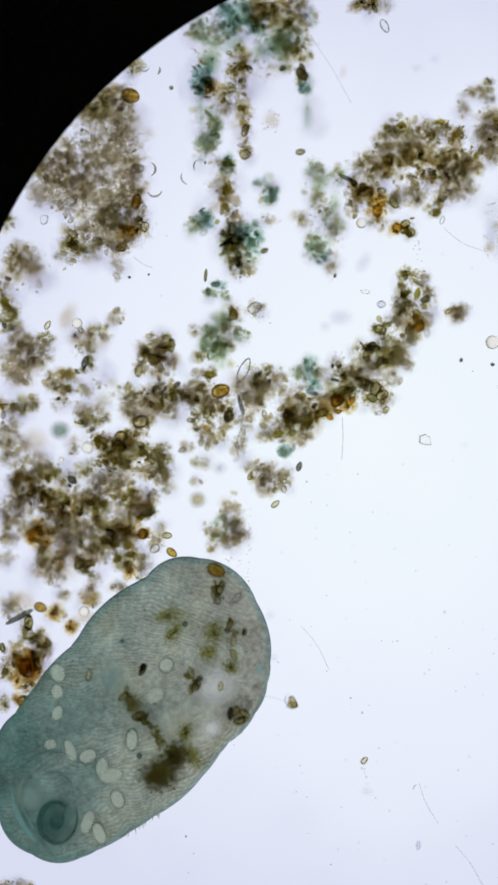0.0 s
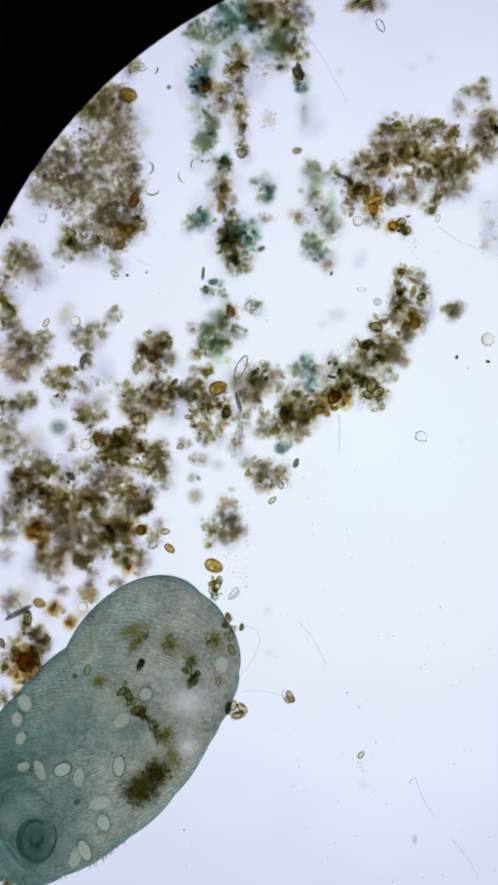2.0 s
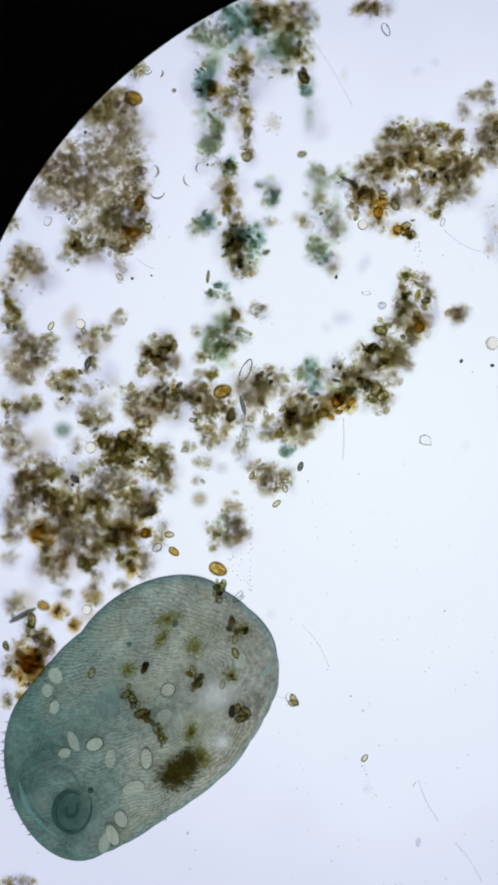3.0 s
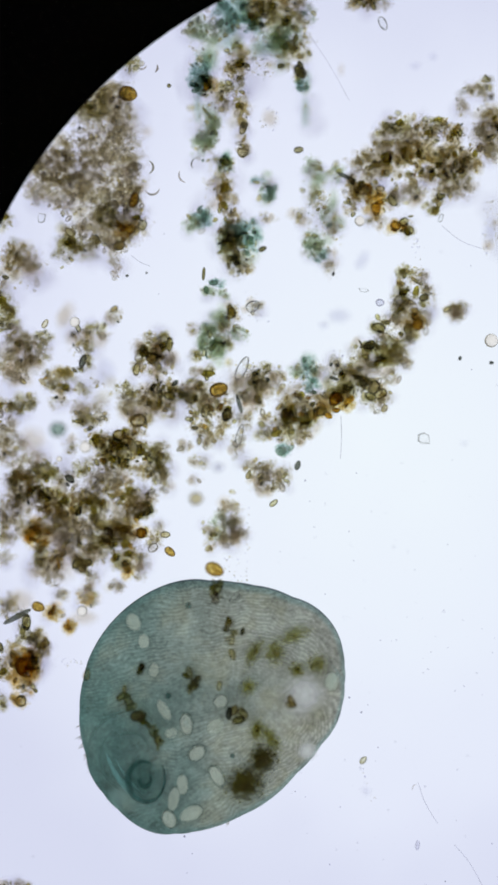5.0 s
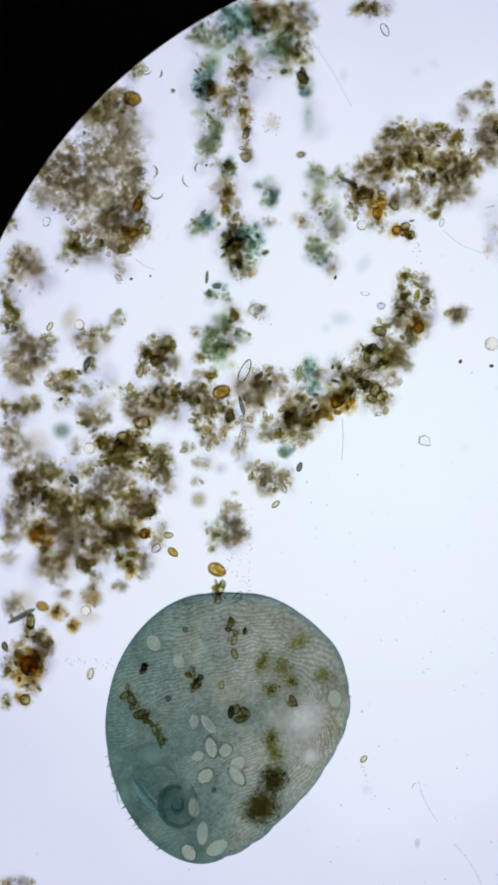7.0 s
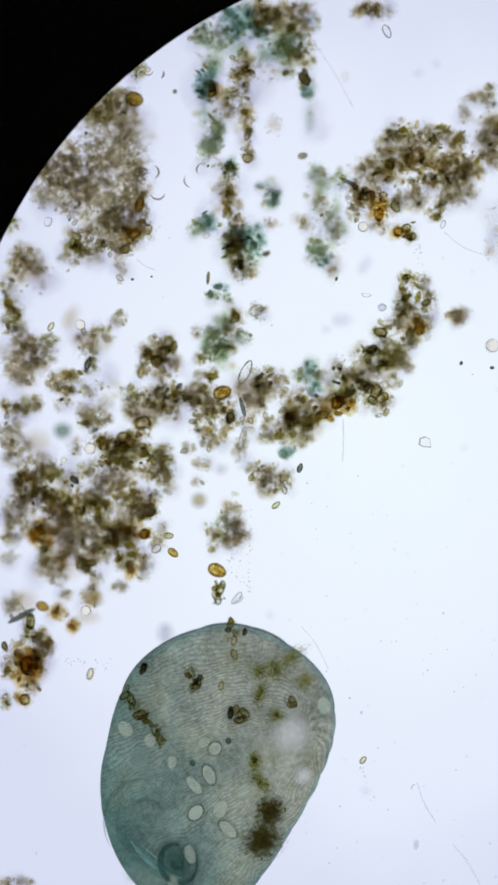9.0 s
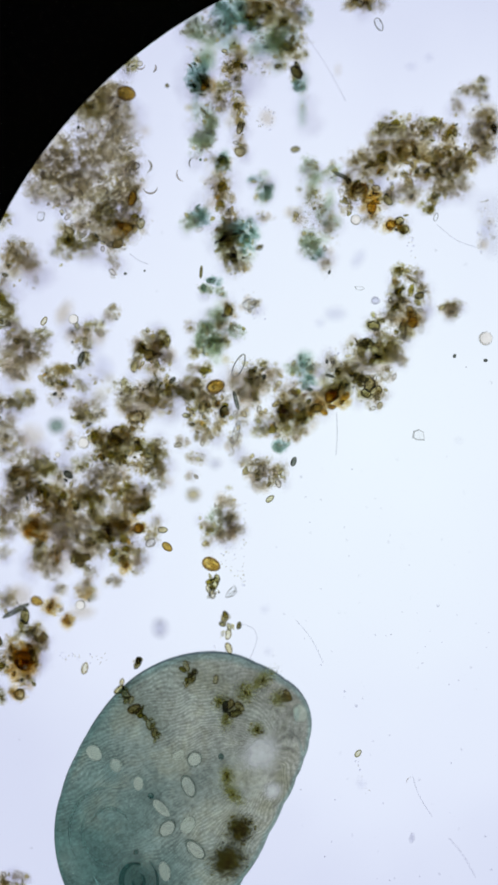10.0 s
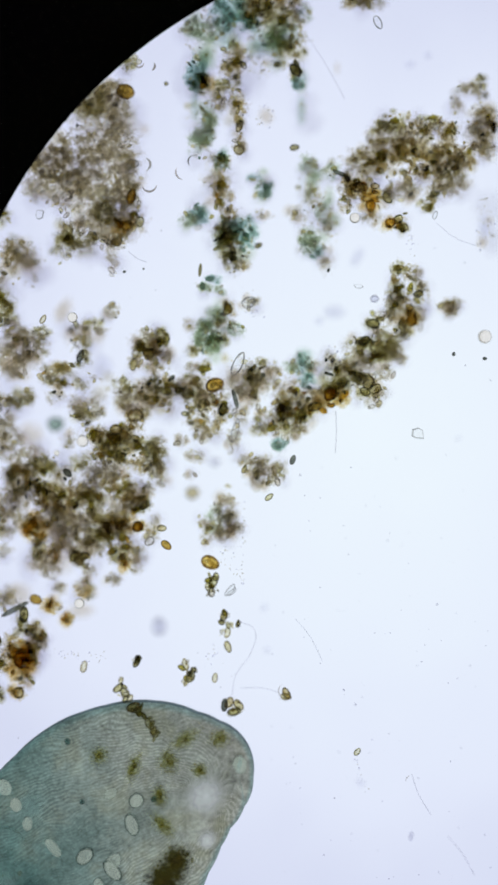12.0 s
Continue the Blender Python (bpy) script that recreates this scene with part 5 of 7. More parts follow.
def oral_spiral():
    """The mouth: a thick dark crescent wound round a small inner whorl."""
    cu = bpy.data.curves.new("oral_spiral", "CURVE")
    cu.dimensions, cu.bevel_depth, cu.bevel_resolution = "3D", 0.0052, 2
    for turn, sweep, r0, r1, thick in ((1.0, 4.3, 0.024, 0.031, 1.0), (4.6, 2.4, 0.033, 0.037, 0.5), (2.6, 4.6, 0.007, 0.013, 0.75)):
        sp = cu.splines.new("POLY")
        sp.points.add(39)
        for k, p in enumerate(sp.points):
            f = k / 39
            a, r = turn + sweep * f, r0 + (r1 - r0) * f
            p.co = (r * math.cos(a), 1.25 * r * math.sin(a), 0, 1)
            p.radius = thick * (0.12 + 0.88 * math.sin(math.pi * f) ** 0.8)
    cu.materials.append(TEAL_TUBE)
    return part("oral_spiral", cu, BODY, None, "dark blue-green wound mouth")


def mouth_swirl():
    """Faint wide whorls round the mouth."""
    cu = bpy.data.curves.new("mouth_swirl", "CURVE")
    cu.dimensions, cu.bevel_depth, cu.bevel_resolution = "3D", 0.0036, 2
    for turn, r0 in ((0.3, 0.034), (2.2, 0.050), (1.2, 0.068)):
        sp = cu.splines.new("POLY")
        sp.points.add(39)
        for k, p in enumerate(sp.points):
            a = turn + 2.3 * k / 39
            r = r0 * (1 + 0.12 * k / 39)
            p.co = (r * math.cos(a), 1.1 * r * math.sin(a), 0, 1)
            p.radius = math.sin(math.pi * (k + 1) / 41)
    cu.materials.append(FAINT_TUBE)
    return part("mouth_swirl", cu, BODY, None, "faint whorls round the mouth")


def tail_band():
    """The bright blue-green fold along the tail's edge."""
    cu = bpy.data.curves.new("tail_band", "CURVE")
    cu.dimensions, cu.bevel_depth, cu.bevel_resolution = "3D", 0.0050, 2
    for radius, half, thick in ((0.150, 0.42, 1.0), (0.138, 0.34, 0.35)):
        sp = cu.splines.new("POLY")
        sp.points.add(29)
        for k, p in enumerate(sp.points):
            a = -math.pi / 2 + half * (2 * k / 29 - 1)
            p.co = (radius * math.cos(a), radius * math.sin(a) + 0.150, 0, 1)
            p.radius = thick * (0.05 + math.sin(math.pi * k / 29))
    cu.materials.append(BRIGHT_BAND)
    return part("tail_band", cu, BODY, None, "bright blue-green fold at the tail")


def cilia(parent, rx, ry, seed):
    """A short fringe of hairs on the outer side of a body piece."""
    rng = random.Random(seed)
    bm = bmesh.new()
    for k in range(30):
        a = -math.pi / 2 + rng.uniform(-0.7, 0.7)
        foot = Vector((rx * math.cos(a), ry * math.sin(a), 0)) * 0.985
        way = Vector((rng.gauss(0, 0.25), -1, 0)).normalized()
        side = Vector((-way.y, way.x, 0)) * 0.0012
        tip = foot + way * rng.uniform(0.007, 0.016)
        up = Vector((0, 0, 0.0012))
        vs = [bm.verts.new(q) for q in (foot + side, foot - side, foot + up, foot - up, tip)]
        for x, y in ((0, 2), (2, 1), (1, 3), (3, 0)):
            bm.faces.new((vs[x], vs[y], vs[4]))
    return part("cilia", mesh_of("cilia", bm, DARK_RIM["olive"], smooth=False), parent, None, "fine grey hairs")


TIPS = [(0.080, 0.085), (0.088, 0.087), (0.105, 0.094), (0.140, 0.103)]
LOBES = [lobe(rx, ry, k) for k, (rx, ry) in enumerate(TIPS + [(0.165, 0.112)] * 17 + TIPS[:0:-1] + [(0.120, 0.120)])]
INNER = []
INNER.append(soft_vacuole(15, 11))
INNER.append(soft_vacuole(12, 9))
INNER.append(soft_vacuole(12, 8))
INNER.append(soft_vacuole(19, 8))
INNER.append(vacuole(16, 11))
INNER.append(soft_vacuole(17, 9))
INNER.append(soft_vacuole(20, 11))
INNER.append(vacuole(16, 11))
INNER.append(vacuole(20, 10))
INNER.append(soft_vacuole(20, 9))
INNER.append(vacuole(13, 11))
INNER.append(soft_vacuole(16, 11))
INNER.append(vacuole(19, 10))
INNER.append(soft_vacuole(11, 8))
INNER.append(soft_vacuole(15, 11))
INNER.append(FAN)
INNER.append(soft_spot('contractile_vacuole', 26, 24, PALE_SPOT, 'pale clear patch'))
INNER.append(soft_spot('contractile_vacuole', 30, 40, FAINT_SPOT, 'pale clear patch'))
INNER.append(soft_spot('contractile_vacuole', 30, 30, FAINT_SPOT, 'pale clear patch'))
INNER.append(food_spot(12, 26, 0))
INNER.append(food_spot(18, 22, 1))
INNER.append(food_spot(14, 13, 2))
INNER.append(food_spot(14, 20, 3))
INNER.append(food_spot(13, 26, 4))
INNER.append(food_spot(16, 14, 5))
INNER.append(food_spot(30, 14, 6))
INNER.append(food_spot(18, 16, 7))
INNER.append(food_mass(34, 30, 11))
INNER.append(food_mass(26, 24, 12))
INNER.append(oral_spiral())
INNER.append(soft_spot('oral_groove', 52, 66, DEEP_TEAL, 'darker blue-green mouth region'))
INNER.append(soft_spot('membranelle', 7, 22, BRIGHT_TEAL, 'bright blue-green tip'))
INNER.append(mouth_swirl())
INNER.append(vacuole(5, 5, True))
INNER.append(vacuole(5, 5, True))
INNER.append(vacuole(4, 4, True))
INNER.append(tail_band())
for k in (14, 15, 16):
    cilia(LOBES[k], 0.165, 0.112, k)


def motions():
    walk(BODY, [
        (0, pose(-0.2297, -0.4737, 0, 0, 0, -12.00)),
        (0.5, pose(-0.2424, -0.4901, 0, 0, 0, -11.50)),
        (1, pose(-0.2526, -0.5052, 0, 0, 0, -11.00)),
        (1.5, pose(-0.2584, -0.5153, 0, 0, 0, -10.50)),
        (2, pose(-0.2578, -0.5195, 0, 0, 0, -10.00)),
        (2.5, pose(-0.2476, -0.5169, 0, 0, 0, -9.50)),
        (3, pose(-0.2093, -0.4844, 0, 0, 0, -9.00)),
        (5, pose(-0.0717, -0.4502, 0, 0, 0, -2.00)),
        (5.5, pose(-0.0623, -0.4638, 0, 0, 0, 0.00)),
        (6, pose(-0.0548, -0.4742, 0, 0, 0, 1.33)),
        (6.5, pose(-0.0500, -0.4846, 0, 0, 0, 2.67)),
        (7, pose(-0.0437, -0.4948, 0, 0, 0, 4.00)),
        (9, pose(-0.0817, -0.5794, 0, 0, 0, 12.00)),
        (9.5, pose(-0.0983, -0.6004, 0, 0, 0, 12.00)),
        (10, pose(-0.1203, -0.6251, 0, 0, 0, 12.00)),
        (10.5, pose(-0.1441, -0.6514, 0, 0, 0, 11.00)),
        (11, pose(-0.1714, -0.6711, 0, 0, 0, 10.00)),
        (11.5, pose(-0.1992, -0.6871, 0, 0, 0, 9.00)),
        (12, pose(-0.2276, -0.6958, 0, 0, 0, 8.00)),
    ])
    walk(LOBES[0], [(0, pose(0.1580, 0.1180, 0, 0, 0, 98.8)), (0.7, pose(0.1508, 0.1214, 0, 0, 0, 97.3)), (1.5, pose(0.1453, 0.1308, 0, 0, 0, 96.9)), (2.2, pose(0.1347, 0.1287, 0, 0, 0, 96.3)), (2.6, pose(0.1458, 0.1254, 0, 0, 0, 96.3)), (3, pose(0.1584, 0.0940, 0, 0, 0, 101.4)), (5, pose(0.1530, 0.0481, 0, 0, 0, 95.0)), (5.5, pose(0.1509, 0.0273, 0, 0, 0, 88.6)), (6.5, pose(0.1416, 0.0284, 0, 0, 0, 91.8)), (7, pose(0.1360, 0.0265, 0, 0, 0, 85.3)), (9, pose(0.1547, 0.0375, 0, 0, 0, 76.7)), (9.5, pose(0.1573, 0.0492, 0, 0, 0, 81.2)), (10, pose(0.1647, 0.0637, 0, 0, 0, 83.6)), (10.5, pose(0.1776, 0.0923, 0, 0, 0, 82.1)), (11, pose(0.1735, 0.0929, 0, 0, 0, 81.1)), (11.5, pose(0.1678, 0.0719, 0, 0, 0, 88.7)), (12, pose(0.1689, 0.0677, 0, 0, 0, 82.5))])
    walk(LOBES[1], [(0, pose(0.1348, 0.1578, 0, 0, 0, 117.7)), (0.7, pose(0.1359, 0.1590, 0, 0, 0, 119.1)), (1.5, pose(0.1424, 0.1481, 0, 0, 0, 117.0)), (2.2, pose(0.1244, 0.1708, 0, 0, 0, 117.7)), (2.6, pose(0.1307, 0.1605, 0, 0, 0, 117.2)), (3, pose(0.1538, 0.1123, 0, 0, 0, 123.9)), (5, pose(0.1488, 0.0696, 0, 0, 0, 119.3)), (5.5, pose(0.1488, 0.0484, 0, 0, 0, 106.4)), (6.5, pose(0.1379, 0.0537, 0, 0, 0, 110.8)), (7, pose(0.1331, 0.0511, 0, 0, 0, 104.9)), (9, pose(0.1607, 0.0598, 0, 0, 0, 99.2)), (9.5, pose(0.1635, 0.0672, 0, 0, 0, 105.5)), (10, pose(0.1719, 0.0886, 0, 0, 0, 113.1)), (10.5, pose(0.1635, 0.0976, 0, 0, 0, 119.3)), (11, pose(0.1622, 0.0705, 0, 0, 0, 118.1)), (11.5, pose(0.1707, 0.0928, 0, 0, 0, 120.8)), (12, pose(0.1705, 0.0878, 0, 0, 0, 119.3))])
    walk(LOBES[2], [(0, pose(0.1091, 0.1979, 0, 0, 0, 136.6)), (0.7, pose(0.1252, 0.1770, 0, 0, 0, 140.6)), (1.5, pose(0.1140, 0.1838, 0, 0, 0, 145.6)), (2.2, pose(0.0909, 0.1878, 0, 0, 0, 140.9)), (2.6, pose(0.1136, 0.1644, 0, 0, 0, 140.6)), (3, pose(0.1120, 0.1459, 0, 0, 0, 141.4)), (5, pose(0.1327, 0.0878, 0, 0, 0, 142.8)), (5.5, pose(0.1120, 0.0954, 0, 0, 0, 126.8)), (6.5, pose(0.1084, 0.0959, 0, 0, 0, 130.1)), (7, pose(0.1191, 0.0774, 0, 0, 0, 124.9)), (9, pose(0.1442, 0.1033, 0, 0, 0, 119.6)), (9.5, pose(0.1355, 0.1014, 0, 0, 0, 128.5)), (10, pose(0.1374, 0.1112, 0, 0, 0, 135.9)), (10.5, pose(0.1436, 0.1070, 0, 0, 0, 141.7)), (11, pose(0.1521, 0.0957, 0, 0, 0, 144.0)), (11.5, pose(0.1400, 0.1044, 0, 0, 0, 145.9)), (12, pose(0.1442, 0.0970, 0, 0, 0, 147.2))])
    walk(LOBES[3], [(0, pose(0.1144, 0.1749, 0, 0, 0, 138.0)), (0.7, pose(0.0960, 0.1614, 0, 0, 0, 164.6)), (1.5, pose(0.0806, 0.1758, 0, 0, 0, 171.5)), (2.2, pose(0.0799, 0.1639, 0, 0, 0, 166.3)), (2.6, pose(0.0654, 0.1426, 0, 0, 0, 163.1)), (3, pose(0.0873, 0.1501, 0, 0, 0, 161.7)), (5, pose(0.0922, 0.0937, 0, 0, 0, 157.1)), (5.5, pose(0.1076, 0.0913, 0, 0, 0, 144.2)), (6.5, pose(0.0667, 0.1092, 0, 0, 0, 144.5)), (7, pose(0.0765, 0.1075, 0, 0, 0, 137.0)), (9, pose(0.1031, 0.1312, 0, 0, 0, 135.8)), (9.5, pose(0.1193, 0.1212, 0, 0, 0, 139.0)), (10, pose(0.1213, 0.1116, 0, 0, 0, 154.0)), (10.5, pose(0.1067, 0.1205, 0, 0, 0, 159.4)), (11, pose(0.1005, 0.1069, 0, 0, 0, 155.7)), (11.5, pose(0.0956, 0.1109, 0, 0, 0, 158.8)), (12, pose(0.0968, 0.1115, 0, 0, 0, 158.0))])
    walk(LOBES[4], [(0, pose(0.0637, 0.1356, 0, 0, 0, 198.0)), (0.7, pose(0.0674, 0.1409, 0, 0, 0, 200.6)), (1.5, pose(0.0660, 0.1350, 0, 0, 0, 202.2)), (2.2, pose(0.0576, 0.1262, 0, 0, 0, 202.6)), (2.6, pose(0.0632, 0.1293, 0, 0, 0, 191.5)), (3, pose(0.0690, 0.1326, 0, 0, 0, 181.1)), (5, pose(0.0481, 0.0937, 0, 0, 0, 169.7)), (5.5, pose(0.0644, 0.1006, 0, 0, 0, 164.1)), (6.5, pose(0.0614, 0.0986, 0, 0, 0, 159.5)), (7, pose(0.0549, 0.1088, 0, 0, 0, 154.6)), (9, pose(0.0966, 0.1214, 0, 0, 0, 150.4)), (9.5, pose(0.0928, 0.1169, 0, 0, 0, 160.5)), (10, pose(0.0767, 0.1194, 0, 0, 0, 169.9)), (10.5, pose(0.0753, 0.1142, 0, 0, 0, 174.2)), (11, pose(0.0756, 0.1133, 0, 0, 0, 170.4)), (11.5, pose(0.0557, 0.1164, 0, 0, 0, 172.6)), (12, pose(0.0635, 0.1107, 0, 0, 0, 170.9))])
    walk(LOBES[5], [(0, pose(0.0499, 0.1442, 0, 0, 0, 224.2)), (0.7, pose(0.0435, 0.1457, 0, 0, 0, 223.0)), (1.5, pose(0.0470, 0.1431, 0, 0, 0, 227.3)), (2.2, pose(0.0481, 0.1366, 0, 0, 0, 219.8)), (2.6, pose(0.0384, 0.1339, 0, 0, 0, 216.2)), (3, pose(0.0351, 0.1243, 0, 0, 0, 208.6)), (5, pose(0.0083, 0.0958, 0, 0, 0, 178.8)), (5.5, pose(0.0351, 0.1009, 0, 0, 0, 177.0)), (6.5, pose(0.0251, 0.1133, 0, 0, 0, 177.4)), (7, pose(0.0233, 0.1127, 0, 0, 0, 172.6)), (9, pose(0.0641, 0.1263, 0, 0, 0, 174.1)), (9.5, pose(0.0533, 0.1159, 0, 0, 0, 183.6)), (10, pose(0.0467, 0.1228, 0, 0, 0, 187.5)), (10.5, pose(0.0389, 0.1109, 0, 0, 0, 183.9)), (11, pose(0.0263, 0.1132, 0, 0, 0, 190.3)), (11.5, pose(0.0172, 0.1118, 0, 0, 0, 185.8)), (12, pose(0.0139, 0.1099, 0, 0, 0, 184.1))])
    walk(LOBES[6], [(0, pose(0.0394, 0.1360, 0, 0, 0, 222.6)), (0.7, pose(0.0421, 0.1349, 0, 0, 0, 230.5)), (1.5, pose(0.0362, 0.1417, 0, 0, 0, 242.3)), (2.2, pose(0.0291, 0.1436, 0, 0, 0, 237.6)), (2.6, pose(0.0274, 0.1387, 0, 0, 0, 229.5)), (3, pose(0.0137, 0.1262, 0, 0, 0, 222.1)), (5, pose(-0.0174, 0.0939, 0, 0, 0, 192.9)), (5.5, pose(-0.0038, 0.1065, 0, 0, 0, 184.7)), (6.5, pose(-0.0138, 0.1095, 0, 0, 0, 187.5)), (7, pose(-0.0101, 0.1166, 0, 0, 0, 185.3)), (9, pose(0.0410, 0.1389, 0, 0, 0, 184.2)), (9.5, pose(0.0355, 0.1239, 0, 0, 0, 199.4)), (10, pose(0.0144, 0.1112, 0, 0, 0, 199.7)), (10.5, pose(0.0055, 0.1035, 0, 0, 0, 201.2)), (11, pose(-0.0028, 0.1009, 0, 0, 0, 198.8)), (11.5, pose(-0.0185, 0.1074, 0, 0, 0, 198.5)), (12, pose(-0.0277, 0.1023, 0, 0, 0, 195.5))])
    walk(LOBES[7], [(0, pose(0.0189, 0.1055, 0, 0, 0, 235.5)), (0.7, pose(0.0361, 0.1399, 0, 0, 0, 241.2)), (1.5, pose(0.0021, 0.0705, 0, 0, 0, 237.3)), (2.2, pose(0.0021, 0.0743, 0, 0, 0, 240.9)), (2.6, pose(0.0127, 0.1024, 0, 0, 0, 237.1)), (3, pose(0.0025, 0.0936, 0, 0, 0, 233.2)), (5, pose(-0.0674, 0.0698, 0, 0, 0, 212.0)), (5.5, pose(-0.0282, 0.0918, 0, 0, 0, 198.0)), (6.5, pose(-0.0340, 0.1061, 0, 0, 0, 201.8)), (7, pose(-0.0295, 0.1123, 0, 0, 0, 199.3)), (9, pose(0.0144, 0.1232, 0, 0, 0, 199.1)), (9.5, pose(0.0059, 0.1053, 0, 0, 0, 211.9)), (10, pose(-0.0164, 0.0930, 0, 0, 0, 212.1)), (10.5, pose(-0.0208, 0.0889, 0, 0, 0, 218.6)), (11, pose(-0.0369, 0.0891, 0, 0, 0, 209.6)), (11.5, pose(-0.0576, 0.0908, 0, 0, 0, 207.6)), (12, pose(-0.0628, 0.0874, 0, 0, 0, 207.6))])
    walk(LOBES[8], [(0, pose(-0.0051, 0.0565, 0, 0, 0, 245.3)), (0.7, pose(-0.0176, 0.0385, 0, 0, 0, 238.7)), (1.5, pose(-0.0325, 0.0316, 0, 0, 0, 239.1)), (2.2, pose(-0.0377, 0.0332, 0, 0, 0, 235.4)), (2.6, pose(-0.0361, 0.0599, 0, 0, 0, 232.9)), (3, pose(-0.0477, 0.0442, 0, 0, 0, 229.8)), (5, pose(-0.0777, 0.0704, 0, 0, 0, 223.7)), (5.5, pose(-0.0545, 0.0771, 0, 0, 0, 218.5)), (6.5, pose(-0.0571, 0.0836, 0, 0, 0, 221.2)), (7, pose(-0.0539, 0.1006, 0, 0, 0, 216.3)), (9, pose(-0.0135, 0.1086, 0, 0, 0, 219.8)), (9.5, pose(-0.0250, 0.0945, 0, 0, 0, 226.7)), (10, pose(-0.0443, 0.0697, 0, 0, 0, 226.8)), (10.5, pose(-0.0589, 0.0570, 0, 0, 0, 225.1)), (11, pose(-0.0765, 0.0628, 0, 0, 0, 220.4)), (11.5, pose(-0.0944, 0.0655, 0, 0, 0, 220.0)), (12, pose(-0.1047, 0.0583, 0, 0, 0, 214.1))])
    walk(LOBES[9], [(0, pose(-0.0382, 0.0059, 0, 0, 0, 238.1)), (0.7, pose(-0.0540, -0.0012, 0, 0, 0, 236.1)), (1.5, pose(-0.0605, -0.0122, 0, 0, 0, 237.9)), (2.2, pose(-0.0674, -0.0114, 0, 0, 0, 237.9)), (2.6, pose(-0.0646, 0.0028, 0, 0, 0, 236.3)), (3, pose(-0.0744, 0.0049, 0, 0, 0, 233.2)), (5, pose(-0.0934, 0.0405, 0, 0, 0, 234.7)), (5.5, pose(-0.0822, 0.0665, 0, 0, 0, 232.7)), (6.5, pose(-0.0840, 0.0672, 0, 0, 0, 238.3)), (7, pose(-0.0750, 0.0841, 0, 0, 0, 233.5)), (9, pose(-0.0327, 0.0908, 0, 0, 0, 236.3)), (9.5, pose(-0.0532, 0.0641, 0, 0, 0, 235.8)), (10, pose(-0.0723, 0.0365, 0, 0, 0, 235.9)), (10.5, pose(-0.0902, 0.0228, 0, 0, 0, 230.7)), (11, pose(-0.1138, 0.0312, 0, 0, 0, 229.8)), (11.5, pose(-0.1256, 0.0374, 0, 0, 0, 228.9)), (12, pose(-0.1450, 0.0253, 0, 0, 0, 220.2))])
    walk(LOBES[10], [(0, pose(-0.0626, -0.0471, 0, 0, 0, 246.1)), (0.7, pose(-0.0738, -0.0819, 0, 0, 0, 243.4)), (1.5, pose(-0.1033, -0.0784, 0, 0, 0, 242.2)), (2.2, pose(-0.0922, -0.0585, 0, 0, 0, 246.0)), (2.6, pose(-0.0898, -0.0452, 0, 0, 0, 241.8)), (3, pose(-0.0880, -0.0219, 0, 0, 0, 240.0)), (5, pose(-0.1023, 0.0169, 0, 0, 0, 251.9)), (5.5, pose(-0.0965, 0.0384, 0, 0, 0, 242.7)), (6.5, pose(-0.0867, 0.0435, 0, 0, 0, 249.8)), (7, pose(-0.0865, 0.0566, 0, 0, 0, 247.7)), (9, pose(-0.0487, 0.0593, 0, 0, 0, 245.8)), (9.5, pose(-0.0768, 0.0198, 0, 0, 0, 242.7)), (10, pose(-0.0992, -0.0020, 0, 0, 0, 244.0)), (10.5, pose(-0.1167, -0.0115, 0, 0, 0, 241.3)), (11, pose(-0.1339, -0.0033, 0, 0, 0, 240.1)), (11.5, pose(-0.1473, 0.0047, 0, 0, 0, 237.9)), (12, pose(-0.1567, 0.0043, 0, 0, 0, 242.7))])
    walk(LOBES[11], [(0, pose(-0.0719, -0.0799, 0, 0, 0, 261.6)), (0.7, pose(-0.0635, -0.0928, 0, 0, 0, 266.4)), (1.5, pose(-0.1104, -0.1152, 0, 0, 0, 259.8)), (2.2, pose(-0.1095, -0.0970, 0, 0, 0, 259.6)), (2.6, pose(-0.1010, -0.0835, 0, 0, 0, 264.1)), (3, pose(-0.0969, -0.0583, 0, 0, 0, 265.2)), (5, pose(-0.1074, -0.0126, 0, 0, 0, 270.6)), (5.5, pose(-0.0996, 0.0059, 0, 0, 0, 260.4)), (6.5, pose(-0.0971, 0.0065, 0, 0, 0, 262.4)), (7, pose(-0.1009, 0.0190, 0, 0, 0, 259.9)), (9, pose(-0.0623, 0.0241, 0, 0, 0, 255.2)), (9.5, pose(-0.0923, -0.0212, 0, 0, 0, 252.1)), (10, pose(-0.1096, -0.0391, 0, 0, 0, 256.2)), (10.5, pose(-0.1330, -0.0539, 0, 0, 0, 256.3)), (11, pose(-0.1374, -0.0322, 0, 0, 0, 254.7)), (11.5, pose(-0.1509, -0.0246, 0, 0, 0, 259.2)), (12, pose(-0.1704, -0.0203, 0, 0, 0, 258.4))])
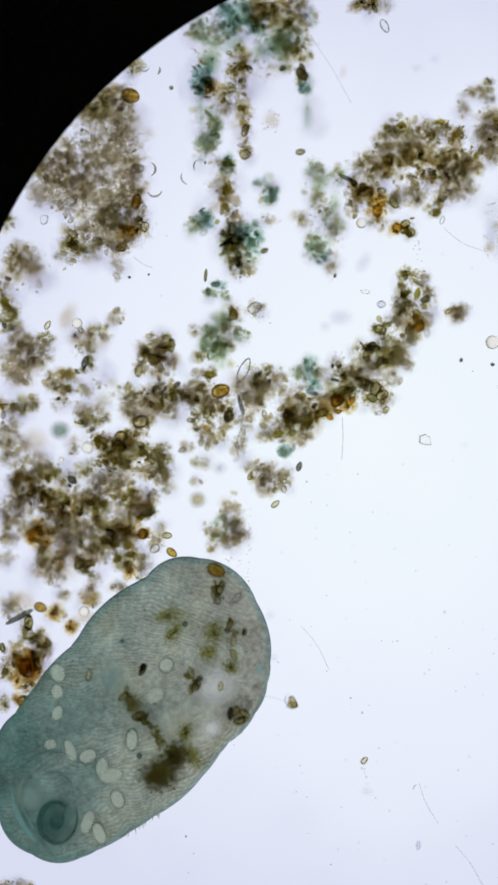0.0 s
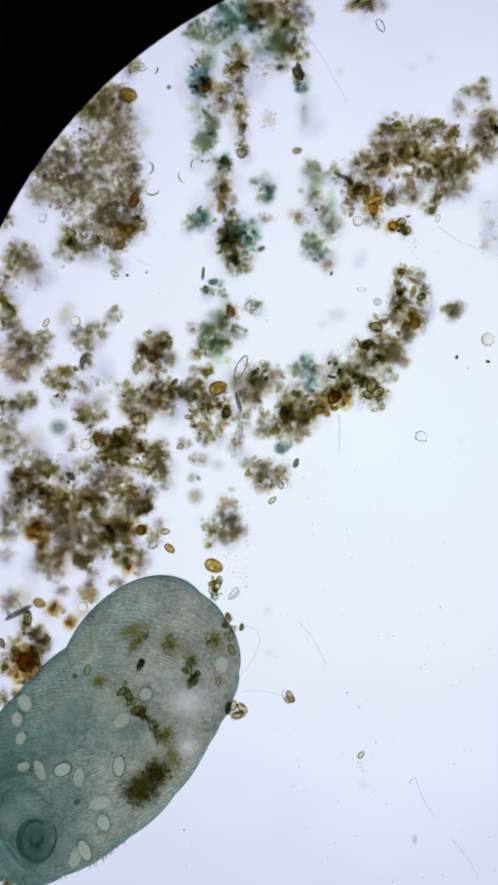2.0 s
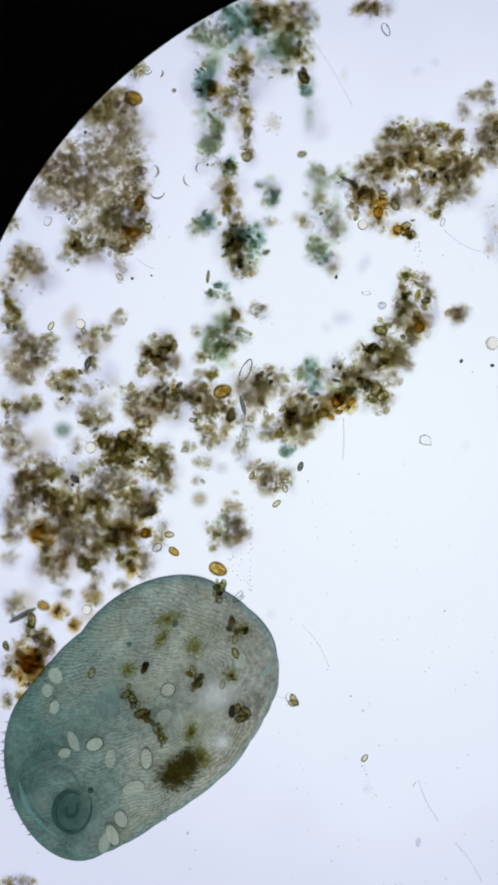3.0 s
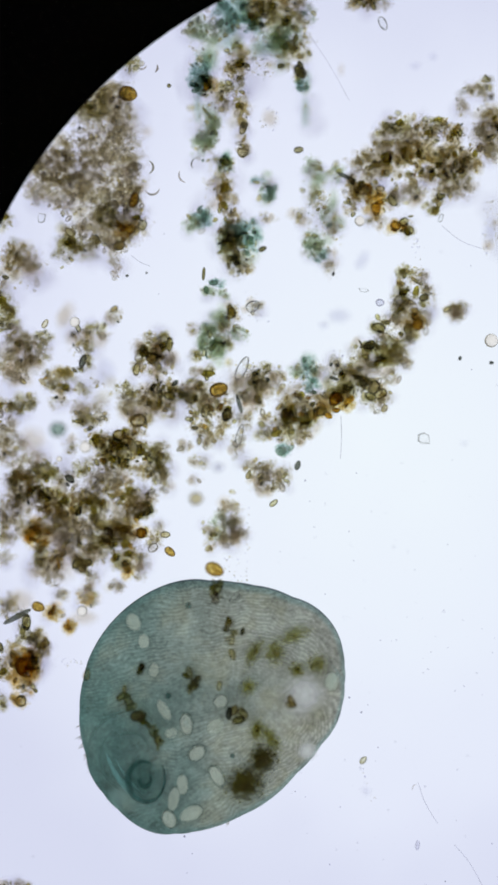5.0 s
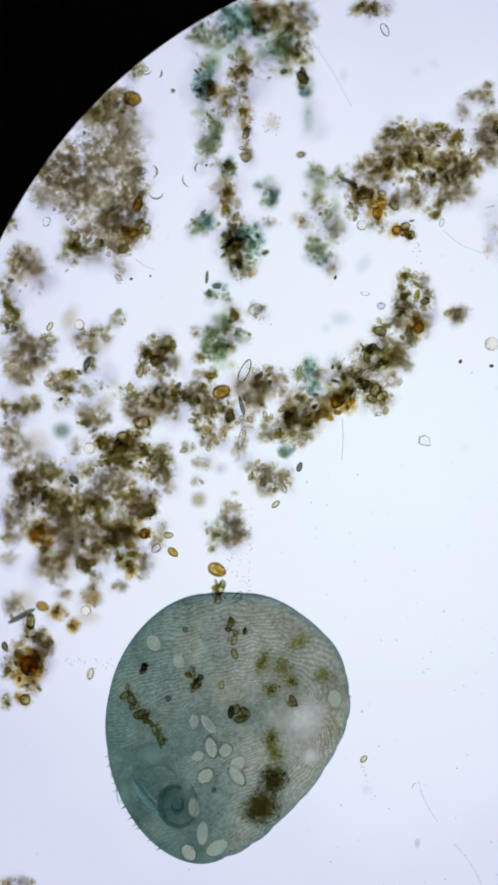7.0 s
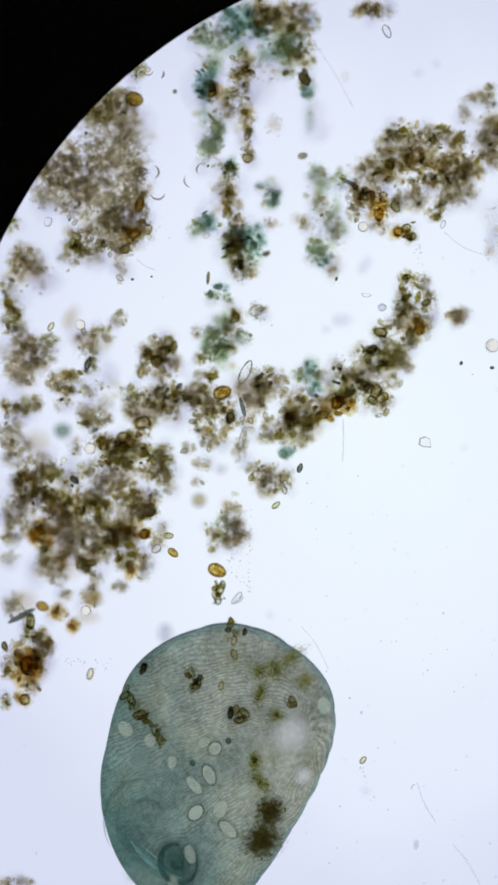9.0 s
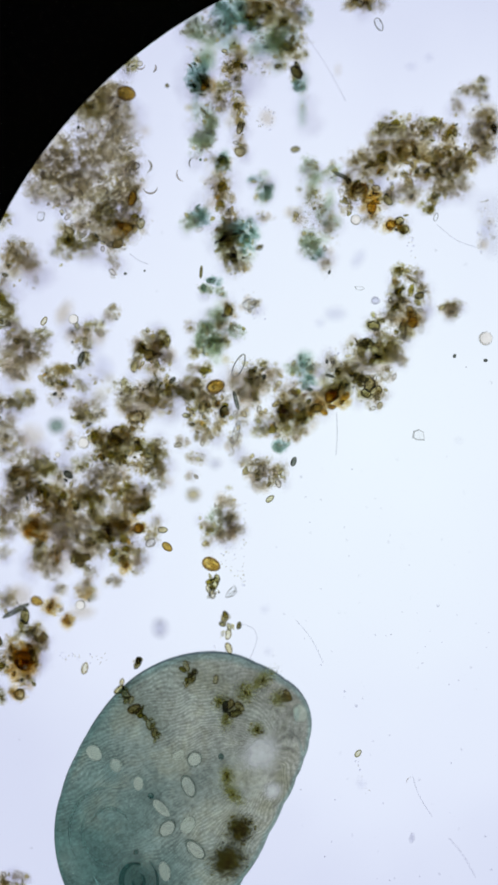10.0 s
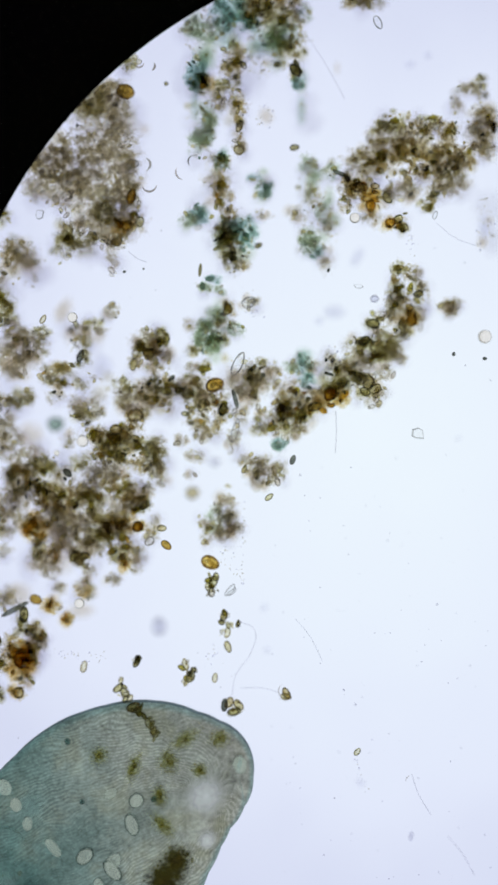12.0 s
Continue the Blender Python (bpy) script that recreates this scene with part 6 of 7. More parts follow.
    walk(LOBES[12], [(0, pose(-0.0590, -0.1036, 0, 0, 0, 276.4)), (0.7, pose(-0.0851, -0.1219, 0, 0, 0, 274.4)), (1.5, pose(-0.1017, -0.1292, 0, 0, 0, 274.5)), (2.2, pose(-0.1001, -0.1190, 0, 0, 0, 272.6)), (2.6, pose(-0.0971, -0.1145, 0, 0, 0, 278.3)), (3, pose(-0.0949, -0.0852, 0, 0, 0, 281.9)), (5, pose(-0.1048, -0.0393, 0, 0, 0, 282.5)), (5.5, pose(-0.1100, -0.0324, 0, 0, 0, 276.6)), (6.5, pose(-0.1044, -0.0199, 0, 0, 0, 274.8)), (7, pose(-0.0984, -0.0100, 0, 0, 0, 271.3)), (9, pose(-0.0773, -0.0211, 0, 0, 0, 264.9)), (9.5, pose(-0.0962, -0.0537, 0, 0, 0, 263.0)), (10, pose(-0.1212, -0.0666, 0, 0, 0, 266.7)), (10.5, pose(-0.1238, -0.0708, 0, 0, 0, 271.5)), (11, pose(-0.1383, -0.0544, 0, 0, 0, 272.3)), (11.5, pose(-0.1538, -0.0453, 0, 0, 0, 278.6)), (12, pose(-0.1706, -0.0310, 0, 0, 0, 277.8))])
    walk(LOBES[13], [(0, pose(-0.0769, -0.1150, 0, 0, 0, 276.8)), (0.7, pose(-0.0850, -0.1160, 0, 0, 0, 285.3)), (1.5, pose(-0.1180, -0.1390, 0, 0, 0, 266.3)), (2.2, pose(-0.0894, -0.1146, 0, 0, 0, 281.5)), (2.6, pose(-0.0939, -0.1131, 0, 0, 0, 290.7)), (3, pose(-0.0819, -0.0936, 0, 0, 0, 298.1)), (5, pose(-0.0957, -0.0764, 0, 0, 0, 288.5)), (5.5, pose(-0.1021, -0.0630, 0, 0, 0, 285.3)), (6.5, pose(-0.0997, -0.0605, 0, 0, 0, 283.3)), (7, pose(-0.0995, -0.0476, 0, 0, 0, 280.4)), (9, pose(-0.0767, -0.0691, 0, 0, 0, 278.0)), (9.5, pose(-0.0900, -0.0819, 0, 0, 0, 279.9)), (10, pose(-0.0863, -0.0935, 0, 0, 0, 285.5)), (10.5, pose(-0.1220, -0.0859, 0, 0, 0, 290.7)), (11, pose(-0.1294, -0.0803, 0, 0, 0, 293.9)), (11.5, pose(-0.1476, -0.0685, 0, 0, 0, 297.9)), (12, pose(-0.1611, -0.0675, 0, 0, 0, 297.0))])
    walk(LOBES[14], [(0, pose(-0.0396, -0.0740, 0, 0, 0, 294.3)), (0.7, pose(-0.0572, -0.0893, 0, 0, 0, 291.5)), (1.5, pose(-0.0676, -0.0964, 0, 0, 0, 290.3)), (2.2, pose(-0.0793, -0.0990, 0, 0, 0, 295.6)), (2.6, pose(-0.0737, -0.0951, 0, 0, 0, 299.6)), (3, pose(-0.0998, -0.1068, 0, 0, 0, 291.0)), (5, pose(-0.0934, -0.0855, 0, 0, 0, 305.1)), (5.5, pose(-0.0855, -0.0837, 0, 0, 0, 297.7)), (6.5, pose(-0.0786, -0.0773, 0, 0, 0, 303.0)), (7, pose(-0.0878, -0.0840, 0, 0, 0, 292.0)), (9, pose(-0.0513, -0.0744, 0, 0, 0, 290.2)), (9.5, pose(-0.0720, -0.0961, 0, 0, 0, 302.0)), (10, pose(-0.0847, -0.1037, 0, 0, 0, 308.5)), (10.5, pose(-0.1027, -0.0998, 0, 0, 0, 317.2)), (11, pose(-0.1202, -0.1019, 0, 0, 0, 314.3)), (11.5, pose(-0.1337, -0.0812, 0, 0, 0, 317.5)), (12, pose(-0.1496, -0.0963, 0, 0, 0, 317.1))])
    walk(LOBES[15], [(0, pose(-0.0390, -0.0962, 0, 0, 0, 358.7)), (0.7, pose(-0.0343, -0.0821, 0, 0, 0, 361.2)), (1.5, pose(-0.0660, -0.1345, 0, 0, 0, 375.2)), (2.2, pose(-0.0539, -0.1193, 0, 0, 0, 371.1)), (2.6, pose(-0.0400, -0.0581, 0, 0, 0, 322.1)), (3, pose(-0.0547, -0.0837, 0, 0, 0, 340.0)), (5, pose(-0.0681, -0.0895, 0, 0, 0, 323.5)), (5.5, pose(-0.0737, -0.0852, 0, 0, 0, 313.0)), (6.5, pose(-0.0596, -0.0895, 0, 0, 0, 316.6)), (7, pose(-0.0723, -0.0841, 0, 0, 0, 306.2)), (9, pose(-0.0478, -0.0776, 0, 0, 0, 304.7)), (9.5, pose(-0.0644, -0.0981, 0, 0, 0, 317.2)), (10, pose(-0.0761, -0.1034, 0, 0, 0, 329.5)), (10.5, pose(-0.0902, -0.1129, 0, 0, 0, 337.3)), (11, pose(-0.1094, -0.1169, 0, 0, 0, 331.9)), (11.5, pose(-0.1142, -0.1075, 0, 0, 0, 333.9)), (12, pose(-0.1254, -0.1125, 0, 0, 0, 329.9))])
    walk(LOBES[16], [(0, pose(-0.0275, -0.1193, 0, 0, 0, 386.0)), (0.7, pose(-0.0409, -0.1314, 0, 0, 0, 391.1)), (1.5, pose(-0.0716, -0.1604, 0, 0, 0, 404.7)), (2.2, pose(-0.0587, -0.1398, 0, 0, 0, 384.8)), (2.6, pose(-0.0476, -0.1111, 0, 0, 0, 381.8)), (3, pose(-0.0381, -0.1046, 0, 0, 0, 376.2)), (5, pose(-0.0463, -0.1098, 0, 0, 0, 353.5)), (5.5, pose(-0.0512, -0.0962, 0, 0, 0, 336.4)), (6.5, pose(-0.0469, -0.0975, 0, 0, 0, 337.7)), (7, pose(-0.0621, -0.0867, 0, 0, 0, 324.2)), (9, pose(-0.0359, -0.0693, 0, 0, 0, 332.4)), (9.5, pose(-0.0507, -0.0919, 0, 0, 0, 341.1)), (10, pose(-0.0648, -0.1056, 0, 0, 0, 346.6)), (10.5, pose(-0.0795, -0.1232, 0, 0, 0, 354.9)), (11, pose(-0.0837, -0.1230, 0, 0, 0, 348.4)), (11.5, pose(-0.0791, -0.1168, 0, 0, 0, 348.6)), (12, pose(-0.0958, -0.1182, 0, 0, 0, 347.1))])
    walk(LOBES[17], [(0, pose(-0.0333, -0.1339, 0, 0, 0, 402.8)), (0.7, pose(-0.0410, -0.1377, 0, 0, 0, 409.5)), (1.5, pose(-0.0711, -0.1472, 0, 0, 0, 401.4)), (2.2, pose(-0.0673, -0.1431, 0, 0, 0, 401.2)), (2.6, pose(-0.0435, -0.1155, 0, 0, 0, 400.3)), (3, pose(-0.0265, -0.1165, 0, 0, 0, 402.3)), (5, pose(-0.0291, -0.1021, 0, 0, 0, 376.7)), (5.5, pose(-0.0257, -0.1066, 0, 0, 0, 362.7)), (6.5, pose(-0.0360, -0.0999, 0, 0, 0, 361.9)), (7, pose(-0.0364, -0.0902, 0, 0, 0, 358.9)), (9, pose(-0.0163, -0.0765, 0, 0, 0, 358.2)), (9.5, pose(-0.0411, -0.0948, 0, 0, 0, 365.8)), (10, pose(-0.0477, -0.1189, 0, 0, 0, 373.7)), (10.5, pose(-0.0586, -0.1241, 0, 0, 0, 373.6)), (11, pose(-0.0546, -0.1226, 0, 0, 0, 369.3)), (11.5, pose(-0.0523, -0.1180, 0, 0, 0, 366.8)), (12, pose(-0.0618, -0.1251, 0, 0, 0, 365.8))])
    walk(LOBES[18], [(0, pose(-0.0112, -0.1118, 0, 0, 0, 404.1)), (0.7, pose(-0.0268, -0.1095, 0, 0, 0, 407.0)), (1.5, pose(-0.0262, -0.1212, 0, 0, 0, 403.7)), (2.2, pose(-0.0403, -0.1298, 0, 0, 0, 408.9)), (2.6, pose(-0.0286, -0.1216, 0, 0, 0, 407.6)), (3, pose(-0.0205, -0.0981, 0, 0, 0, 400.4)), (5, pose(-0.0093, -0.1114, 0, 0, 0, 383.8)), (5.5, pose(-0.0139, -0.1097, 0, 0, 0, 379.0)), (6.5, pose(-0.0035, -0.1091, 0, 0, 0, 381.1)), (7, pose(-0.0283, -0.0869, 0, 0, 0, 376.9)), (9, pose(-0.0085, -0.0964, 0, 0, 0, 379.7)), (9.5, pose(-0.0192, -0.1134, 0, 0, 0, 386.5)), (10, pose(-0.0298, -0.1204, 0, 0, 0, 393.1)), (10.5, pose(-0.0310, -0.1196, 0, 0, 0, 390.2)), (11, pose(-0.0300, -0.1136, 0, 0, 0, 386.9)), (11.5, pose(-0.0225, -0.1108, 0, 0, 0, 384.2)), (12, pose(-0.0318, -0.1211, 0, 0, 0, 378.1))])
    walk(LOBES[19], [(0, pose(0.0401, -0.0624, 0, 0, 0, 406.4)), (0.7, pose(0.0254, -0.0629, 0, 0, 0, 406.2)), (1.5, pose(0.0193, -0.0696, 0, 0, 0, 405.9)), (2.2, pose(0.0222, -0.0684, 0, 0, 0, 409.1)), (2.6, pose(0.0244, -0.0637, 0, 0, 0, 409.1)), (3, pose(0.0289, -0.0653, 0, 0, 0, 400.1)), (5, pose(0.0286, -0.0891, 0, 0, 0, 391.8)), (5.5, pose(-0.0030, -0.1103, 0, 0, 0, 390.5)), (6.5, pose(0.0026, -0.1043, 0, 0, 0, 400.9)), (7, pose(0.0010, -0.0963, 0, 0, 0, 391.4)), (9, pose(-0.0065, -0.0939, 0, 0, 0, 393.5)), (9.5, pose(-0.0058, -0.1092, 0, 0, 0, 400.9)), (10, pose(-0.0053, -0.0964, 0, 0, 0, 401.9)), (10.5, pose(0.0034, -0.0930, 0, 0, 0, 403.0)), (11, pose(-0.0009, -0.0994, 0, 0, 0, 401.0)), (11.5, pose(0.0003, -0.0977, 0, 0, 0, 399.7)), (12, pose(-0.0040, -0.0998, 0, 0, 0, 396.0))])
    walk(LOBES[20], [(0, pose(0.0627, -0.0267, 0, 0, 0, 412.9)), (0.7, pose(0.0554, -0.0260, 0, 0, 0, 412.2)), (1.5, pose(0.0548, -0.0248, 0, 0, 0, 410.4)), (2.2, pose(0.0496, -0.0189, 0, 0, 0, 411.8)), (2.6, pose(0.0548, -0.0256, 0, 0, 0, 414.3)), (3, pose(0.0675, -0.0279, 0, 0, 0, 409.0)), (5, pose(0.0559, -0.0703, 0, 0, 0, 406.2)), (5.5, pose(0.0445, -0.0709, 0, 0, 0, 400.2)), (6.5, pose(0.0441, -0.0753, 0, 0, 0, 403.9)), (7, pose(0.0283, -0.0758, 0, 0, 0, 401.2)), (9, pose(0.0144, -0.0912, 0, 0, 0, 407.7)), (9.5, pose(0.0331, -0.0695, 0, 0, 0, 412.1)), (10, pose(0.0333, -0.0643, 0, 0, 0, 408.6)), (10.5, pose(0.0460, -0.0467, 0, 0, 0, 412.4)), (11, pose(0.0411, -0.0544, 0, 0, 0, 407.6)), (11.5, pose(0.0425, -0.0582, 0, 0, 0, 410.5)), (12, pose(0.0370, -0.0676, 0, 0, 0, 410.6))])
    walk(LOBES[21], [(0, pose(0.0987, 0.0238, 0, 0, 0, 422.0)), (0.7, pose(0.0901, 0.0211, 0, 0, 0, 422.0)), (1.5, pose(0.0896, 0.0223, 0, 0, 0, 421.8)), (2.2, pose(0.0798, 0.0211, 0, 0, 0, 423.5)), (2.6, pose(0.0870, 0.0196, 0, 0, 0, 421.1)), (3, pose(0.1043, 0.0046, 0, 0, 0, 420.8)), (5, pose(0.1018, -0.0327, 0, 0, 0, 412.1)), (5.5, pose(0.0861, -0.0399, 0, 0, 0, 405.9)), (6.5, pose(0.0881, -0.0443, 0, 0, 0, 406.0)), (7, pose(0.0683, -0.0506, 0, 0, 0, 407.7)), (9, pose(0.0758, -0.0387, 0, 0, 0, 409.8)), (9.5, pose(0.0738, -0.0360, 0, 0, 0, 413.4)), (10, pose(0.0844, -0.0149, 0, 0, 0, 413.2)), (10.5, pose(0.0871, -0.0097, 0, 0, 0, 413.7)), (11, pose(0.0802, -0.0204, 0, 0, 0, 412.3)), (11.5, pose(0.0836, -0.0173, 0, 0, 0, 415.8)), (12, pose(0.0790, -0.0212, 0, 0, 0, 412.6))])
    walk(LOBES[22], [(0, pose(0.1391, 0.0686, 0, 0, 0, 428.0)), (0.7, pose(0.1189, 0.0665, 0, 0, 0, 428.6)), (1.5, pose(0.1182, 0.0665, 0, 0, 0, 429.8)), (2.2, pose(0.1065, 0.0684, 0, 0, 0, 430.4)), (2.6, pose(0.1150, 0.0678, 0, 0, 0, 424.3)), (3, pose(0.1325, 0.0450, 0, 0, 0, 422.8)), (5, pose(0.1375, 0.0016, 0, 0, 0, 419.2)), (5.5, pose(0.1196, -0.0150, 0, 0, 0, 414.3)), (6.5, pose(0.1195, -0.0132, 0, 0, 0, 414.4)), (7, pose(0.1041, -0.0181, 0, 0, 0, 413.6)), (9, pose(0.1127, -0.0093, 0, 0, 0, 412.7)), (9.5, pose(0.1133, 0.0035, 0, 0, 0, 411.9)), (10, pose(0.1228, 0.0185, 0, 0, 0, 412.3)), (10.5, pose(0.1272, 0.0318, 0, 0, 0, 412.2)), (11, pose(0.1161, 0.0158, 0, 0, 0, 415.5)), (11.5, pose(0.1196, 0.0220, 0, 0, 0, 413.4)), (12, pose(0.1150, 0.0164, 0, 0, 0, 416.5))])
    walk(LOBES[23], [(0, pose(0.1557, 0.0937, 0, 0, 0, 439.8)), (0.7, pose(0.1454, 0.1066, 0, 0, 0, 437.2)), (1.5, pose(0.1363, 0.0992, 0, 0, 0, 440.8)), (2.2, pose(0.1286, 0.1073, 0, 0, 0, 435.7)), (2.6, pose(0.1407, 0.1038, 0, 0, 0, 434.6)), (3, pose(0.1505, 0.0755, 0, 0, 0, 437.2)), (5, pose(0.1503, 0.0246, 0, 0, 0, 437.6)), (5.5, pose(0.1417, 0.0059, 0, 0, 0, 430.7)), (6.5, pose(0.1369, 0.0094, 0, 0, 0, 433.1)), (7, pose(0.1266, 0.0064, 0, 0, 0, 425.9)), (9, pose(0.1409, 0.0188, 0, 0, 0, 420.1)), (9.5, pose(0.1419, 0.0309, 0, 0, 0, 418.6)), (10, pose(0.1504, 0.0463, 0, 0, 0, 420.5)), (10.5, pose(0.1581, 0.0650, 0, 0, 0, 415.6)), (11, pose(0.1475, 0.0463, 0, 0, 0, 418.8)), (11.5, pose(0.1559, 0.0550, 0, 0, 0, 417.2)), (12, pose(0.1524, 0.0502, 0, 0, 0, 417.1))])
    walk(LOBES[24], [(0, pose(0.0178, 0.0108, 0, 0, 0, 0.0)), (0.7, pose(0.0114, 0.0047, 0, 0, 0, 0.0)), (1.5, pose(-0.0026, -0.0021, 0, 0, 0, 0.0)), (2.2, pose(-0.0056, 0.0048, 0, 0, 0, 0.0)), (2.6, pose(0.0022, 0.0104, 0, 0, 0, 0.0)), (3, pose(0.0066, 0.0047, 0, 0, 0, 0.0)), (5, pose(-0.0027, -0.0050, 0, 0, 0, 0.0)), (5.5, pose(0.0003, -0.0006, 0, 0, 0, 0.0)), (6.5, pose(-0.0028, 0.0019, 0, 0, 0, 0.0)), (7, pose(-0.0075, 0.0065, 0, 0, 0, 0.0)), (9, pose(0.0186, 0.0143, 0, 0, 0, 0.0)), (9.5, pose(0.0106, 0.0005, 0, 0, 0, 0.0)), (10, pose(0.0016, -0.0010, 0, 0, 0, 0.0)), (10.5, pose(-0.0056, 0.0004, 0, 0, 0, 0.0)), (11, pose(-0.0106, -0.0006, 0, 0, 0, 0.0)), (11.5, pose(-0.0174, 0.0045, 0, 0, 0, 0.0)), (12, pose(-0.0256, 0.0021, 0, 0, 0, 0.0))])
    walk(INNER[0], [(0, pose(-0.1183, 0.0549, 0.0340, 0, 0, 119)), (1.5, pose(-0.1360, 0.0379, 0.0340, 0, 0, 119)), (3, pose(-0.1448, 0.0584, 0.0340, 0, 0, 119)), (5, pose(-0.1328, 0.1366, 0.0340, 0, 0, 119)), (7, pose(-0.1159, 0.1576, 0.0340, 0, 0, 119)), (9.5, pose(-0.1167, 0.1055, 0.0340, 0, 0, 119)), (11, pose(-0.1575, 0.1088, 0.0340, 0, 0, 119)), (12, pose(-0.1772, 0.1117, 0.0340, 0, 0, 119))])
    walk(INNER[1], [(0, pose(-0.1125, 0.0227, 0.0340, 0, 0, 98)), (1.5, pose(-0.1434, 0.0060, 0.0340, 0, 0, 98)), (3, pose(-0.1547, 0.0315, 0.0340, 0, 0, 98)), (5, pose(-0.1139, 0.1045, 0.0340, 0, 0, 98)), (7, pose(-0.0752, 0.1227, 0.0340, 0, 0, 98)), (9.5, pose(-0.0817, 0.0777, 0.0340, 0, 0, 98)), (11, pose(-0.1303, 0.0786, 0.0340, 0, 0, 98)), (12, pose(-0.1616, 0.0793, 0.0340, 0, 0, 98))])
    walk(INNER[2], [(0, pose(-0.1049, -0.0133, 0.0340, 0, 0, 81)), (1.5, pose(-0.1343, -0.0269, 0.0340, 0, 0, 81)), (3, pose(-0.1381, 0.0038, 0.0340, 0, 0, 81)), (5, pose(-0.0954, 0.0556, 0.0340, 0, 0, 81)), (7, pose(-0.0556, 0.0161, 0.0340, 0, 0, 81)), (9.5, pose(-0.0488, 0.0400, 0.0340, 0, 0, 81)), (11, pose(-0.1126, 0.0348, 0.0340, 0, 0, 81)), (12, pose(-0.1464, 0.0438, 0.0340, 0, 0, 81))])
    walk(INNER[3], [(0, pose(-0.0692, -0.0717, 0.0340, 0, 0, 122)), (1.5, pose(-0.0917, -0.0761, 0.0340, 0, 0, 122)), (3, pose(-0.0961, -0.0503, 0.0340, 0, 0, 122)), (5, pose(-0.0753, -0.0130, 0.0340, 0, 0, 122)), (7, pose(-0.0310, 0.0094, 0.0340, 0, 0, 122)), (9.5, pose(-0.0189, -0.0123, 0.0340, 0, 0, 122)), (11, pose(-0.0801, -0.0115, 0.0340, 0, 0, 122)), (12, pose(-0.1077, -0.0040, 0.0340, 0, 0, 122))])
    walk(INNER[4], [(0, pose(-0.0380, -0.0752, 0.0340, 0, 0, 36)), (1.5, pose(-0.0530, -0.0710, 0.0340, 0, 0, 36)), (3, pose(-0.0588, -0.0495, 0.0340, 0, 0, 36)), (5, pose(-0.0165, -0.0853, 0.0340, 0, 0, 36)), (7, pose(-0.0422, -0.0800, 0.0340, 0, 0, 36)), (9.5, pose(-0.0243, -0.0520, 0.0340, 0, 0, 36)), (11, pose(-0.0417, -0.0417, 0.0340, 0, 0, 36)), (12, pose(-0.0554, -0.0265, 0.0340, 0, 0, 36))])
    walk(INNER[5], [(0, pose(-0.0096, -0.0895, 0.0340, 0, 0, 93)), (1.5, pose(-0.0236, -0.0758, 0.0340, 0, 0, 93)), (3, pose(-0.0272, -0.0698, 0.0340, 0, 0, 93)), (5, pose(-0.0395, -0.1405, 0.0340, 0, 0, 93)), (7, pose(-0.0660, -0.1335, 0.0340, 0, 0, 93)), (9.5, pose(-0.0476, -0.1237, 0.0340, 0, 0, 93)), (11, pose(-0.0465, -0.1089, 0.0340, 0, 0, 93)), (12, pose(-0.0383, -0.0845, 0.0340, 0, 0, 93))])
    walk(INNER[6], [(0, pose(0.0088, -0.0998, 0.0340, 0, 0, 28)), (1.5, pose(0.0161, -0.1093, 0.0340, 0, 0, 28)), (3, pose(0.0204, -0.1139, 0.0340, 0, 0, 28)), (5, pose(-0.0230, -0.1895, 0.0340, 0, 0, 28)), (7, pose(-0.0310, -0.2061, 0.0340, 0, 0, 28)), (9.5, pose(-0.0848, -0.2028, 0.0340, 0, 0, 28)), (11, pose(-0.1224, -0.1362, 0.0340, 0, 0, 28)), (12, pose(-0.1033, -0.1157, 0.0340, 0, 0, 28))])
    walk(INNER[7], [(0, pose(0.0279, -0.1374, 0.0340, 0, 0, 120)), (1.5, pose(0.0333, -0.1366, 0.0340, 0, 0, 120)), (3, pose(0.0071, -0.1707, 0.0340, 0, 0, 120)), (5, pose(-0.0603, -0.2006, 0.0340, 0, 0, 120)), (7, pose(-0.0804, -0.2107, 0.0340, 0, 0, 120)), (9.5, pose(-0.1414, -0.1806, 0.0340, 0, 0, 120)), (11, pose(-0.1618, -0.1292, 0.0340, 0, 0, 120)), (12, pose(-0.1428, -0.1101, 0.0340, 0, 0, 120))])
    walk(INNER[8], [(0, pose(0.0091, -0.2022, 0.0340, 0, 0, 123)), (1.5, pose(0.0092, -0.1939, 0.0340, 0, 0, 123)), (3, pose(-0.0033, -0.2007, 0.0340, 0, 0, 123)), (5, pose(0.0194, -0.1237, 0.0340, 0, 0, 123)), (7, pose(0.0126, -0.0839, 0.0340, 0, 0, 123)), (9.5, pose(0.0243, -0.0981, 0.0340, 0, 0, 123)), (11, pose(-0.0187, -0.0783, 0.0340, 0, 0, 123)), (12, pose(-0.0114, -0.0580, 0.0340, 0, 0, 123))])
    walk(INNER[9], [(0, pose(-0.0144, -0.1869, 0.0340, 0, 0, 82)), (1.5, pose(-0.0071, -0.2051, 0.0340, 0, 0, 82)), (3, pose(-0.0143, -0.2146, 0.0340, 0, 0, 82)), (5, pose(-0.0535, -0.1657, 0.0340, 0, 0, 82)), (7, pose(-0.0542, -0.1794, 0.0340, 0, 0, 82)), (9.5, pose(-0.0981, -0.1693, 0.0340, 0, 0, 82)), (11, pose(-0.1027, -0.1397, 0.0340, 0, 0, 82)), (12, pose(-0.0849, -0.1284, 0.0340, 0, 0, 82))])
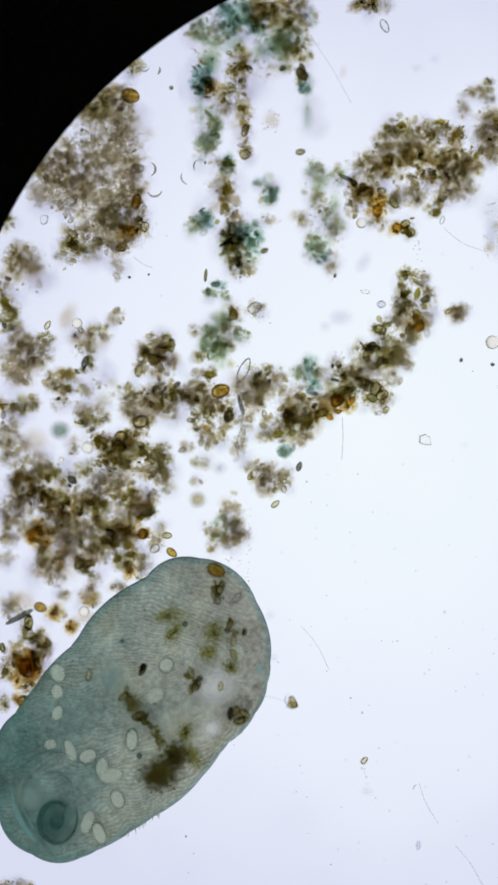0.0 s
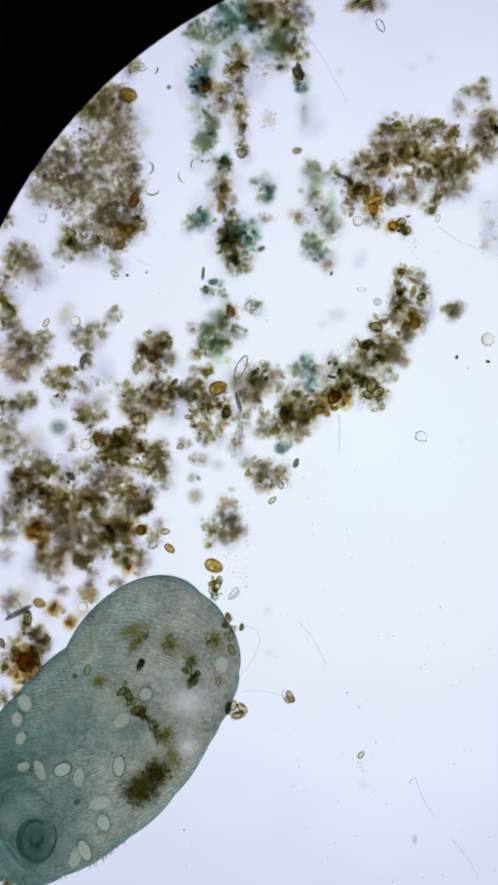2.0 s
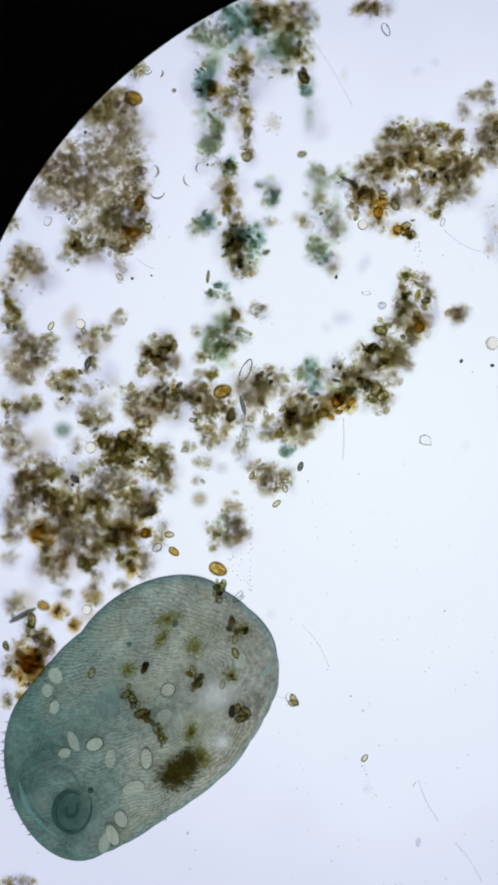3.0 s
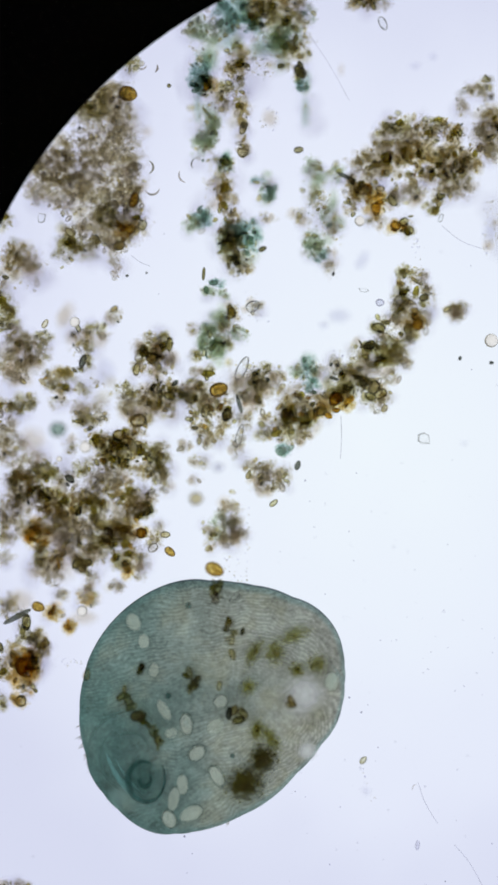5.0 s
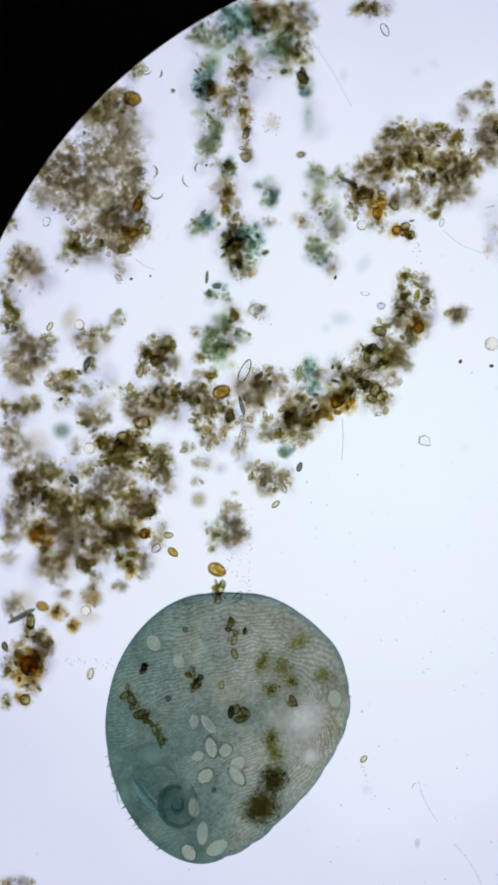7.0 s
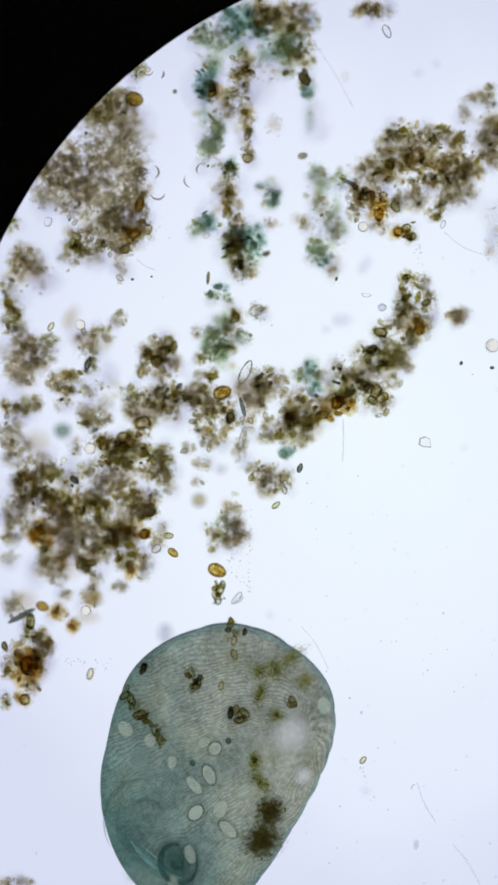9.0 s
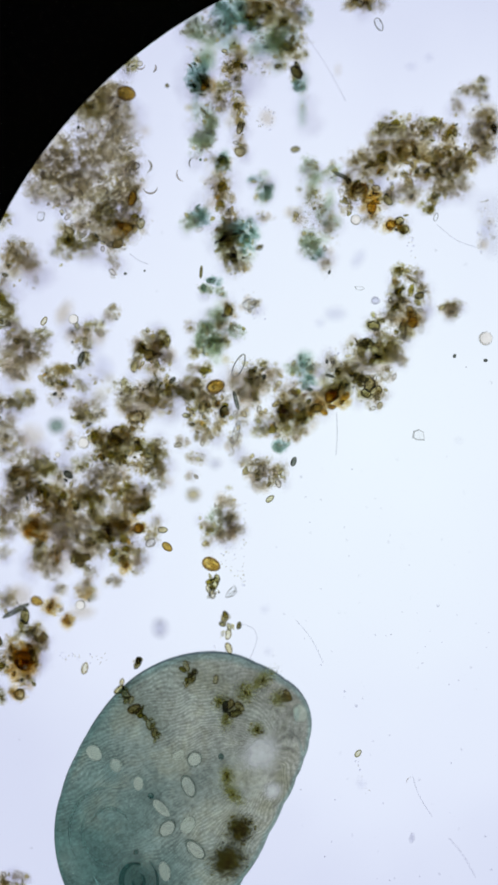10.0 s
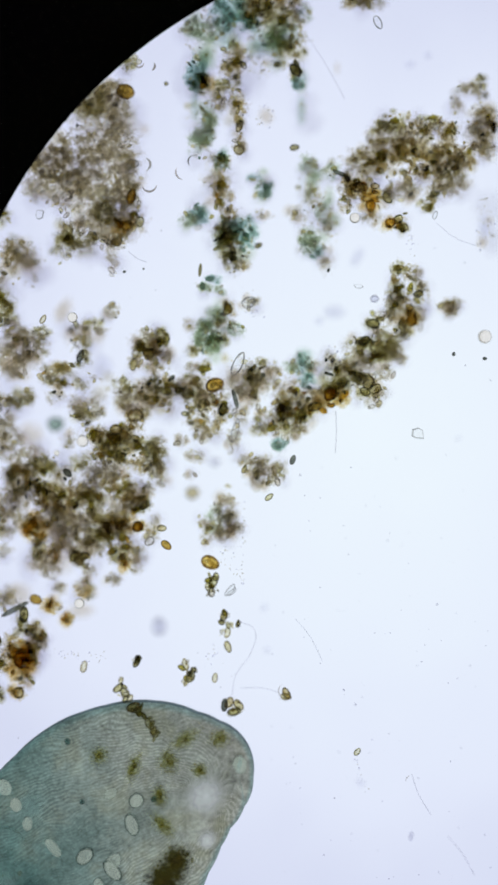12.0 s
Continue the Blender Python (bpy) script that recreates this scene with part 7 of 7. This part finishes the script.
    walk(INNER[10], [(0, pose(0.0625, 0.1064, 0.0340, 0, 0, 47)), (1.5, pose(0.0654, 0.0992, 0.0340, 0, 0, 47)), (3, pose(0.0528, 0.0645, 0.0340, 0, 0, 47)), (5, pose(0.0221, 0.0051, 0.0340, 0, 0, 47)), (7, pose(-0.0042, -0.0376, 0.0340, 0, 0, 47)), (9.5, pose(0.0387, 0.0573, 0.0340, 0, 0, 47)), (11, pose(0.0474, 0.0605, 0.0340, 0, 0, 47)), (12, pose(0.0472, 0.0569, 0.0340, 0, 0, 47))])
    walk(INNER[11], [(0, pose(0.0540, 0.0508, 0.0340, 0, 0, 50)), (1.5, pose(0.0235, 0.0447, 0.0340, 0, 0, 50)), (3, pose(0.0523, 0.0168, 0.0340, 0, 0, 50)), (5, pose(0.0136, -0.0378, 0.0340, 0, 0, 50)), (7, pose(0.0140, -0.0639, 0.0340, 0, 0, 50)), (9.5, pose(0.0179, -0.0558, 0.0340, 0, 0, 50)), (11, pose(-0.0166, -0.0431, 0.0340, 0, 0, 50)), (12, pose(-0.0073, -0.0434, 0.0340, 0, 0, 50))])
    walk(INNER[12], [(0, pose(0.0310, -0.0322, 0.0340, 0, 0, 100)), (1.5, pose(0.0399, -0.0337, 0.0340, 0, 0, 100)), (3, pose(0.0341, -0.0601, 0.0340, 0, 0, 100)), (5, pose(-0.0360, -0.0365, 0.0340, 0, 0, 100)), (7, pose(-0.0288, -0.0309, 0.0340, 0, 0, 100)), (9.5, pose(0.0186, 0.0105, 0.0340, 0, 0, 100)), (11, pose(0.0297, 0.0179, 0.0340, 0, 0, 100)), (12, pose(0.0334, 0.0164, 0.0340, 0, 0, 100))])
    walk(INNER[13], [(0, pose(-0.1052, -0.0691, 0.0340, 0, 0, 27)), (1.5, pose(-0.1265, -0.0692, 0.0340, 0, 0, 27)), (3, pose(-0.1078, -0.0725, 0.0340, 0, 0, 27)), (5, pose(-0.0622, -0.0522, 0.0340, 0, 0, 27)), (7, pose(-0.0528, -0.0442, 0.0340, 0, 0, 27)), (9.5, pose(0.0193, 0.0716, 0.0340, 0, 0, 27)), (11, pose(0.0108, 0.0720, 0.0340, 0, 0, 27)), (12, pose(0.0045, 0.0760, 0.0340, 0, 0, 27))])
    walk(INNER[14], [(0, pose(0.1775, 0.1530, 0.0340, 0, 0, 96)), (1.5, pose(0.1914, 0.1670, 0.0340, 0, 0, 96)), (3, pose(0.1685, 0.1335, 0.0340, 0, 0, 96)), (5, pose(0.2118, 0.0460, 0.0340, 0, 0, 96)), (7, pose(0.1916, 0.0389, 0.0340, 0, 0, 96)), (9.5, pose(0.2382, 0.0918, 0.0340, 0, 0, 96)), (11, pose(0.2421, 0.1044, 0.0340, 0, 0, 96)), (12, pose(0.2341, 0.0941, 0.0340, 0, 0, 96))])
    walk(INNER[15], [(0, pose(0.1516, 0.0884, 0.0320, 0, 0, 20)), (0.7, pose(0.1482, 0.0753, 0.0320, 0, 0, 20)), (1.5, pose(0.1535, 0.0929, 0.0320, 0, 0, 20)), (2.2, pose(0.1345, 0.0883, 0.0320, 0, 0, 20)), (2.6, pose(0.1380, 0.0817, 0.0320, 0, 0, 20)), (3, pose(0.1380, 0.0697, 0.0320, 0, 0, 20)), (5, pose(0.1646, 0.0205, 0.0320, 0, 0, 20)), (5.5, pose(0.1610, 0.0136, 0.0320, 0, 0, 20)), (6.5, pose(0.1493, 0.0149, 0.0320, 0, 0, 20)), (7, pose(0.1357, 0.0073, 0.0320, 0, 0, 20)), (9, pose(0.1647, 0.0420, 0.0320, 0, 0, 20)), (9.5, pose(0.1632, 0.0455, 0.0320, 0, 0, 20)), (10, pose(0.1596, 0.0452, 0.0320, 0, 0, 20)), (10.5, pose(0.1643, 0.0550, 0.0320, 0, 0, 20)), (11, pose(0.1672, 0.0586, 0.0320, 0, 0, 20)), (11.5, pose(0.1693, 0.0527, 0.0320, 0, 0, 20)), (12, pose(0.1673, 0.0477, 0.0320, 0, 0, 20))])
    walk(INNER[16], [(0, pose(0.1619, 0.0157, 0.0323, 0, 0, 20)), (0.7, pose(0.1705, 0.0279, 0.0323, 0, 0, 20)), (1.5, pose(0.1605, 0.0221, 0.0323, 0, 0, 20)), (2.2, pose(0.1505, 0.0122, 0.0323, 0, 0, 20)), (2.6, pose(0.1544, 0.0185, 0.0323, 0, 0, 20)), (3, pose(0.1609, -0.0113, 0.0323, 0, 0, 20)), (5, pose(0.1736, -0.0756, 0.0323, 0, 0, 20)), (5.5, pose(0.1610, -0.0577, 0.0323, 0, 0, 20)), (6.5, pose(0.1460, -0.0568, 0.0323, 0, 0, 20)), (7, pose(0.1430, -0.0583, 0.0323, 0, 0, 20)), (9, pose(0.1712, -0.0327, 0.0323, 0, 0, 20)), (9.5, pose(0.1697, -0.0283, 0.0323, 0, 0, 20)), (10, pose(0.1661, -0.0235, 0.0323, 0, 0, 20)), (10.5, pose(0.1667, -0.0166, 0.0323, 0, 0, 20)), (11, pose(0.1585, -0.0248, 0.0323, 0, 0, 20)), (11.5, pose(0.1640, -0.0182, 0.0323, 0, 0, 20)), (12, pose(0.1594, -0.0296, 0.0323, 0, 0, 20))])
    walk(INNER[17], [(0, pose(-0.0221, 0.0651, 0.0326, 0, 0, 20)), (1.5, pose(-0.0600, 0.0396, 0.0326, 0, 0, 20)), (3, pose(-0.0436, 0.0340, 0.0326, 0, 0, 20)), (5, pose(-0.1175, -0.0243, 0.0326, 0, 0, 20)), (7, pose(-0.1296, -0.0389, 0.0326, 0, 0, 20)), (9.5, pose(-0.0995, 0.0661, 0.0326, 0, 0, 20)), (11, pose(-0.1172, 0.0661, 0.0326, 0, 0, 20)), (12, pose(-0.1375, 0.0708, 0.0326, 0, 0, 20))])
    walk(INNER[18], [(0, pose(-0.1207, -0.1637, 0.0329, 0, 0, 20)), (1.5, pose(-0.1358, -0.1574, 0.0329, 0, 0, 20)), (3, pose(-0.1537, -0.1659, 0.0329, 0, 0, 20)), (5, pose(-0.1476, -0.1639, 0.0329, 0, 0, 20)), (7, pose(-0.1740, -0.1009, 0.0329, 0, 0, 20)), (9.5, pose(-0.1488, -0.1432, 0.0329, 0, 0, 20)), (11, pose(-0.1844, -0.0846, 0.0329, 0, 0, 20)), (12, pose(-0.1966, -0.0621, 0.0329, 0, 0, 20))])
    walk(INNER[19], [(0, pose(0.0635, 0.1644, 0.0330, 0, 0, -25)), (1.5, pose(0.0395, 0.1799, 0.0330, 0, 0, -25)), (3, pose(0.0288, 0.1519, 0.0330, 0, 0, -25)), (5, pose(0.0767, 0.0910, 0.0330, 0, 0, -25)), (7, pose(0.0714, 0.1125, 0.0330, 0, 0, -25)), (9.5, pose(0.1326, 0.1243, 0.0330, 0, 0, -25)), (11, pose(0.0576, 0.1064, 0.0330, 0, 0, -25)), (12, pose(0.0504, 0.1150, 0.0330, 0, 0, -25))])
    walk(INNER[20], [(0, pose(0.1314, 0.1788, 0.0332, 0, 0, 13)), (1.5, pose(0.0956, 0.1901, 0.0332, 0, 0, 13)), (3, pose(0.0855, 0.1457, 0.0332, 0, 0, 13)), (5, pose(0.1113, 0.0922, 0.0332, 0, 0, 13)), (7, pose(0.1036, 0.1002, 0.0332, 0, 0, 13)), (9.5, pose(0.1664, 0.1632, 0.0332, 0, 0, 13)), (11, pose(0.1161, 0.1215, 0.0332, 0, 0, 13)), (12, pose(0.1111, 0.1165, 0.0332, 0, 0, 13))])
    walk(INNER[21], [(0, pose(0.1729, 0.1267, 0.0334, 0, 0, -13)), (1.5, pose(0.1238, 0.1750, 0.0334, 0, 0, -13)), (3, pose(0.1576, 0.1065, 0.0334, 0, 0, -13)), (5, pose(0.1518, 0.0638, 0.0334, 0, 0, -13)), (7, pose(0.1188, 0.0741, 0.0334, 0, 0, -13)), (9.5, pose(0.1547, 0.0839, 0.0334, 0, 0, -13)), (11, pose(0.1668, 0.0923, 0.0334, 0, 0, -13)), (12, pose(0.1635, 0.0940, 0.0334, 0, 0, -13))])
    walk(INNER[22], [(0, pose(0.1188, -0.0014, 0.0336, 0, 0, 4)), (1.5, pose(0.1145, 0.0308, 0.0336, 0, 0, 4)), (3, pose(0.1041, -0.0034, 0.0336, 0, 0, 4)), (5, pose(0.0860, -0.0423, 0.0336, 0, 0, 4)), (7, pose(0.0770, -0.0232, 0.0336, 0, 0, 4)), (9.5, pose(0.0941, 0.0149, 0.0336, 0, 0, 4)), (11, pose(0.0897, 0.0296, 0.0336, 0, 0, 4)), (12, pose(0.0879, 0.0592, 0.0336, 0, 0, 4))])
    walk(INNER[23], [(0, pose(0.1416, -0.0372, 0.0338, 0, 0, 37)), (1.5, pose(0.1316, -0.0067, 0.0338, 0, 0, 37)), (3, pose(0.1302, -0.0397, 0.0338, 0, 0, 37)), (5, pose(0.1112, -0.0564, 0.0338, 0, 0, 37)), (7, pose(0.0802, -0.0485, 0.0338, 0, 0, 37)), (9.5, pose(0.0967, -0.0214, 0.0338, 0, 0, 37)), (11, pose(0.0944, -0.0017, 0.0338, 0, 0, 37)), (12, pose(0.0859, 0.0091, 0.0338, 0, 0, 37))])
    walk(INNER[24], [(0, pose(0.0212, 0.0286, 0.0340, 0, 0, 35)), (1.5, pose(-0.0198, 0.0978, 0.0340, 0, 0, 35)), (3, pose(-0.0218, 0.0881, 0.0340, 0, 0, 35)), (5, pose(0.0687, 0.0313, 0.0340, 0, 0, 35)), (7, pose(0.0829, 0.0616, 0.0340, 0, 0, 35)), (9.5, pose(0.1370, 0.1694, 0.0340, 0, 0, 35)), (11, pose(0.0080, 0.0847, 0.0340, 0, 0, 35)), (12, pose(-0.0062, 0.1432, 0.0340, 0, 0, 35))])
    walk(INNER[25], [(0, pose(0.0476, 0.1915, 0.0342, 0, 0, 25)), (1.5, pose(0.0231, 0.1972, 0.0342, 0, 0, 25)), (3, pose(0.0332, 0.1880, 0.0342, 0, 0, 25)), (5, pose(0.1449, 0.1230, 0.0342, 0, 0, 25)), (7, pose(0.1387, 0.1429, 0.0342, 0, 0, 25)), (9.5, pose(0.1999, 0.1766, 0.0342, 0, 0, 25)), (11, pose(0.1518, 0.1508, 0.0342, 0, 0, 25)), (12, pose(0.1464, 0.1519, 0.0342, 0, 0, 25))])
    walk(INNER[26], [(0, pose(0.1289, 0.1427, 0.0344, 0, 0, 7)), (1.5, pose(0.1645, 0.2028, 0.0344, 0, 0, 7)), (3, pose(0.1648, 0.1886, 0.0344, 0, 0, 7)), (5, pose(0.1861, 0.0748, 0.0344, 0, 0, 7)), (7, pose(0.1744, 0.0802, 0.0344, 0, 0, 7)), (9.5, pose(0.2112, 0.1333, 0.0344, 0, 0, 7)), (11, pose(0.2091, 0.1305, 0.0344, 0, 0, 7)), (12, pose(0.2058, 0.1436, 0.0344, 0, 0, 7))])
    walk(INNER[27], [(0, pose(0.0901, -0.0827, 0.0345, 0, 0, 10)), (0.7, pose(0.0912, -0.0739, 0.0345, 0, 0, 10)), (1.5, pose(0.0888, -0.0774, 0.0345, 0, 0, 10)), (2.2, pose(0.0827, -0.0746, 0.0345, 0, 0, 10)), (2.6, pose(0.0855, -0.0651, 0.0345, 0, 0, 10)), (3, pose(0.0881, -0.0801, 0.0345, 0, 0, 10)), (5, pose(0.0684, -0.1349, 0.0345, 0, 0, 10)), (5.5, pose(0.0623, -0.1312, 0.0345, 0, 0, 10)), (6.5, pose(0.0544, -0.1396, 0.0345, 0, 0, 10)), (7, pose(0.0503, -0.1419, 0.0345, 0, 0, 10)), (9, pose(0.0779, -0.1282, 0.0345, 0, 0, 10)), (9.5, pose(0.0685, -0.1218, 0.0345, 0, 0, 10)), (10, pose(0.0648, -0.1260, 0.0345, 0, 0, 10)), (10.5, pose(0.0735, -0.1102, 0.0345, 0, 0, 10)), (11, pose(0.0660, -0.1017, 0.0345, 0, 0, 10)), (11.5, pose(0.0806, -0.0858, 0.0345, 0, 0, 10)), (12, pose(0.0761, -0.0856, 0.0345, 0, 0, 10))])
    walk(INNER[28], [(0, pose(0.1099, -0.0447, 0.0340, 0, 0, 40)), (0.7, pose(0.1108, -0.0323, 0.0340, 0, 0, 40)), (1.5, pose(0.1098, -0.0397, 0.0340, 0, 0, 40)), (2.2, pose(0.1052, -0.0430, 0.0340, 0, 0, 40)), (2.6, pose(0.1082, -0.0395, 0.0340, 0, 0, 40)), (3, pose(0.1089, -0.0540, 0.0340, 0, 0, 40)), (5, pose(0.0972, -0.0923, 0.0340, 0, 0, 40)), (5.5, pose(0.0897, -0.0943, 0.0340, 0, 0, 40)), (6.5, pose(0.0818, -0.0997, 0.0340, 0, 0, 40)), (7, pose(0.0753, -0.0945, 0.0340, 0, 0, 40)), (9, pose(0.1006, -0.0819, 0.0340, 0, 0, 40)), (9.5, pose(0.0924, -0.0798, 0.0340, 0, 0, 40)), (10, pose(0.0962, -0.0775, 0.0340, 0, 0, 40)), (10.5, pose(0.0913, -0.0647, 0.0340, 0, 0, 40)), (11, pose(0.0949, -0.0620, 0.0340, 0, 0, 40)), (11.5, pose(0.0964, -0.0616, 0.0340, 0, 0, 40)), (12, pose(0.1020, -0.0566, 0.0340, 0, 0, 40))])
    walk(INNER[29], [(0, pose(-0.0688, -0.1956, 0.0330, 0, 0, 0)), (0.7, pose(-0.0747, -0.1879, 0.0330, 0, 0, 0)), (1.5, pose(-0.0766, -0.1923, 0.0330, 0, 0, 0)), (2.2, pose(-0.0837, -0.1884, 0.0330, 0, 0, 0)), (2.6, pose(-0.0744, -0.1797, 0.0330, 0, 0, 0)), (3, pose(-0.0824, -0.1684, 0.0330, 0, 0, 0)), (5, pose(-0.1060, -0.1343, 0.0330, 0, 0, 0)), (5.5, pose(-0.1085, -0.1385, 0.0330, 0, 0, 0)), (6.5, pose(-0.1049, -0.1326, 0.0330, 0, 0, 0)), (7, pose(-0.0966, -0.1262, 0.0330, 0, 0, 0)), (9, pose(-0.0773, -0.1346, 0.0330, 0, 0, 0)), (9.5, pose(-0.0760, -0.1390, 0.0330, 0, 0, 0)), (10, pose(-0.0977, -0.1282, 0.0330, 0, 0, 0)), (11, pose(-0.1601, -0.1194, 0.0330, 0, 0, 0)), (12, pose(-0.1711, -0.0960, 0.0330, 0, 0, 0))])
    walk(INNER[30], [(0, pose(-0.0690, -0.1963, 0.0310, 0, 0, 0)), (0.7, pose(-0.0749, -0.1886, 0.0310, 0, 0, 0)), (1.5, pose(-0.0768, -0.1930, 0.0310, 0, 0, 0)), (2.2, pose(-0.0839, -0.1892, 0.0310, 0, 0, 0)), (2.6, pose(-0.0746, -0.1804, 0.0310, 0, 0, 0)), (3, pose(-0.0826, -0.1691, 0.0310, 0, 0, 0)), (5, pose(-0.1062, -0.1349, 0.0310, 0, 0, 0)), (5.5, pose(-0.1087, -0.1391, 0.0310, 0, 0, 0)), (6.5, pose(-0.1051, -0.1332, 0.0310, 0, 0, 0)), (7, pose(-0.0967, -0.1268, 0.0310, 0, 0, 0)), (9, pose(-0.0775, -0.1353, 0.0310, 0, 0, 0)), (9.5, pose(-0.0763, -0.1397, 0.0310, 0, 0, 0)), (10, pose(-0.0980, -0.1288, 0.0310, 0, 0, 0)), (11, pose(-0.1601, -0.1194, 0.0310, 0, 0, 0)), (12, pose(-0.1711, -0.0960, 0.0310, 0, 0, 0))])
    walk(INNER[31], [(0, pose(0.2205, 0.1317, 0.0280, 0, 0, -20)), (1.5, pose(0.2036, 0.1448, 0.0280, 0, 0, -20)), (3, pose(0.2176, 0.1241, 0.0280, 0, 0, -20)), (5, pose(0.2148, 0.0461, 0.0280, 0, 0, -20)), (7, pose(0.1962, 0.0336, 0.0280, 0, 0, -20)), (9.5, pose(0.2332, 0.0877, 0.0280, 0, 0, -20)), (11, pose(0.2367, 0.1084, 0.0280, 0, 0, -20)), (12, pose(0.2329, 0.0923, 0.0280, 0, 0, -20))])
    walk(INNER[32], [(0, pose(-0.0819, -0.1555, 0.0332, 0, 0, 0)), (1.5, pose(-0.1014, -0.1511, 0.0332, 0, 0, 0)), (3, pose(-0.1075, -0.1383, 0.0332, 0, 0, 0)), (5, pose(-0.1301, -0.0940, 0.0332, 0, 0, 0)), (7, pose(-0.1234, -0.0944, 0.0332, 0, 0, 0)), (9.5, pose(-0.1124, -0.0436, 0.0332, 0, 0, 0)), (11, pose(-0.1674, -0.0165, 0.0332, 0, 0, 0)), (12, pose(-0.1876, 0.0022, 0.0332, 0, 0, 0))])
    walk(INNER[33], [(0, pose(0.0798, 0.1831, 0.0340, 0, 0, 0)), (1.5, pose(0.0465, 0.1913, 0.0340, 0, 0, 0)), (3, pose(0.0466, 0.1800, 0.0340, 0, 0, 0)), (5, pose(-0.0397, 0.1684, 0.0340, 0, 0, 0)), (7, pose(-0.0594, 0.1767, 0.0340, 0, 0, 0)), (9.5, pose(-0.0089, 0.0112, 0.0340, 0, 0, 0)), (11, pose(-0.1404, 0.0499, 0.0340, 0, 0, 0)), (12, pose(-0.0572, 0.1756, 0.0340, 0, 0, 0))])
    walk(INNER[34], [(0, pose(0.0494, -0.0567, 0.0340, 0, 0, 0)), (1.5, pose(-0.0034, -0.1027, 0.0340, 0, 0, 0)), (3, pose(-0.0531, -0.1296, 0.0340, 0, 0, 0)), (5, pose(-0.0692, 0.0120, 0.0340, 0, 0, 0)), (7, pose(-0.0977, 0.0591, 0.0340, 0, 0, 0)), (9.5, pose(0.0818, 0.0533, 0.0340, 0, 0, 0)), (11, pose(0.0944, 0.0562, 0.0340, 0, 0, 0)), (12, pose(0.0773, 0.0557, 0.0340, 0, 0, 0))])
    walk(INNER[35], [(0, pose(-0.0209, 0.1313, 0.0340, 0, 0, 0)), (1.5, pose(-0.0690, 0.0888, 0.0340, 0, 0, 0)), (3, pose(-0.0269, 0.1329, 0.0340, 0, 0, 0)), (5, pose(0.0450, -0.0882, 0.0340, 0, 0, 0)), (7, pose(-0.0290, -0.1060, 0.0340, 0, 0, 0)), (9.5, pose(-0.1025, -0.1173, 0.0340, 0, 0, 0)), (11, pose(-0.0482, 0.0540, 0.0340, 0, 0, 0)), (12, pose(-0.0471, 0.0682, 0.0340, 0, 0, 0))])
    walk(INNER[36], [(0, pose(-0.1258, -0.2122, 0.0310, 0, 0, -48)), (0.7, pose(-0.1247, -0.2202, 0.0310, 0, 0, -48)), (1.5, pose(-0.1272, -0.2209, 0.0310, 0, 0, -48)), (2.2, pose(-0.1355, -0.2176, 0.0310, 0, 0, -48)), (2.6, pose(-0.1415, -0.2140, 0.0310, 0, 0, -48)), (3, pose(-0.1508, -0.1824, 0.0310, 0, 0, -48)), (5, pose(-0.1414, -0.1443, 0.0310, 0, 0, -48)), (5.5, pose(-0.1418, -0.1401, 0.0310, 0, 0, -48)), (6.5, pose(-0.1381, -0.1342, 0.0310, 0, 0, -48)), (7, pose(-0.1409, -0.1270, 0.0310, 0, 0, -48)), (9, pose(-0.1175, -0.1319, 0.0310, 0, 0, -48)), (9.5, pose(-0.1240, -0.1587, 0.0310, 0, 0, -48)), (10.5, pose(-0.1561, -0.1599, 0.0310, 0, 0, -48)), (12, pose(-0.1809, -0.1397, 0.0310, 0, 0, -48))])


motions()
